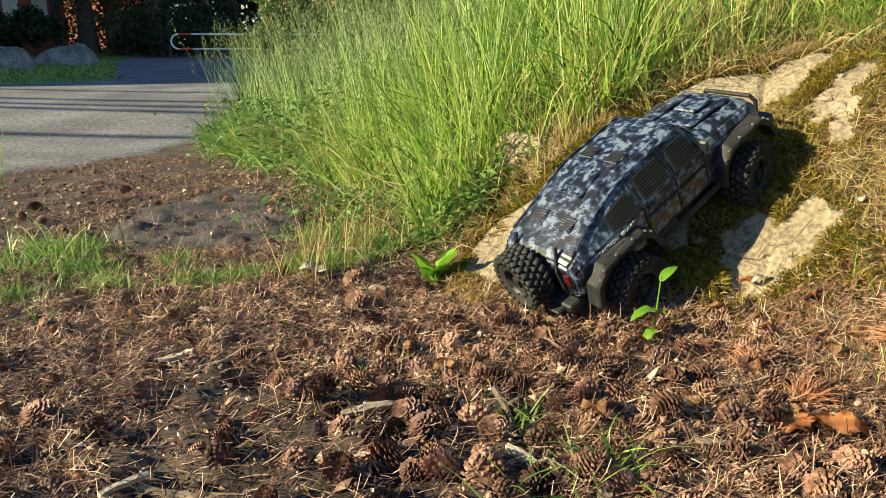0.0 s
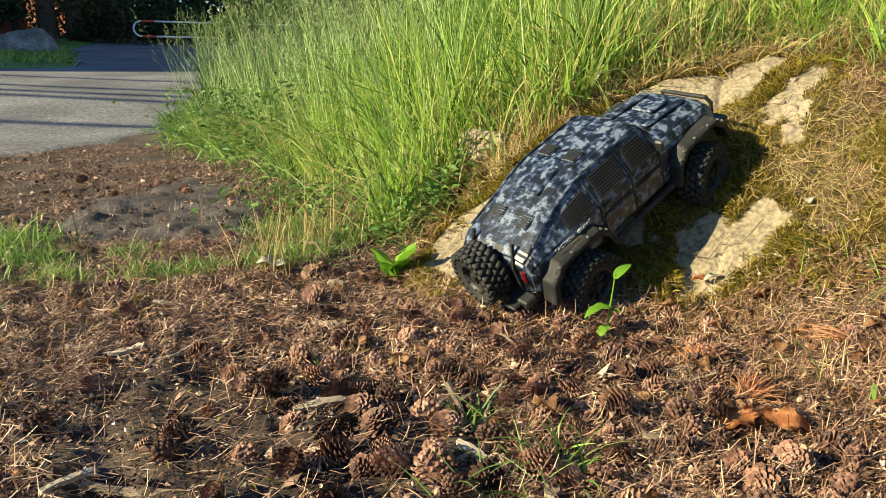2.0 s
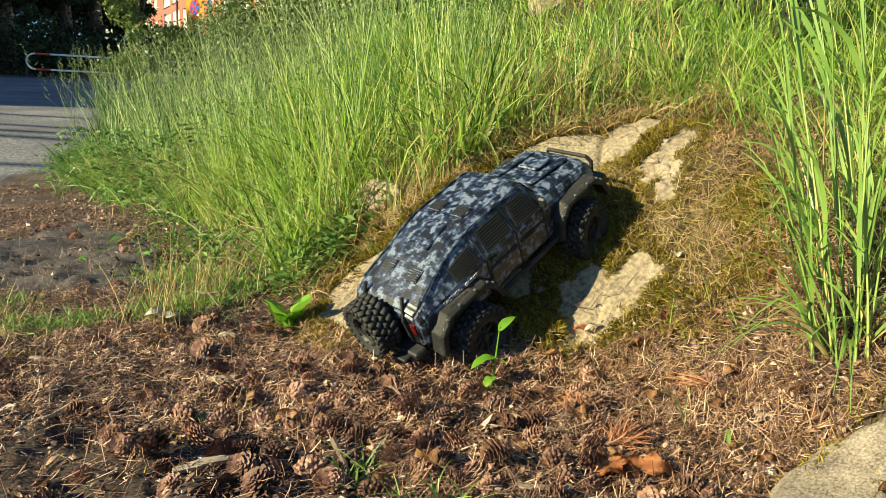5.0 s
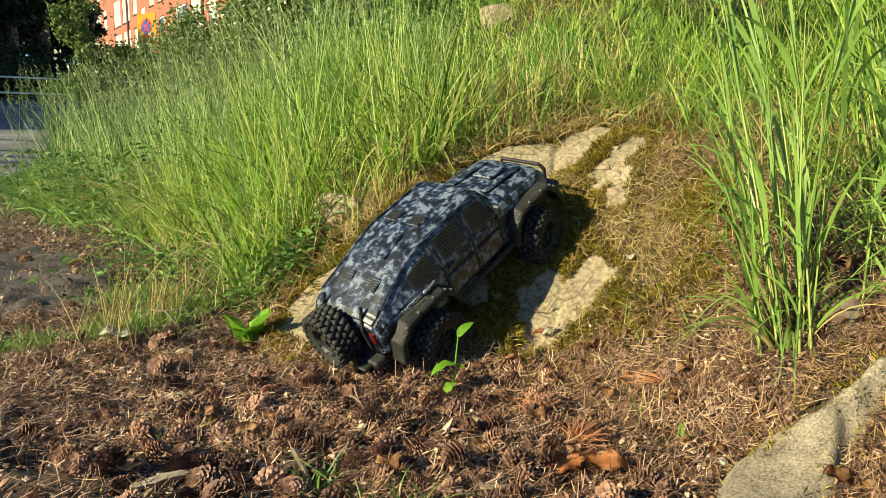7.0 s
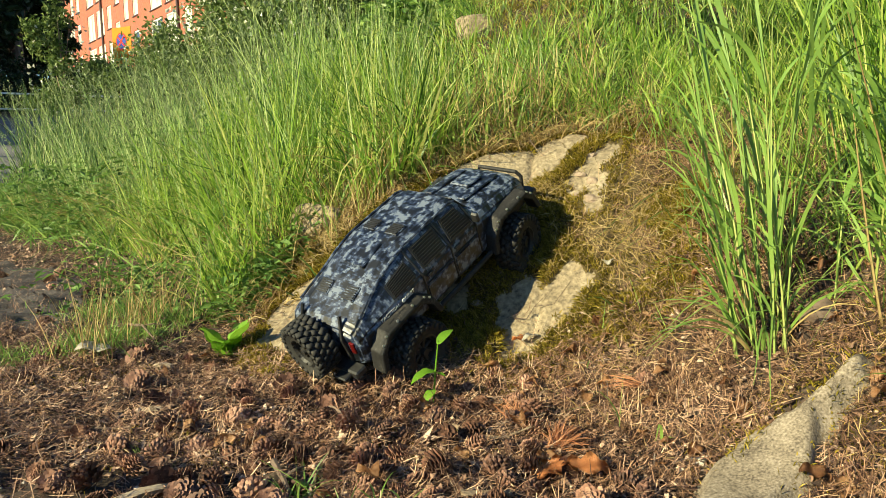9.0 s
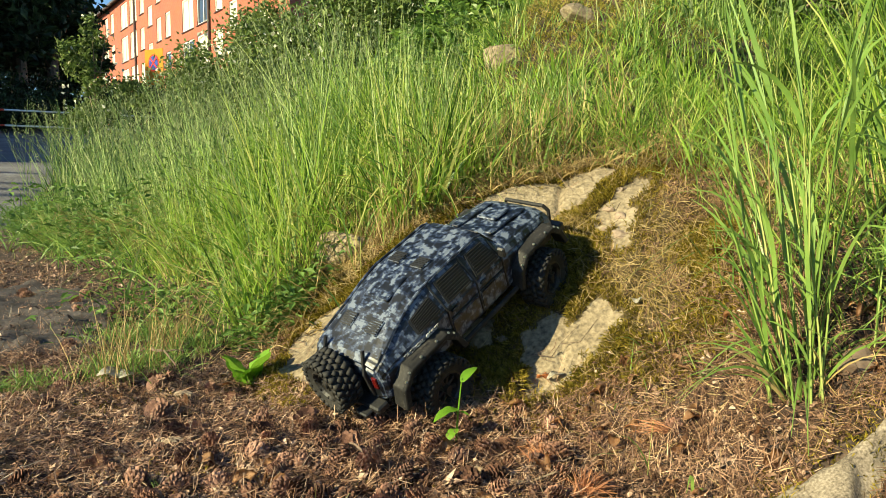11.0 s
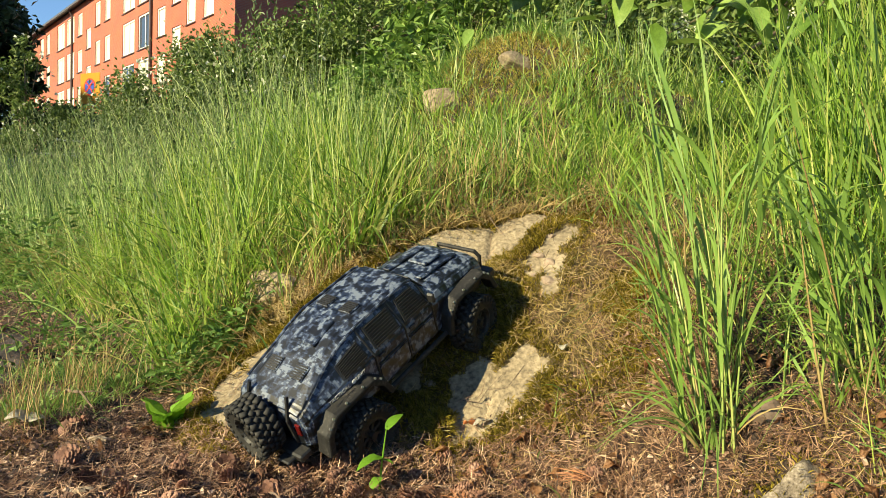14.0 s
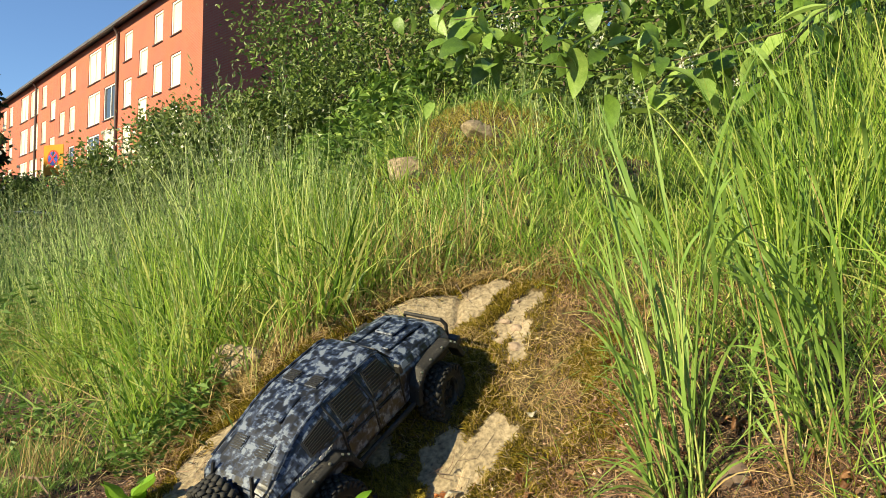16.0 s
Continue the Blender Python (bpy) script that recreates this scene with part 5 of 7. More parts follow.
pieces = []
for k, (n, count, x0, x1, y0, y1, size) in enumerate([(10000, 380, -1.0, 1.3, 1.66, 3.0, 0.030), (4400, 180, -1.9, 2.2, 2.9, 4.4, 0.048), (3400, 160, -2.4, 3.0, 4.3, 7.0, 0.08), (5200, 240, 0.9, 2.4, 0.5, 2.6, 0.032)]):
    x, y, lean, tall = tussocks(n, count, x0, x1, y0, y1, 200 + k, size)
    r = np.random.default_rng(210 + k)
    h = meadow_height(x, y) * tall * r.uniform(0.40, 1.08, len(x)) * ease(-0.15, 0.25, beyond_foot(x, y) + 0.12)
    pieces.append(blades(x, y, np.maximum(h, 0.06), (0.0028 + 0.0058 * r.uniform(0, 1, len(x)) ** 2) * (1.0, 1.4, 1.9, 0.8)[k], 220 + k, 0.17, (0.0, 1.05), 5, (lean[:, 0], lean[:, 1])))
v, f = join([pieces[0], pieces[3]])
stuff("meadow_grass", v, f, GRASS, "tall sunlit meadow grass on the bank", "grass")
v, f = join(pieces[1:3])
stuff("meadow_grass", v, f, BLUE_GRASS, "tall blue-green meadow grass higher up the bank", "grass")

# fine upright stalks between the blades
x, y, _ = strewn(3000, -1.9, 1.6, 1.7, 4.6, meadow, np.random.default_rng(226))
r = np.random.default_rng(227)
v, f = blades(x, y, np.maximum(meadow_height(x, y) * r.uniform(0.7, 1.25, len(x)) * ease(-0.15, 0.25, beyond_foot(x, y) + 0.12), 0.08), r.uniform(0.0018, 0.0030, len(x)), 228, 0.10, (0.0, 0.25), 4,
              (0.14 * ripple(x, y, 16, 77), 0.14 * ripple(x, y, 16, 78)))
stuff("meadow_grass", v, f, STALK, "fine pale stalks in the meadow", "grass")
# broad arching blades low in the meadow
x, y, _ = strewn(6500, -1.9, 1.7, 1.66, 4.2, meadow, np.random.default_rng(281))
r = np.random.default_rng(282)
v, f = blades(x, y, r.uniform(0.14, 0.40, len(x)) * (0.4 + 0.6 * ease(0.9, 0.2, x)), r.uniform(0.0045, 0.0085, len(x)), 283, 0.38, (0.35, 1.25), 7)
stuff("meadow_grass", v, f, LUSH, "broad arching green blades low in the meadow", "grass")
# dry culms where the meadow meets the rock
x, y, _ = strewn(450, 0.0, 1.0, 1.62, 2.1, lambda x, y: meadow(x, y) * ease(-0.22, -0.03, on_rock(x, y)), np.random.default_rng(229))
r = np.random.default_rng(239)
v, f = blades(x, y, r.uniform(0.10, 0.26, len(x)), r.uniform(0.0022, 0.0036, len(x)), 225, 0.22, (0.0, 0.4), 3)
stuff("dry_grass", v, f, STRAW, "dry tawny culms above the rock", "grass")

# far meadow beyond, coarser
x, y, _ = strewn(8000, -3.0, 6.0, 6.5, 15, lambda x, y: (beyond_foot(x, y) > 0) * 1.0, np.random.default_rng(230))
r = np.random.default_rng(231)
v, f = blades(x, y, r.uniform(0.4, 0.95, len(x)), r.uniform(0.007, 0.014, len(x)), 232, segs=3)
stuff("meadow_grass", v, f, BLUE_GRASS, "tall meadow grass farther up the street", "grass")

# dry straw low in the grass
x, y, _ = strewn(5000, -1.9, 1.5, 1.7, 4.5, lambda x, y: meadow(x, y) * ease(0.9, 0.1, beyond_foot(x, y)), np.random.default_rng(233))
r = np.random.default_rng(234)
v, f = blades(x, y, r.uniform(0.08, 0.34, len(x)), r.uniform(0.002, 0.004, len(x)), 235, 0.4, (0.2, 0.9))
stuff("dry_grass", v, f, STRAW, "dry straw-coloured grass at the foot of the meadow", "grass")
x, y, _ = strewn(1300, 0.0, 1.3, 1.55, 2.0, lambda x, y: (on_rock(x, y) > -0.12) * (on_rock(x, y) < 0.05) * 1.0, np.random.default_rng(236))
r = np.random.default_rng(237)
v, f = blades(x, y, r.uniform(0.05, 0.16, len(x)), r.uniform(0.002, 0.0035, len(x)), 238, 0.5, (0.3, 1.1), wind=(-0.15, -0.4))
stuff("dry_grass", v, f, STRAW, "bent dry grass hanging over the rock's edge", "grass")


# low grass on the bank and the mound
def turf(x, y):
    d = beyond_foot(x, y)
    bank = (d > 0.28) * (on_rock(x, y) < 0.04) * (0.35 + 0.65 * ease(-0.1, 0.6, ripple(x, y, 9, 76)))
    mound = 1 - 0.2 * np.exp(-(((x - 1.14) / 0.50) ** 2 + ((y - 2.48) / 0.46) ** 2))
    return bank * mound * ease(0.0, 0.5, d)


x, y, _ = strewn(13000, 0.5, 2.4, 0.3, 3.6, turf, np.random.default_rng(240))
r = np.random.default_rng(241)
v, f = blades(x, y, r.uniform(0.04, 0.15, len(x)), r.uniform(0.0018, 0.0036, len(x)), 242, 0.4, (0.1, 0.9), 3)
stuff("low_grass", v, f, LUSH, "short green grass on the bank", "grass")
MOUND = lambda x, y: np.exp(-(((x - 1.16) / 0.46) ** 2 + ((y - 2.50) / 0.42) ** 2))
at_, rng = scatter(17000, 0.4, 2.0, 1.8, 3.4, MOUND, 243)
v, f = ribbons(at_, np.array([[0, 0, 1.0]]) + 0.6 * units(len(at_), rng), units(len(at_), rng), rng.uniform(0.012, 0.035, len(at_)), 0.004, 0.4, 2)
stuff("moss", v, f, DRY_MOSS, "yellowish moss on the mound", "moss")
v, f = needles(1600, 0.4, 2.0, 1.8, 3.4, MOUND, 244, 0.03, rise=0.35, long=(0.03, 0.07))
stuff("needle_litter", v, f, STRAW, "straw and dry needles on the mossy mound", "pine needles")

x, y, _ = strewn(7000, 0.72, 1.9, 0.35, 1.75, lambda x, y: (on_rock(x, y) < -0.02) * ease(0.15, 0.5, beyond_foot(x, y)) * (0.25 + 0.75 * ease(-0.3, 0.4, ripple(x, y, 12, 79))), np.random.default_rng(245))
r = np.random.default_rng(246)
v, f = blades(x, y, r.uniform(0.05, 0.20, len(x)), r.uniform(0.0018, 0.0036, len(x)), 247, 0.35, (0.0, 0.9), 3)
stuff("low_grass", v, f, GRASS, "thin grass between the clumps on the bank", "grass")

# taller fine grass farther along the bank
x, y, _ = strewn(1500, 1.0, 1.9, 0.85, 1.7, lambda x, y: ease(0.97, 1.08, x / y) * (0.3 + 0.7 * ease(-0.3, 0.4, ripple(x, y, 11, 82))), np.random.default_rng(284))
r = np.random.default_rng(285)
v, f = blades(x, y, r.uniform(0.25, 0.62, len(x)), r.uniform(0.0025, 0.0055, len(x)), 286, 0.16, (0.0, 0.5), 5, (-0.08, 0.0))
stuff("meadow_grass", v, f, GRASS, "tall fine grass farther along the bank", "grass")

# the bank goes on under coarser grass
def bank_beyond(x, y):
    inner = (x > -2.2) * (x < 2.3) * (y > 0.4) * (y < 7)
    return ease(0.1, 0.6, beyond_foot(x, y)) * (1 - inner) * ease(11, 3, np.hypot(x - 2, y - 2))


x, y, _ = strewn(16000, -1.0, 11.0, -6.0, 9.0, bank_beyond, np.random.default_rng(248))
r = np.random.default_rng(249)
v, f = blades(x, y, r.uniform(0.15, 0.5, len(x)), r.uniform(0.006, 0.013, len(x)), 253, 0.3, (0.0, 0.9), 3)
stuff("meadow_grass", v, f, GRASS, "meadow grass farther along the bank", "grass")

# low grass in tufts on the dirt
def dirt_tufts(x, y):
    spots = [(-0.50, 1.43, 0.075), (-0.42, 1.46, 0.055), (-0.69, 1.41, 0.065), (-0.80, 1.56, 0.08), (-0.29, 1.50, 0.06), (-0.24, 1.62, 0.08), (-0.86, 1.35, 0.07), (-0.15, 1.72, 0.09), (-0.30, 1.88, 0.11), (-0.95, 1.78, 0.09), (-0.75, 1.2, 0.04), (-0.62, 1.62, 0.05)]
    return np.clip(sum(np.exp(-((x - a) ** 2 + ((y - b) * 1.6) ** 2) / (2 * (s * 0.6) ** 2)) for a, b, s in spots), 0, 1)


x, y, _ = strewn(4600, -1.2, 0.1, 1.2, 2.1, dirt_tufts, np.random.default_rng(250))
r = np.random.default_rng(251)
v, f = blades(x, y, r.uniform(0.02, 0.075, len(x)), r.uniform(0.0016, 0.003, len(x)), 252, 0.45, (0.1, 0.8), 3)
stuff("low_grass", v, f, LUSH, "patches of short bright grass in the dirt", "grass")


def tuft(name, x, y, count, height, width, radius, seed, mat=LUSH, lean=0.3, droop=(0.2, 0.9), label="tuft of green grass in the litter", segs=6, group="grass tufts", wind=(0, 0)):
    r = np.random.default_rng(seed)
    px, py = x + r.normal(0, radius, count), y + r.normal(0, radius, count)
    v, f = blades(px, py, r.uniform(0.45, 1, count) * height, r.uniform(0.6, 1, count) * width, seed + 1, lean, droop, segs, wind)
    return tagged(new(name, mesh_of(name, v, f, mat)), label, "grass tuft", group)


tuft("grass_tuft", 0.085, 0.775, 42, 0.085, 0.0034, 0.014, 300, lean=0.55)
tuft("grass_tuft", 0.17, 0.675, 40, 0.11, 0.0034, 0.020, 301, lean=0.55)
tuft("grass_tuft", 0.10, 0.62, 24, 0.10, 0.003, 0.022, 302, lean=0.7)
tuft("grass_tuft", -0.11, 0.96, 12, 0.05, 0.0022, 0.008, 303, lean=0.35)
tuft("grass_tuft", -0.17, 1.45, 14, 0.08, 0.003, 0.010, 304, lean=0.4)
tuft("grass_tuft", 0.545, 0.845, 4, 0.17, 0.006, 0.006, 305, lean=0.25)
tuft("grass_tuft", 0.56, 0.76, 3, 0.10, 0.006, 0.004, 306, lean=0.2)
tuft("grass_tuft", 0.64, 0.99, 16, 0.12, 0.003, 0.03, 307, lean=0.6)
tuft("grass_tuft", 0.84, 0.60, 40, 0.10, 0.004, 0.03, 308, lean=0.5)
tuft("wispy_grass", -0.27, 1.45, 60, 0.24, 0.0022, 0.035, 310, STRAW, 0.18, (0.05, 0.4), "thin clump of straw-coloured grass stalks", 5)
tuft("wispy_grass", -0.27, 1.47, 90, 0.14, 0.0024, 0.04, 312, LUSH, 0.3, (0.1, 0.7), "thin clump of short green grass", 4)
tuft("wispy_grass", -0.20, 1.72, 90, 0.22, 0.0024, 0.05, 311, STRAW, 0.2, (0.05, 0.5), "thin clump of straw-coloured grass stalks", 5)
tuft("grass_tuft", -1.84, 2.98, 5, 0.32, 0.008, 0.01, 313, LUSH, 0.12, (0.05, 0.3), "single tall grass stem at the roadside", 5)
tuft("grass_tuft", -0.95, 1.62, 160, 0.16, 0.004, 0.07, 314)
def clump(x, y, count, height, seed, lean=-0.12):
    """A clump of broad grass: stiff culms from one stool, each with a few blades that leave it at a joint, and low blades that arch to the ground."""
    r = np.random.default_rng(seed)
    plant = thing("grass_clump", "tall clump of broad-bladed green grass on the bank", "grass clump", "grass clumps on the bank")

    def blade(at, way, size, width, droop, mat):
        v, f = ribbons(np.array([at]), np.array([way]), units(1, r), size, width, droop, 8)
        ob = new("blade", mesh_of("blade", v, f, mat, True))
        ob.parent = plant

    for k in range(count // 5):
        px, py = x + r.normal(0, 0.022), y + r.normal(0, 0.018)
        root = np.array([px, py, float(footing(np.array([px]), np.array([py]))[0]) - 0.005])
        way = np.array([r.normal(lean, 0.09) + 2.6 * (px - x), r.normal(0.03, 0.12) + 1.8 * (py - y), 1.0])
        way /= np.linalg.norm(way)
        tall = height * r.uniform(0.45, 1.0)
        bend = np.array([r.normal(0, 0.05), r.normal(0, 0.05), 0]) * tall
        line = [root + way * tall * u + bend * u * u for u in (0, 0.35, 0.7, 1.0)]
        bm = bmesh.new()
        tube(bm, line, [0.0021, 0.0017, 0.0012, 0.0005], 5)
        part("stem", bm, STRAW if k % 9 == 2 else CULM, plant)
        for u in np.sort(r.uniform(0.06, 0.92, 6)):
            a = r.uniform(0, 2 * np.pi)
            out = way + np.array([math.cos(a), math.sin(a), 0]) * r.uniform(0.05, 0.28)
            blade(root + way * tall * u + bend * u * u, out, height * r.uniform(0.22, 0.48), r.uniform(0.0035, 0.0088), r.uniform(0.0, 1.1) ** 1.3, LUSH)
    for k in range(max(4, count // 3)):
        a = r.uniform(0, 2 * np.pi)
        px, py = x + 0.022 * math.cos(a), y + 0.022 * math.sin(a)
        root = [px, py, float(footing(np.array([px]), np.array([py]))[0])]
        blade(root, [math.cos(a) * r.uniform(0.2, 0.8) + lean * 0.4, math.sin(a) * r.uniform(0.2, 0.8), r.uniform(0.7, 1.5)], r.uniform(0.10, 0.26), r.uniform(0.0022, 0.0068), r.uniform(0.5, 1.3), LUSH if k % 4 else STRAW)
    return plant


# the big clumps at the foot of the bank
for k, (x, y, c, h, lean) in enumerate([(0.750, 0.805, 90, 0.58, -0.15), (0.795, 0.785, 14, 0.26, 0.02), (0.915, 0.705, 56, 0.44, -0.38), (0.86, 0.72, 24, 0.34, -0.20), (1.00, 0.95, 24, 0.34, -0.1), (1.16, 0.90, 46, 0.46, -0.2), (1.30, 1.12, 36, 0.48, -0.15)]):
    clump(x, y, c, h, 351 + 3 * k, lean)



x, y, _ = strewn(2600, -2.1, 0.0, 2.0, 5.6, lambda x, y: np.exp(-((beyond_foot(x, y) + 0.02) / 0.16) ** 2) * (0.06 + 0.94 * ease(3.2, 4.4, y)), np.random.default_rng(255))
r = np.random.default_rng(256)
v, f = blades(x, y, r.uniform(0.12, 0.34, len(x)), r.uniform(0.004, 0.009, len(x)), 257, 0.5, (0.3, 1.1), 5)
stuff("fringe_grass", v, f, LUSH, "bright short grass fringe beside the street", "grass")


# seed heads on long stalks, most along the street side
def seed_stalks(n, x0, x1, y0, y1, keep, seed, tall):
    r = np.random.default_rng(seed)
    x, y, _ = strewn(n, x0, x1, y0, y1, keep, r)
    n = len(x)
    at = np.stack([x, y, footing(x, y)], 1)
    h = meadow_height(x, y) * r.uniform(*tall, n)
    lean = np.stack([r.normal(-0.07, 0.17, n), r.normal(0, 0.12, n), np.ones(n)], 1)
    stalks = ribbons(at, lean, units(n, r), h, 0.0030, r.uniform(0.0, 0.2, n), 5, 0.5)
    lean /= np.linalg.norm(lean, axis=1, keepdims=True)
    tip = at + lean * h[:, None] * 0.97
    per = 12
    u = np.tile(np.linspace(0, 1, per), n)
    base = np.repeat(tip, per, 0) + np.repeat(lean, per, 0) * ((u - 0.85) * 0.15)[:, None]
    out = units(n * per, r) * [1, 1, 0.4]
    spikes = base + out * (0.026 * (1.1 - u))[:, None]
    heads = leaves(spikes, units(n * per, r), np.repeat(lean, per, 0) + 0.7 * out, r.uniform(0.013, 0.027, n * per), 0.0065)
    return stalks, heads


by_street = seed_stalks(300, -2.2, 0.4, 2.0, 5.5, lambda x, y: meadow(x, y) * ease(1.1, 0.1, beyond_foot(x, y)), 260, (1.0, 1.45))
elsewhere = seed_stalks(260, -0.4, 2.2, 1.9, 4.5, meadow, 261, (0.95, 1.3))
at_edge = seed_stalks(80, -1.6, 0.0, 2.3, 3.9, lambda x, y: meadow(x, y) * ease(0.5, 0.1, beyond_foot(x, y)), 262, (1.1, 1.5))
v, f = join([by_street[0], elsewhere[0], at_edge[0]])
stuff("grass_stalks", v, f, STALK, "pale stalks standing above the meadow", "grass")
v, f = join([by_street[1], elsewhere[1], at_edge[1]])
stuff("seed_heads", v, f, SEED, "loose greyish seed heads of meadow grass", "grass")


# ---------------------------------------------------------------- broad leaves
def leaf_mesh(name, length, width, bend, fold=0.25, wave=0.0, k=8, mat=WEED):
    vs, fs = [], []
    for i in range(k + 1):
        u = i / k
        w = width * 0.5 * (math.sin(math.pi * min(1, 0.06 + 0.94 * u) ** 0.85) ** 0.8) if i < k else 0.0006
        a = bend * u
        x, z = length * (math.sin(a) / bend if abs(bend) > 1e-3 else u), -length * (1 - math.cos(a)) / bend if abs(bend) > 1e-3 else 0
        ripple_ = wave * math.sin(u * 16)
        vs += [(x, w, z + w * fold + ripple_ * w), (x, 0, z), (x, -w, z + w * fold - ripple_ * w)]
    for i in range(k):
        b = 3 * i
        fs += [(b + 1, b + 4, b + 3, b), (b + 2, b + 5, b + 4, b + 1)]
    return mesh_of(name, vs, fs, mat, True)


LEAVES = [leaf_mesh("leaf", 1, 0.42, 0.7), leaf_mesh("leaf", 1, 0.5, 1.1, 0.3, 0.1), leaf_mesh("leaf", 1, 0.36, 0.4, 0.35),
          leaf_mesh("leaf", 1, 0.50, 0.7, 0.3, 0.05, 8, BRANCH_LEAF), leaf_mesh("leaf", 1, 0.56, 1.0, 0.2, 0.08, 8, BRANCH_LEAF), leaf_mesh("leaf", 1, 0.44, 0.4, 0.4, 0, 8, BRANCH_LEAF), leaf_mesh("leaf", 1, 0.46, 0.30, 0.3, 0.16), leaf_mesh("leaf", 1, 0.60, 0.35, 0.12, 0.14)]


def leaf_at(parent, root, way, up, size, shape, mat=None, label=""):
    """Hangs one leaf on a plant: root and way in the world."""
    x = Vector(way).normalized()
    y = Vector(up).cross(x).normalized()
    z = x.cross(y)
    ob = new("leaf", LEAVES[shape])
    ob.parent = parent
    ob.matrix_world = Matrix.Translation(root) @ Matrix((x, y, z)).transposed().to_4x4() @ Matrix.Scale(size, 4)
    return tagged(ob, label)


def weed(name, x, y, specs, label, stem=0.0, stem_radius=0.0015):
    base = Vector((x, y, on_ground(x, y)))
    plant = thing(name, label, "weed", at=Matrix.Translation(base))
    bpy.context.view_layer.update()
    if stem:
        bm = bmesh.new()
        tube(bm, [(0, 0, -0.005), (0.004, 0.002, stem * 0.5), (0.010, 0.004, stem)], [stem_radius, stem_radius, stem_radius * 0.6], 6)
        part("stem", bm, WEED, plant)
    for h, turn, rise, size, shape in specs:
        a, e = radians(turn), radians(rise)
        way = Vector((math.cos(a) * math.cos(e), math.sin(a) * math.cos(e), math.sin(e)))
        up = Vector((-math.cos(a) * math.sin(e), -math.sin(a) * math.sin(e), math.cos(e)))
        leaf_at(plant, base + Vector((0.010 * h / max(stem, 0.01), 0.0, h)), way, up, size, shape)
    return plant


bpy.context.view_layer.update()
weed("broadleaf_weed", -0.02, 1.445, [(0.0, 212, 64, 0.095, 7), (0.0, 328, 64, 0.105, 7), (0.0, 245, 56, 0.070, 7), (0.0, 297, 58, 0.080, 7), (0.0, 150, 60, 0.085, 7), (0.0, 25, 66, 0.090, 7), (0.0, 270, 36, 0.050, 7)], "broad-leaved green weed at the foot of the rock")
weed("seedling", 0.312, 1.020, [(0.105, 40, 40, 0.045, 0), (0.060, 195, 15, 0.050, 1), (0.030, 220, 0, 0.034, 1), (0.058, 300, 10, 0.022, 2)], "small seedling with bright green leaves before the rock", 0.11)
weed("broadleaf_weed", -0.05, 1.70, [(0.0, 200, 35, 0.07, 1), (0.0, 260, 30, 0.06, 0), (0.0, 330, 40, 0.07, 1)], "pale green weed leaves at the foot of the meadow")

# nettles and other leafy weeds between rock and meadow
def leafy(n, cx, cy, rx, ry, low, high, size, seed):
    r = np.random.default_rng(seed)
    x, y = cx + r.normal(0, rx, n), cy + r.normal(0, ry, n)
    at = np.stack([x, y, footing(x, y) + r.uniform(low, high, n)], 1)
    nrm = units(n, r) * 0.6 + [0, 0, 1]
    nrm /= np.linalg.norm(nrm, axis=1, keepdims=True)
    return leaves(at, nrm, units(n, r), r.uniform(0.6, 1.2, n) * size, r.uniform(0.4, 0.6, n) * size)


v, f = join([leafy(560, 0.06, 1.71, 0.050, 0.06, 0.0, 0.11, 0.030, 270), leafy(350, 0.02, 1.68, 0.05, 0.05, 0.0, 0.07, 0.026, 271), leafy(450, -0.25, 2.1, 0.12, 0.14, 0.0, 0.10, 0.03, 272)]
            + [leafy(420, x, y, 0.16, 0.16, 0.05, 0.34, 0.045, 273 + k) for k, (x, y) in enumerate([(-0.55, 3.3), (0.05, 2.9), (0.55, 2.75), (-1.0, 4.1), (0.9, 3.5), (0.2, 3.8), (1.5, 3.3), (-0.3, 4.8)])])
stuff("nettles", v, f, NETTLE, "dense leafy nettles and weeds in and before the meadow", "weeds")


# ---------------------------------------------------------------- the overhanging branch
def branch(points, leaf_spots, label):
    limb = thing("branch", label, "branch")
    bm = bmesh.new()
    for pts in points:
        tube(bm, pts, [0.0034 - 0.0024 * i / (len(pts) - 1) for i in range(len(pts))], 6)
    part("twig", bm, BARE_STEM, limb)
    r = random.Random(9)
    for k, (x, y, z, size) in enumerate(leaf_spots):
        a = r.uniform(0, 6.283)
        way = Vector((math.cos(a) - 0.4, math.sin(a) * 0.7, r.uniform(-0.9, 0.15)))
        up = Vector((r.uniform(-0.7, 0.4), r.uniform(-0.9, 0.1), 0.8))
        leaf_at(limb, Vector((x, y, z)) - way.normalized() * size * 0.5, way, up, size, 3 + k % 3)
    return limb


SPOTS = [(0.87, 1.34, 1.04), (1.07, 1.21, 1.01), (0.97, 1.30, 0.98), (0.93, 1.33, 0.96), (0.73, 1.45, 0.93), (0.82, 1.42, 0.88), (0.90, 1.37, 0.92), (0.64, 1.49, 1.01), (1.23, 1.07, 1.00),
         (1.14, 1.21, 0.85), (1.17, 1.18, 0.87), (1.11, 1.23, 0.90), (1.04, 1.30, 0.845), (0.98, 1.34, 0.83), (1.19, 1.20, 0.79), (1.23, 1.15, 0.80), (1.25, 1.12, 0.86), (1.02, 1.32, 0.83)]
r = random.Random(4)
spots = [(x, y, z, r.uniform(0.08, 0.12)) for x, y, z in SPOTS]
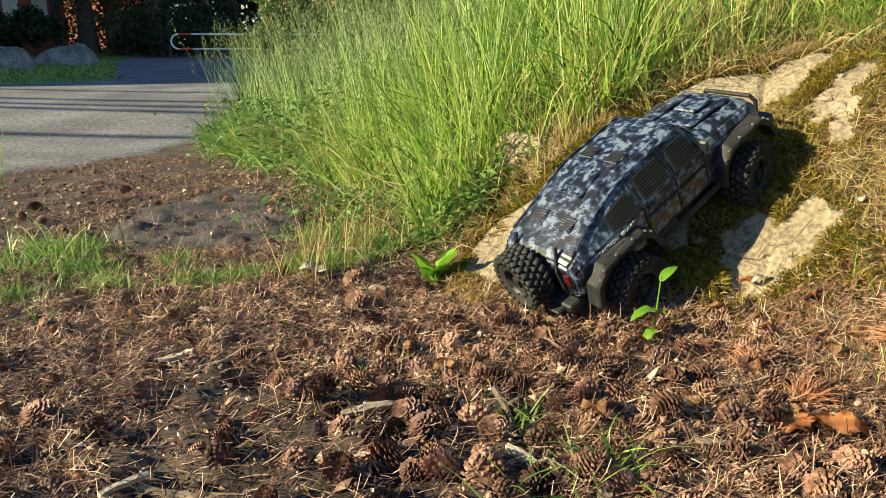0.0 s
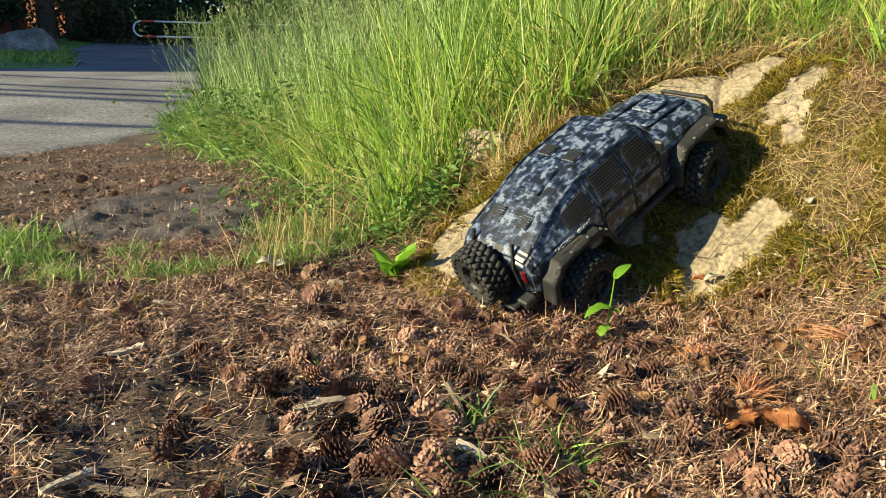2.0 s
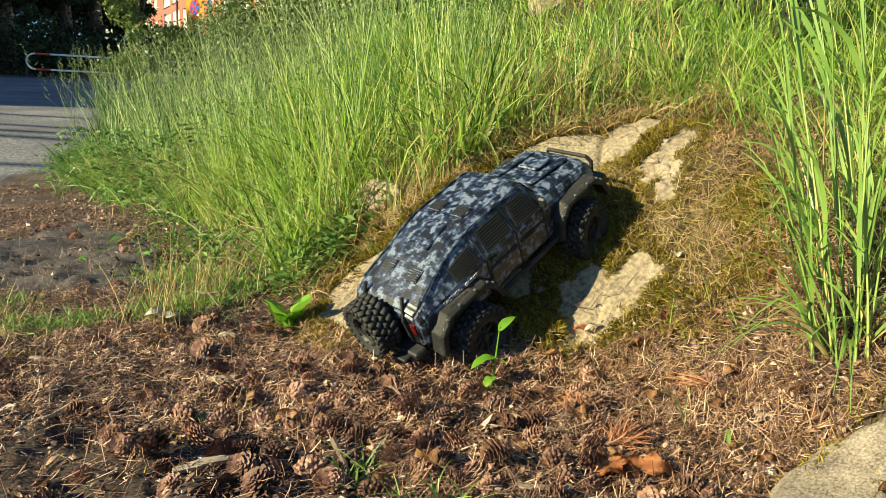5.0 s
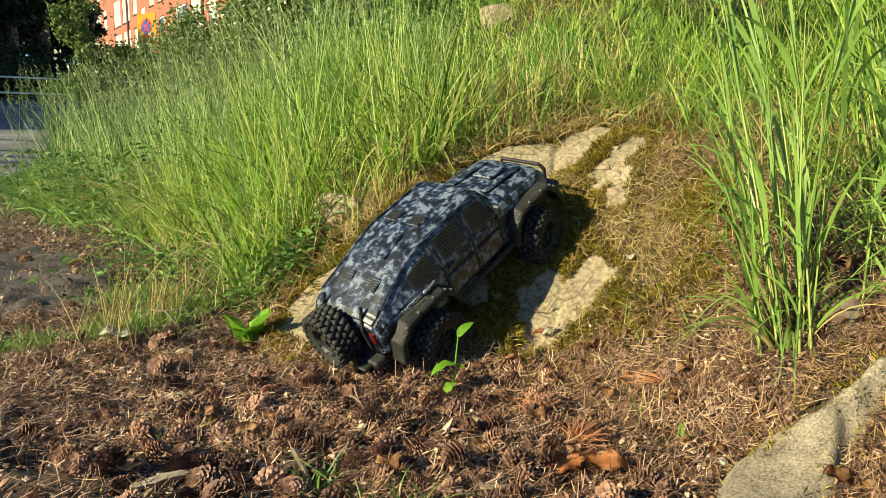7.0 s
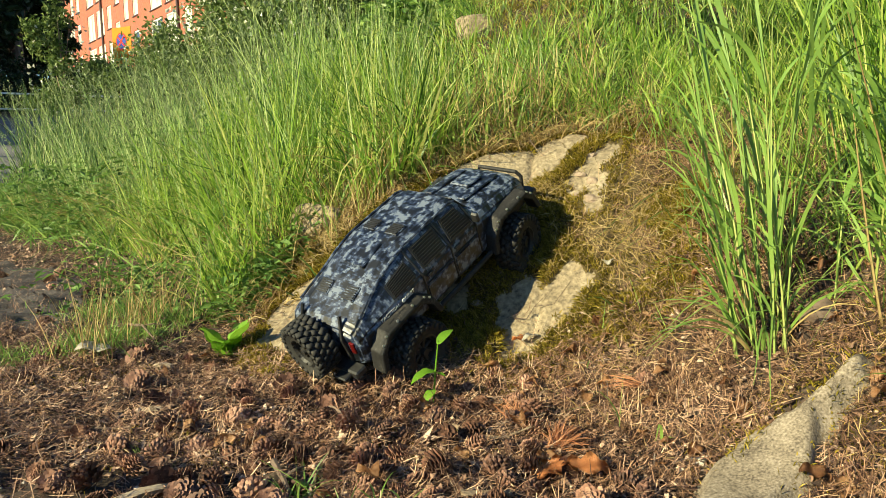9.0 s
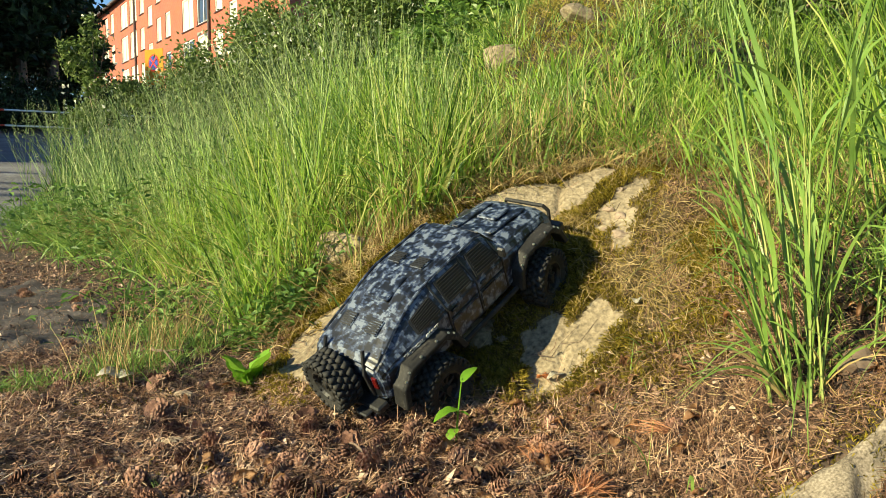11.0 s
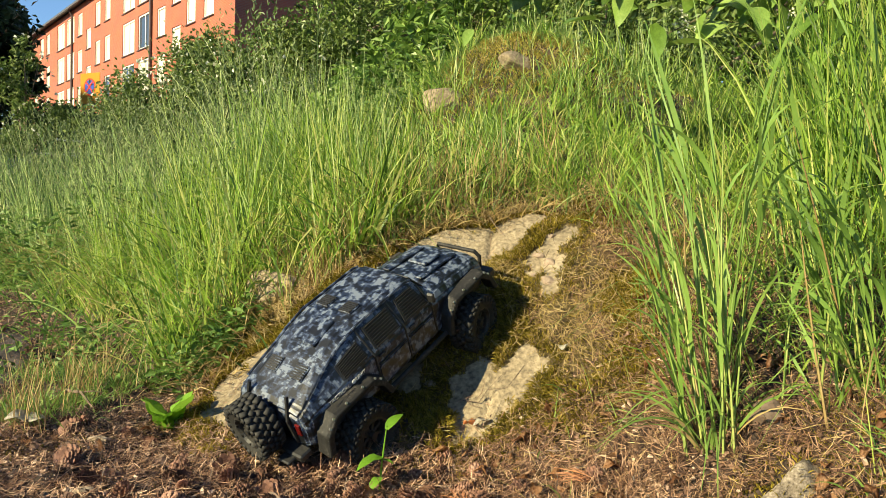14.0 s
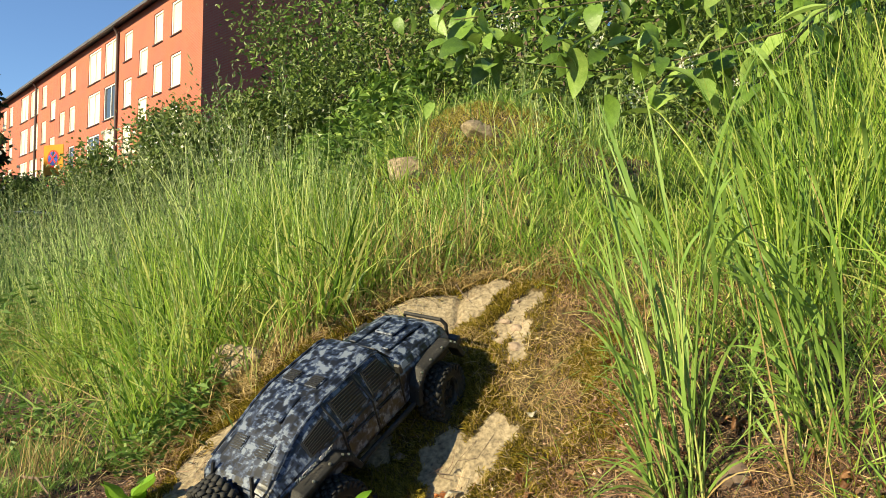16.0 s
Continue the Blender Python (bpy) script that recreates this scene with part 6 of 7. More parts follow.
for _ in range(190):
    u = r.random()
    spots.append((0.62 + 0.95 * u + r.uniform(-0.08, 0.08), 1.52 - 0.5 * u + r.uniform(-0.1, 0.28), 0.99 + 0.10 * math.sin(5 * u) + abs(r.gauss(0, 0.16)) + 0.02, r.uniform(0.045, 0.085)))
for _ in range(60):
    u = r.random()
    spots.append((0.60 + 0.72 * u + r.uniform(-0.07, 0.07), 1.50 - 0.38 * u + r.uniform(-0.09, 0.09), 0.99 + 0.05 * math.sin(5 * u) - abs(r.gauss(0, 0.07)), r.uniform(0.055, 0.095)))
bough = branch([[(1.75, 1.05, 1.30), (1.5, 1.12, 1.12), (1.30, 1.16, 1.0), (1.1, 1.25, 0.94), (0.95, 1.35, 0.92), (0.72, 1.45, 0.95)], [(1.35, 1.14, 1.02), (1.25, 1.15, 0.92), (1.20, 1.18, 0.84)],
        [(1.6, 1.08, 1.2), (1.3, 1.2, 1.15), (1.0, 1.3, 1.08), (0.64, 1.48, 1.04)], [(1.1, 1.25, 0.94), (1.05, 1.30, 0.88), (0.98, 1.34, 0.84)]],
       spots, "leafy branch with broad green leaves hanging over the bank")
rb_ = np.random.default_rng(77)
for x, y, z in ((1.02, 1.31, 0.865), (1.19, 1.19, 0.870), (0.93, 1.34, 0.985), (0.76, 1.44, 1.03), (1.10, 1.24, 0.93)):
    p = np.array([x, y, z]) + rb_.normal(0, 0.013, (40, 3))
    v, f = leaves(p, units(40, rb_), units(40, rb_), rb_.uniform(0.005, 0.011, 40), 0.006)
    ob = new("flower_cluster", mesh_of("flower_cluster", v, f, BLOSSOM))
    ob.parent = bough
    tagged(ob, "small cluster of faded whitish flowers", kind="stuff")

# ---------------------------------------------------------------- the street's surroundings
def brick(name, a, b, mortar, scale=1.0):
    m = bpy.data.materials.new(name)
    m.use_nodes = True
    t, n = m.node_tree, m.node_tree.nodes
    where, turn, tex, ns, mix = n.new("ShaderNodeTexCoord"), n.new("ShaderNodeCombineXYZ"), n.new("ShaderNodeTexBrick"), n.new("ShaderNodeTexNoise"), n.new("ShaderNodeMix")
    sep = n.new("ShaderNodeSeparateXYZ")
    add = n.new("ShaderNodeMath")
    tex.inputs["Scale"].default_value = 1.0
    tex.inputs["Brick Width"].default_value, tex.inputs["Row Height"].default_value, tex.inputs["Mortar Size"].default_value = 0.26 * scale, 0.077 * scale, 0.012
    tex.inputs["Color1"].default_value, tex.inputs["Color2"].default_value, tex.inputs["Mortar"].default_value = (*a, 1), (*b, 1), (*mortar, 1)
    ns.inputs["Scale"].default_value = 0.7
    mix.data_type, mix.blend_type = "RGBA", "MULTIPLY"
    mix.inputs["Factor"].default_value = 0.35
    for o, i in ((where.outputs["Object"], sep.inputs[0]), (sep.outputs["X"], add.inputs[0]), (sep.outputs["Y"], add.inputs[1]), (add.outputs[0], turn.inputs["X"]), (sep.outputs["Z"], turn.inputs["Y"]),
                 (turn.outputs[0], tex.inputs["Vector"]), (where.outputs["Object"], ns.inputs["Vector"]), (tex.outputs["Color"], mix.inputs[6]), (ns.outputs["Color"], mix.inputs[7]), (mix.outputs[2], n["Principled BSDF"].inputs["Base Color"])):
        t.links.new(o, i)
    n["Principled BSDF"].inputs["Roughness"].default_value = 0.9
    return m


RED_BRICK = brick("red_brick", (0.43, 0.108, 0.060), (0.37, 0.09, 0.050), (0.35, 0.15, 0.10))
ROOF = material("roof_sheet", [(0.3, (0.05, 0.05, 0.055)), (0.7, (0.10, 0.10, 0.11))], 2, 20, 0.6, 0.1)
FRAME_WHITE = material("window_paint", [(0.3, (0.62, 0.60, 0.54)), (0.7, (0.78, 0.76, 0.70))], 3, 30, 0.6, 0)
BLIND = material("window_blind", [(0.3, (0.52, 0.48, 0.36)), (0.7, (0.70, 0.66, 0.52))], 0.7, 9, 0.4, 0, per_thing=0.3)
GLASS = material("dark_glass", [(0.3, (0.03, 0.04, 0.05)), (0.7, (0.06, 0.07, 0.08))], 0.7, 9, 0.05, 0, spec=0.8)
PIPE = material("downpipe", [(0.3, (0.05, 0.03, 0.025)), (0.7, (0.10, 0.06, 0.05))], 3, 30, 0.5, 0)


def house(at, length, depth, low, eave, windows, pipes, label, plinth=True):
    """A brick house: x runs along its front, y points out of it. windows: (x, z, width, height, has a blind)."""
    h = thing("house", label, "house", at=at)
    bm = bmesh.new()
    # the front wall with its openings, built as a grid of panels between the windows
    xs = sorted({0.0, length, *(x - w / 2 for x, z, w, hh, _ in windows), *(x + w / 2 for x, z, w, hh, _ in windows)})
    zs = sorted({low, eave, *(z - hh / 2 for x, z, w, hh, _ in windows), *(z + hh / 2 for x, z, w, hh, _ in windows)})
    for x0, x1 in zip(xs, xs[1:]):
        for z0, z1 in zip(zs, zs[1:]):
            mx, mz = (x0 + x1) / 2, (z0 + z1) / 2
            if any(abs(mx - x) < w / 2 and abs(mz - z) < hh / 2 for x, z, w, hh, _ in windows):
                continue
            vs = [bm.verts.new(p) for p in ((x1, 0, z0), (x0, 0, z0), (x0, 0, z1), (x1, 0, z1))]
            bm.faces.new(vs)
    for x, z, w, hh, _ in windows:
        for a, b in (((x - w / 2, z - hh / 2), (x + w / 2, z - hh / 2)), ((x + w / 2, z - hh / 2), (x + w / 2, z + hh / 2)), ((x + w / 2, z + hh / 2), (x - w / 2, z + hh / 2)), ((x - w / 2, z + hh / 2), (x - w / 2, z - hh / 2))):
            bm.faces.new([bm.verts.new(p) for p in ((a[0], 0, a[1]), (b[0], 0, b[1]), (b[0], -0.16, b[1]), (a[0], -0.16, a[1]))])
    for ring in (((0, 0), (0, -depth)), ((0, -depth), (length, -depth)), ((length, -depth), (length, 0))):
        (ax, ay), (bx, by) = ring
        bm.faces.new([bm.verts.new(p) for p in ((ax, ay, low), (bx, by, low), (bx, by, eave), (ax, ay, eave))])
    for x in (0, length):
        bm.faces.new([bm.verts.new(p) for p in ((x, 0, eave), (x, -depth, eave), (x, -depth / 2, eave + depth * 0.22))])
    bmesh.ops.remove_doubles(bm, verts=bm.verts, dist=0.001)
    part("wall", bm, RED_BRICK, h)
    bm = bmesh.new()
    for s in (0, 1):
        y0 = 0.45 if s == 0 else -depth - 0.45
        slab(bm, [Vector(p) for p in ((-0.3, y0, eave - 0.10), (length + 0.3, y0, eave - 0.10), (length + 0.3, -depth / 2, eave + depth * 0.22), (-0.3, -depth / 2, eave + depth * 0.22))][:: (1 if s else -1)], 0.14)
    box(bm, (length + 0.6, 0.14, 0.16), pose(length / 2, 0.48, eave - 0.05))
    part("roof", bm, ROOF, h)
    for x, z, w, hh, blind in windows:
        bm = bmesh.new()
        for dx, dz, sx, sz in ((-w / 2 + 0.05, 0, 0.10, hh), (w / 2 - 0.05, 0, 0.10, hh), (0, hh / 2 - 0.05, w, 0.10), (0, -hh / 2 + 0.05, w, 0.10)):
            box(bm, (sx, 0.08, sz), pose(x + dx, -0.09, z + dz))
        if w > 1.8:
            box(bm, (0.09, 0.07, hh - 0.2), pose(x, -0.09, z))
        win = part("window", bm, FRAME_WHITE, h)
        bm = bmesh.new()
        box(bm, (w - 0.16, 0.03, hh - 0.16), pose(x, -0.12, z))
        part("pane", bm, BLIND if blind else GLASS, win, "pale drawn blind" if blind else "dark glass")
        bm = bmesh.new()
        box(bm, (w + 0.1, 0.10, 0.05), pose(x, 0.03, z - hh / 2 - 0.03))
        part("sill", bm, PIPE, win)
    for x in pipes:
        bm = bmesh.new()
        tube(bm, [(x, 0.35, eave - 0.05), (x, 0.10, eave - 0.5), (x, 0.10, low)], 0.09, 8)
        part("downpipe", bm, PIPE, h)
    return h


front = Matrix.Translation((0.62, 36.0, 0)) @ Matrix(((-0.392, -0.92, 0), (0.92, -0.392, 0), (0, 0, 1))).to_4x4()
openings = []
for s0 in (0.0, 17.9, 35.8):
    for z in (13.2, 10.45, 7.7, 4.95, 2.2):
        for x, w, hh in ((3.15, 1.3, 1.75), (5.53, 1.25, 1.7), (10.05, 1.3, 1.7), (12.95, 2.4, 2.1), (16.1, 2.45, 2.1)):
            if s0 + x > 1:
                openings.append((s0 + x - (0.3 if s0 and x < 6 else 0), z - (0.05 if w > 2 else 0), w, hh, (int(s0 + x * 3 + z)) % 7 != 0))
    for z in (11.8, 9.05, 6.3):
        openings.append((s0 + 7.65, z, 1.3, 1.5, True))
house(front, 53.0, 12.0, -1.5, 14.7, openings, (11.6, 30.0, 47.5), "long red-brick apartment block with pale windows in the sun")

# a second brick house across the street, in shade
side = Matrix.Translation((-12.8, 25.9, 0)) @ Matrix(((-0.64, 0.768, 0), (-0.768, -0.64, 0), (0, 0, 1))).to_4x4()
house(side, 14.0, 9.0, 0.0, 7.5, [(0.8, 3.2, 0.5, 1.7, True), (1.7, 3.2, 0.5, 1.7, True), (2.6, 3.2, 0.5, 1.7, True), (4.4, 3.2, 1.2, 1.7, True), (7.4, 3.2, 1.2, 1.7, True), (1.6, 6.0, 1.2, 1.4, True), (4.4, 6.0, 1.2, 1.4, True)], (0.4, 5.9), "smaller red-brick house behind the boulders")

# boulders on the verge
GREY_ROCK = material("grey_rock", [(0.36, (0.08, 0.068, 0.058)), (0.5, (0.18, 0.158, 0.135)), (0.64, (0.33, 0.29, 0.25))], 4, 30, 0.9, 0.6)
def boulder(x, y, z, size, cuts, label, seed, turn):
    """A quarried boulder: a lump cut by a few broad planes, with chipped edges."""
    bm = bmesh.new()
    bmesh.ops.create_icosphere(bm, subdivisions=5, radius=1.25)
    for v in bm.verts:
        p = Vector(v.co)
        for ax, ay, az, far in cuts:
            a = Vector((ax, ay, az)).normalized()
            over = p.dot(a) - far - 0.05 * noise.noise(p * 2.2 + Vector((seed, ax, ay)))
            if over > 0:
                p -= a * over
        p *= 1 + 0.03 * noise.noise(p * 5 + Vector((0, seed, 0))) + 0.015 * noise.noise(p * 14)
        v.co = (p.x * size[0], p.y * size[1], p.z * size[2])
    ob = part("boulder", bm, GREY_ROCK)
    ob.matrix_world = pose(x, y, z, 0, 0, turn)
    return tagged(ob, label, "boulder", "boulders by the street")


CUTS = [(0.15, 0.0, 1, 0.80), (0, -1, 0.25, 0.82), (1, -0.2, 0.35, 0.86), (-1, -0.3, 0.2, 0.80), (0.6, -0.7, 0.7, 0.86), (-0.6, -0.5, 0.8, 0.84), (0, 1, 0.2, 0.8), (0.4, -1, -0.2, 0.9)]
boulder(-7.55, 12.45, 0.76, (0.70, 0.45, 0.55), CUTS, "big grey boulder on the verge by the street", 3, 25)
boulder(-7.50, 14.75, 0.84, (0.66, 0.45, 0.47), [(-0.34, 0.0, 1, 0.78)] + CUTS[1:], "long grey boulder with a sloping top on the verge", 7, -8)

# uneven grass on the verge round the boulders
x, y, _ = strewn(9000, -12, -4.6, 9.6, 17, lambda x, y: (ring_depth(x, y, LAWN) > -0.1) * (0.3 + 0.7 * ease(-0.3, 0.5, ripple(x, y, 4, 81))), np.random.default_rng(290))
r = np.random.default_rng(291)
at_ = np.stack([x, y, lawn_top(x, y) - 0.01], 1)
v, f = ribbons(at_, np.stack([r.normal(0, 0.5, len(x)), r.normal(0, 0.5, len(x)), np.ones(len(x))], 1), units(len(x), r), r.uniform(0.06, 0.22, len(x)), 0.018, 0.4, 3)
stuff("verge_grass", v, f, GRASS, "rough grass round the boulders on the verge", "grass")

# the looped barrier
BAR_WHITE = material("barrier_white", [(0.3, (0.60, 0.60, 0.58)), (0.7, (0.75, 0.74, 0.71))], 5, 60, 0.4, 0)
BAR_RED = material("barrier_red", [(0.3, (0.60, 0.05, 0.02)), (0.7, (0.75, 0.08, 0.03))], 5, 60, 0.4, 0)
gate = thing("road_barrier", "white looped barrier with red bands across the street", "barrier")
A, B = Vector((-5.05, 14.05, 1.272)), Vector((-0.9, 15.35, 1.25))
run = (B - A).normalized()


def along(d, dz):
    return A + run * d + Vector((0, 0, dz))


for z in (0.135, -0.135):
    bm = bmesh.new()
    tube(bm, [along(0.55, z), along(4.2, z)], 0.016, 10)
    part("rail", bm, BAR_WHITE, gate)
    bm = bmesh.new()
    tube(bm, [along(0.16, z), along(0.40, z)], 0.0172, 10)
    part("red_band", bm, BAR_RED, gate, "red band")
    bm = bmesh.new()
    tube(bm, [along(0.40, z), along(0.55, z)], 0.016, 10)
    part("rail", bm, BAR_WHITE, gate)
bm = bmesh.new()
tube(bm, [along(0.16 - 0.135 * math.sin(a), 0.135 * math.cos(a)) for a in (math.pi * k / 12 for k in range(13))], 0.016, 10)
part("loop_end", bm, BAR_WHITE, gate)
bm = bmesh.new()
box(bm, (0.12, 0.12, 1.1), Matrix.Translation(along(4.2, -0.3)), 0.01)
part("post", bm, BAR_WHITE, gate)

# the yellow parking sign
SIGN_YELLOW = material("sign_yellow", [(0.3, (0.42, 0.165, 0.012)), (0.7, (0.50, 0.21, 0.018))], 5, 60, 0.4, 0)
SIGN_BLUE = material("sign_blue", [(0.3, (0.02, 0.05, 0.26)), (0.7, (0.03, 0.07, 0.34))], 5, 60, 0.4, 0)
SIGN_RED = material("sign_red", [(0.3, (0.55, 0.03, 0.02)), (0.7, (0.65, 0.05, 0.03))], 5, 60, 0.4, 0)
sign = thing("road_sign", "yellow road sign with a blue and red disc on a post", "road sign", at=pose(-2.09, 13.75, 0, 0, 0, -46))
bm = bmesh.new()
tube(bm, [(0, 0.04, float(land(-2.09, 13.75)) - 0.2), (0, 0.04, 2.5)], 0.03, 10)
part("post", bm, DARK_METAL, sign)
bm = bmesh.new()
box(bm, (0.52, 0.012, 0.62), pose(0, 0, 2.19), 0.004)
part("plate", bm, SIGN_YELLOW, sign)
for name, radius, mat, y in (("ring", 0.150, SIGN_RED, -0.009), ("disc", 0.122, SIGN_BLUE, -0.0125)):
    bm = bmesh.new()
    bmesh.ops.create_cone(bm, cap_ends=True, segments=32, radius1=radius, radius2=radius, depth=0.004, matrix=Matrix.Translation((0, y, 2.26)) @ Matrix.Rotation(radians(90), 4, "X"))
    part(name, bm, mat, sign)
for a in (45, -45):
    bm = bmesh.new()
    box(bm, (0.235, 0.003, 0.028), pose(0, -0.0165, 2.26, 0, a, 0))
    part("cross_bar", bm, SIGN_RED, sign)
bm = bmesh.new()
box(bm, (0.34, 0.003, 0.035), pose(0, -0.0085, 1.96))
part("text_bar", bm, BLACK_PLASTIC, sign)


# ---------------------------------------------------------------- trees and shrubs
def crown(n, blobs, size, seed, flat=0.5):
    """Leaves in uneven clumps round several centres (x, y, z, radius)."""
    r = np.random.default_rng(seed)
    out = []
    weight = np.array([b[3] ** 2 for b in blobs])
    for (x, y, z, rad), share in zip(blobs, weight / weight.sum()):
        clumps = max(6, int(18 * rad))
        centres = units(clumps, r) * (rad * r.uniform(0.45, 1.0, (clumps, 1)) ** 0.6)
        m = int(n * share)
        pick = r.integers(clumps, size=m)
        p = centres[pick] + r.normal(0, rad * 0.20, (m, 3))
        p[:, 2] *= 0.85
        nrm = units(m, r) + [0, 0, flat]
        nrm /= np.linalg.norm(nrm, axis=1, keepdims=True)
        out.append(leaves(p + [x, y, z], nrm, units(m, r), r.uniform(0.7, 1.3, m) * size, r.uniform(0.4, 0.65, m) * size))
    return join(out)


def tree(x, y, height, girth, blobs, n, size, seed, mat, label, name="tree", limbs=7, lean=0.0):
    z = float(land(x, y))
    t = thing(name, label, "shrub" if name == "shrub" else "tree", at=Matrix.Translation((x, y, z)))
    r = random.Random(seed)
    bm = bmesh.new()
    top = Vector((lean, 0, height * 0.8))
    tube(bm, [(0, 0, -0.1), (0.02, 0.01, height * 0.2), (lean * 0.4, 0, height * 0.45), top], [girth, girth * 0.8, girth * 0.55, girth * 0.15], 10)
    for k in range(limbs):
        bx, by, bz, br = blobs[k % len(blobs)]
        u = r.uniform(0.25, 0.7)
        root = Vector((lean * u, 0, height * u))
        end = Vector((bx, by, bz)) + Vector((r.uniform(-1, 1), r.uniform(-1, 1), r.uniform(-0.5, 0.6))) * br * 0.6
        tube(bm, [root, root.lerp(end, 0.5) + Vector((0, 0, 0.1 * height * r.uniform(-0.3, 0.5))), end], [girth * 0.4, girth * 0.25, girth * 0.06], 6)
    part("trunk" if name == "tree" else "stem", bm, BARK, t)
    v, f = crown(n, blobs, size, seed)
    ob = new("crown" if name == "tree" else "foliage", mesh_of("crown", v, f, mat))
    ob.parent = t
    return t


# trees and hedges at the end of the street, their shade put into the leaf colour
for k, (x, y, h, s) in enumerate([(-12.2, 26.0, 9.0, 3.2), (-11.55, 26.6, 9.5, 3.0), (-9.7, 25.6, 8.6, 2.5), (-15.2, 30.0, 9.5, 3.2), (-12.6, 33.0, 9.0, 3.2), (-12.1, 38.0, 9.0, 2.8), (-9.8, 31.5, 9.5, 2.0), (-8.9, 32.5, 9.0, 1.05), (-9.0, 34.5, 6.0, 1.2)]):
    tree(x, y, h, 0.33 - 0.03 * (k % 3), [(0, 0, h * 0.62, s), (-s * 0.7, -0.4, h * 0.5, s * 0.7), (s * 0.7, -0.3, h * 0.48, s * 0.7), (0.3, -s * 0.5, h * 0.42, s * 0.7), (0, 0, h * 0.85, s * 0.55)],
         10000, 0.34, 500 + k, SHADED_LEAF, "large leafy tree at the end of the street, coloured as in shade")
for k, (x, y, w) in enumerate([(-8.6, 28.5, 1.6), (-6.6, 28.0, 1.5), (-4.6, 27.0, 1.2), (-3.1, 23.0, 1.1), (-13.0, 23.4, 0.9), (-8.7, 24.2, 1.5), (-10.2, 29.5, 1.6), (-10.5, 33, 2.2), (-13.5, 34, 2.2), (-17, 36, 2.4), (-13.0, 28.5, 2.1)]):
    tree(x, y, 2.0, 0.06, [(0, 0, 1.0, w * 0.8), (w * 0.7, 0, 0.9, w * 0.7), (-w * 0.7, 0, 0.8, w * 0.7)], 2600, 0.16, 520 + k, SHADED_LEAF, "hedge bush at the end of the street, coloured as in shade", "shrub", 5)

# flowering shrubs behind the meadow
for k, (x, y, h) in enumerate([(-0.1, 8.3, 1.75), (-0.55, 9.3, 1.55), (0.6, 7.7, 1.75), (0.3, 9.8, 1.9), (1.15, 7.2, 1.9)]):
    t = tree(x, y, h, 0.03, [(0, 0, h * 0.55, 0.72), (0.5, -0.1, h * 0.45, 0.6), (-0.5, 0, h * 0.42, 0.6), (0.1, -0.3, h * 0.75, 0.5)], 14000, 0.055, 540 + k, SHRUB, "leafy shrub dotted with small whitish flowers", "shrub", 8)
    r = np.random.default_rng(560 + k)
    p = units(160, r) * [0.85, 0.6, 0.5] + [0, -0.1, h * 0.62]
    p[:, 1] = -np.abs(p[:, 1])
    v, f = leaves(p, units(160, r), units(160, r), r.uniform(0.03, 0.06, 160), 0.045)
    ob = new("blossom", mesh_of("blossom", v, f, BLOSSOM))
    ob.parent = t
    tagged(ob, "small whitish flower heads", kind="stuff")

# a slender flowering bush where the meadow meets the street
slim_bush = tree(-1.86, 8.4, 1.65, 0.02, [(0, 0, 0.55, 0.30), (0.12, 0, 0.95, 0.28), (-0.10, 0, 1.25, 0.24), (0.02, 0, 1.50, 0.18)], 3600, 0.05, 570, SHRUB, "slender bush with pale flower heads beside the street", "shrub", 8)
r = np.random.default_rng(571)
p = units(90, r) * [0.30, 0.25, 0.75] + [0, -0.05, 0.95]
v, f = leaves(p, units(90, r), units(90, r), r.uniform(0.03, 0.055, 90), 0.035)
ob = new("blossom", mesh_of("blossom", v, f, BLOSSOM))
ob.parent = slim_bush
tagged(ob, "small whitish flower heads", kind="stuff")

# trees deeper in the wood, added to close sky gaps; leaf colour holds the shade
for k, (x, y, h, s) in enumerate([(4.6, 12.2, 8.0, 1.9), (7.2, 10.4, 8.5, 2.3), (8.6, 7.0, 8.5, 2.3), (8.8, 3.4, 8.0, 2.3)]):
    tree(x, y, h, 0.2, [(0, 0, h * 0.6, s), (s * 0.6, -0.3, h * 0.4, s * 0.8), (-s * 0.6, -0.3, h * 0.36, s * 0.8), (0, -0.4, h * 0.2, s * 0.8), (0.1, 0, h * 0.8, s * 0.7)], 9000, 0.2, 620 + k, SHADED_LEAF,
         "leafy backing tree deeper in the wood, coloured as in shade")

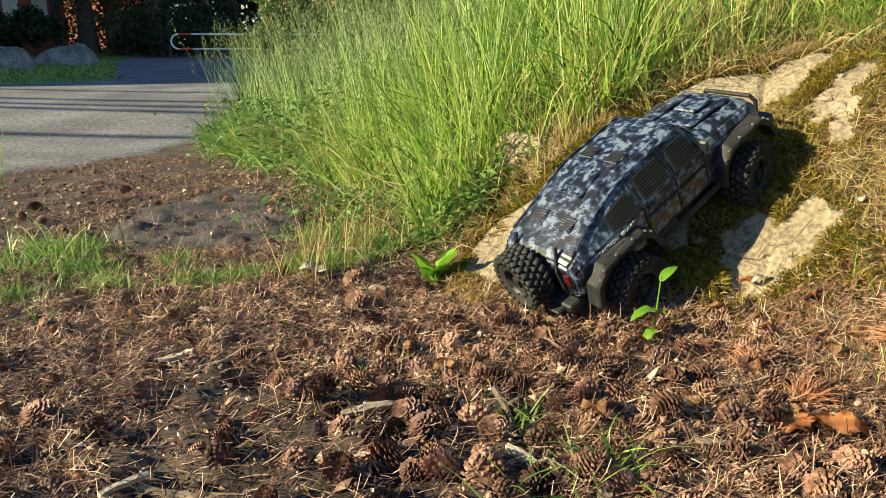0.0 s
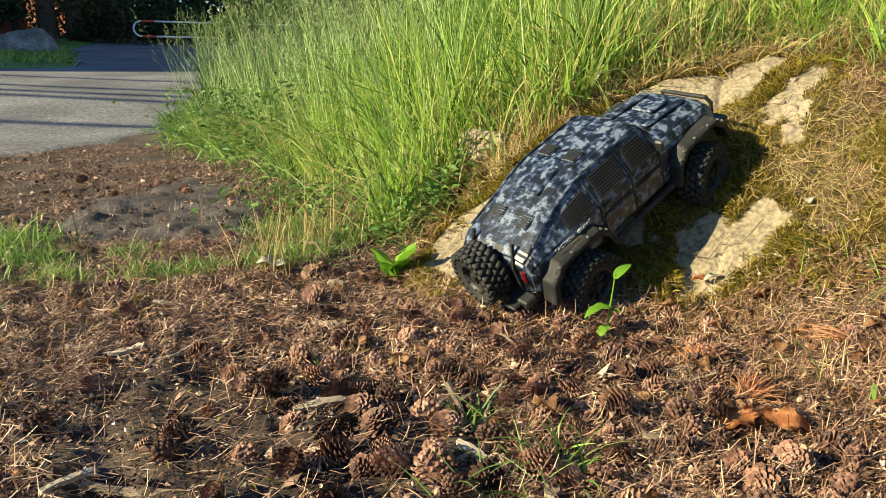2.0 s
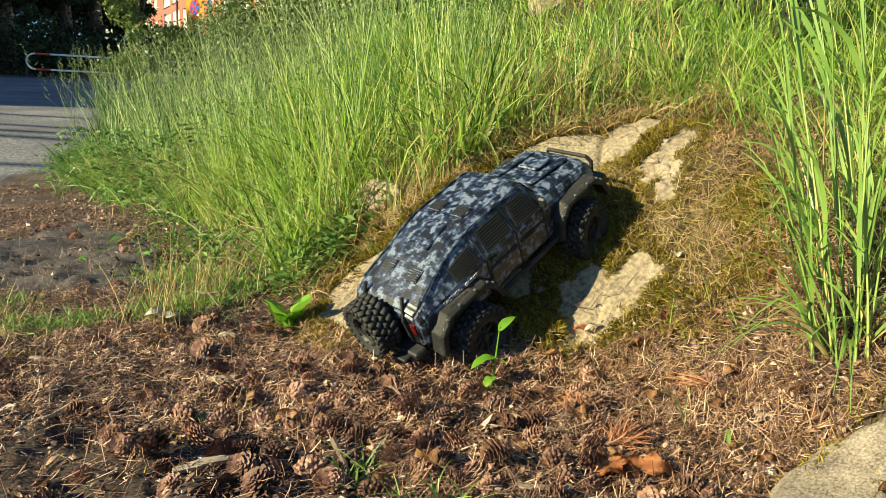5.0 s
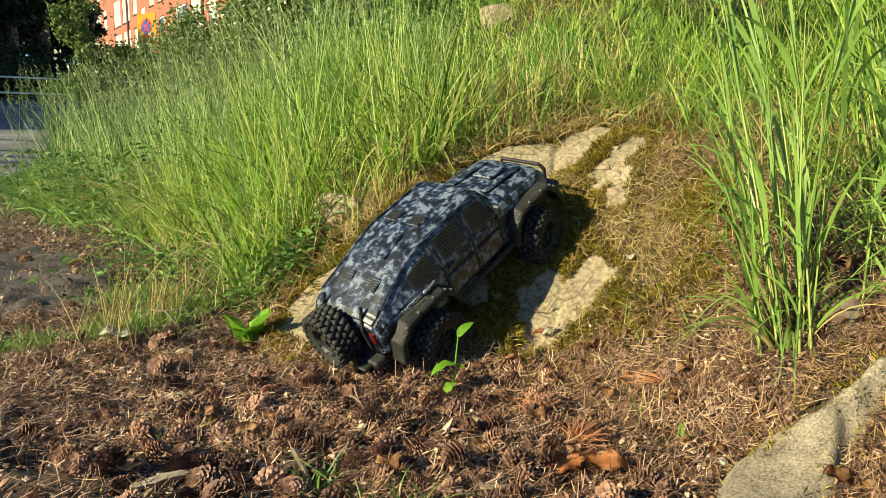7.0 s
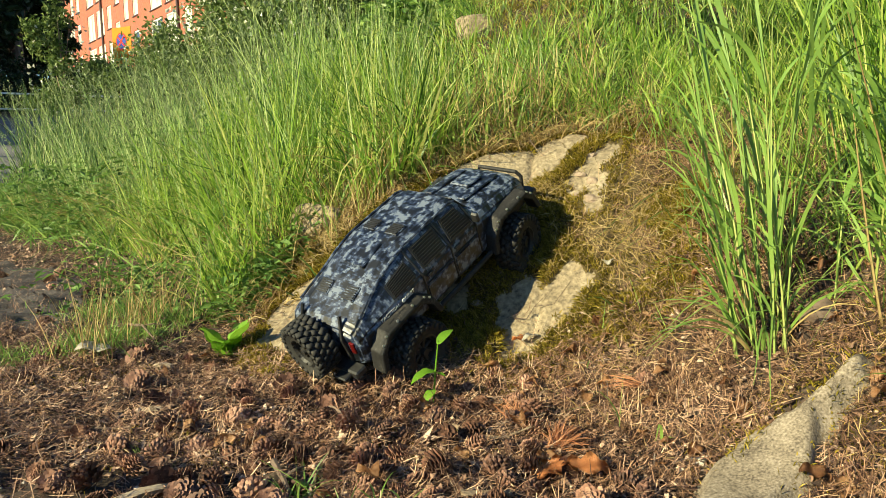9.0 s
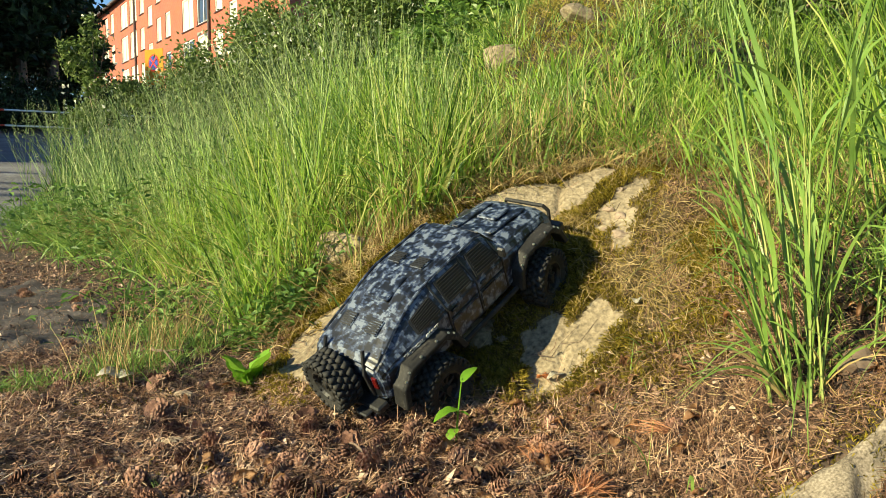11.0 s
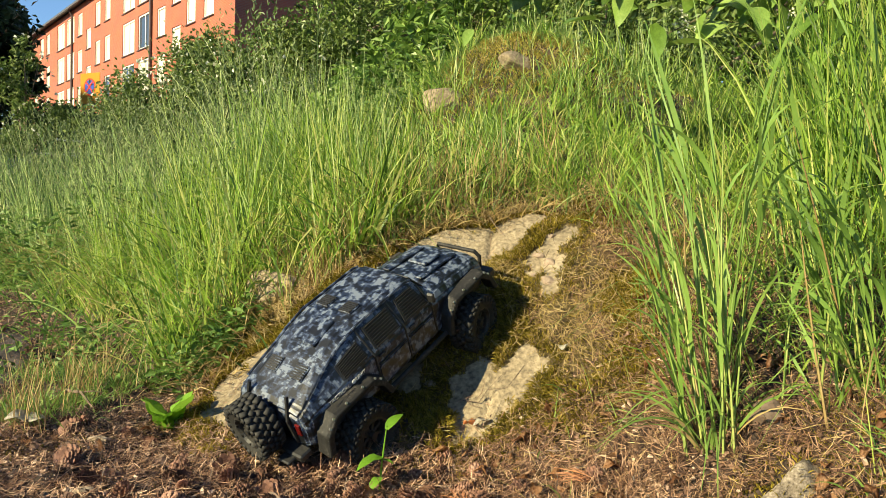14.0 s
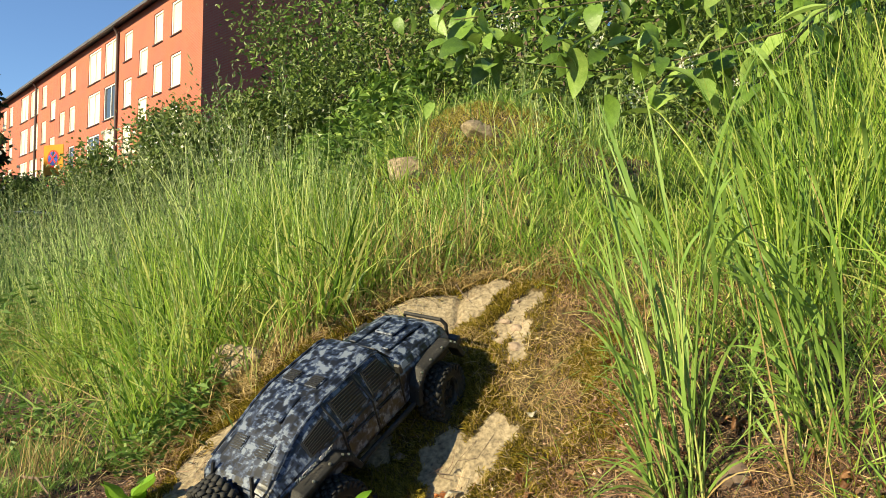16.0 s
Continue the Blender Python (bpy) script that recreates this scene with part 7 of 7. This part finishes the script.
# woodland edge above the bank; three trees take the shade-coloured leaves
for k, (x, y, h, s, m) in enumerate([(2.05, 7.5, 4.6, 1.15, SHRUB), (2.9, 7.9, 5.0, 1.4, SHRUB), (3.4, 6.4, 4.6, 1.3, SHRUB), (4.3, 5.2, 4.2, 1.25, SHRUB), (4.4, 9.2, 6.0, 1.9, SHADED_LEAF), (5.2, 6.4, 5.0, 1.6, SHRUB),
                                     (5.0, 3.6, 4.0, 1.3, SHRUB), (3.4, 10.6, 6.0, 1.7, SHADED_LEAF), (6.0, 4.4, 5.0, 1.6, SHADED_LEAF), (2.0, 5.9, 1.9, 0.7, SHRUB), (2.9, 5.0, 2.0, 0.75, SHRUB), (1.6, 6.3, 1.7, 0.6, SHRUB), (3.7, 4.0, 2.0, 0.8, SHRUB)]):
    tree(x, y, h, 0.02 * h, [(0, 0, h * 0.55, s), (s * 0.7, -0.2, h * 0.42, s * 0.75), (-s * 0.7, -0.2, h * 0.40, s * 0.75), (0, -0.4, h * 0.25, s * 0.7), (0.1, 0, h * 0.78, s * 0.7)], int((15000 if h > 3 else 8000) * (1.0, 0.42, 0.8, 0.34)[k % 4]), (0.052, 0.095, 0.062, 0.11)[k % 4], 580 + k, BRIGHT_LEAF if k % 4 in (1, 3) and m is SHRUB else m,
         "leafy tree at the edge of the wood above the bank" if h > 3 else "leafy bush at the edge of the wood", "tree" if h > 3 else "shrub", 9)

# the block beside the street, whose shade lies across its far end
beside = Matrix.Translation((-19.5, 29.0, 0)) @ Matrix(((0, 1, 0), (-1, 0, 0), (0, 0, 1))).to_4x4()
house(beside, 24.3, 14.0, -0.5, 10.5, [(4 + 4.5 * k, z, 1.3, 1.6, True) for k in range(5) for z in (3.0, 6.0, 9.0)], (2.0, 23.5), "red-brick block beside the street")
# a sunlit house far beyond the trees
beyond = Matrix.Translation((-20.8, 47.0, 0)) @ Matrix(((-0.98, -0.2, 0), (0.2, -0.98, 0), (0, 0, 1))).to_4x4()
house(beyond, 5.0, 4.0, 0.0, 9.0, [(1.3 + 2.4 * k, z, 1.3, 1.7, True) for k in range(2) for z in (3.8, 6.8)], (), "far brick house glimpsed between the trees")

# overhead cables between two poles, whose shadows cross the street
def utility_pole(x, y):
    g = float(land(x, y))
    p = thing("utility_pole", "wooden utility pole with a long crossarm", "pole", "utility poles", at=Matrix.Translation((x, y, g)))
    bm = bmesh.new()
    tube(bm, [(0, 0, -0.3), (0, 0, 6.6 - g)], [0.15, 0.11], 10)
    part("post", bm, BARK, p)
    bm = bmesh.new()
    box(bm, (0.14, 5.0, 0.16), pose(0, 0, 6.0 - g))
    part("crossarm", bm, BARK, p)


utility_pole(-24, 5.0)
utility_pole(34, -6.6)
for y in (-1.0, 0.36, 0.78, 1.35, 2.63):
    bm = bmesh.new()
    tube(bm, [(x, y - 0.2 * (x + 3.2), 6.12 - 0.02 * (25 - (i - 5) ** 2)) for i, x in enumerate(np.linspace(-24, 34, 11))], 0.05, 6)
    tagged(part("overhead_cable", bm, BLACK_PLASTIC), "black overhead cable across the street", "cable", "overhead cables")
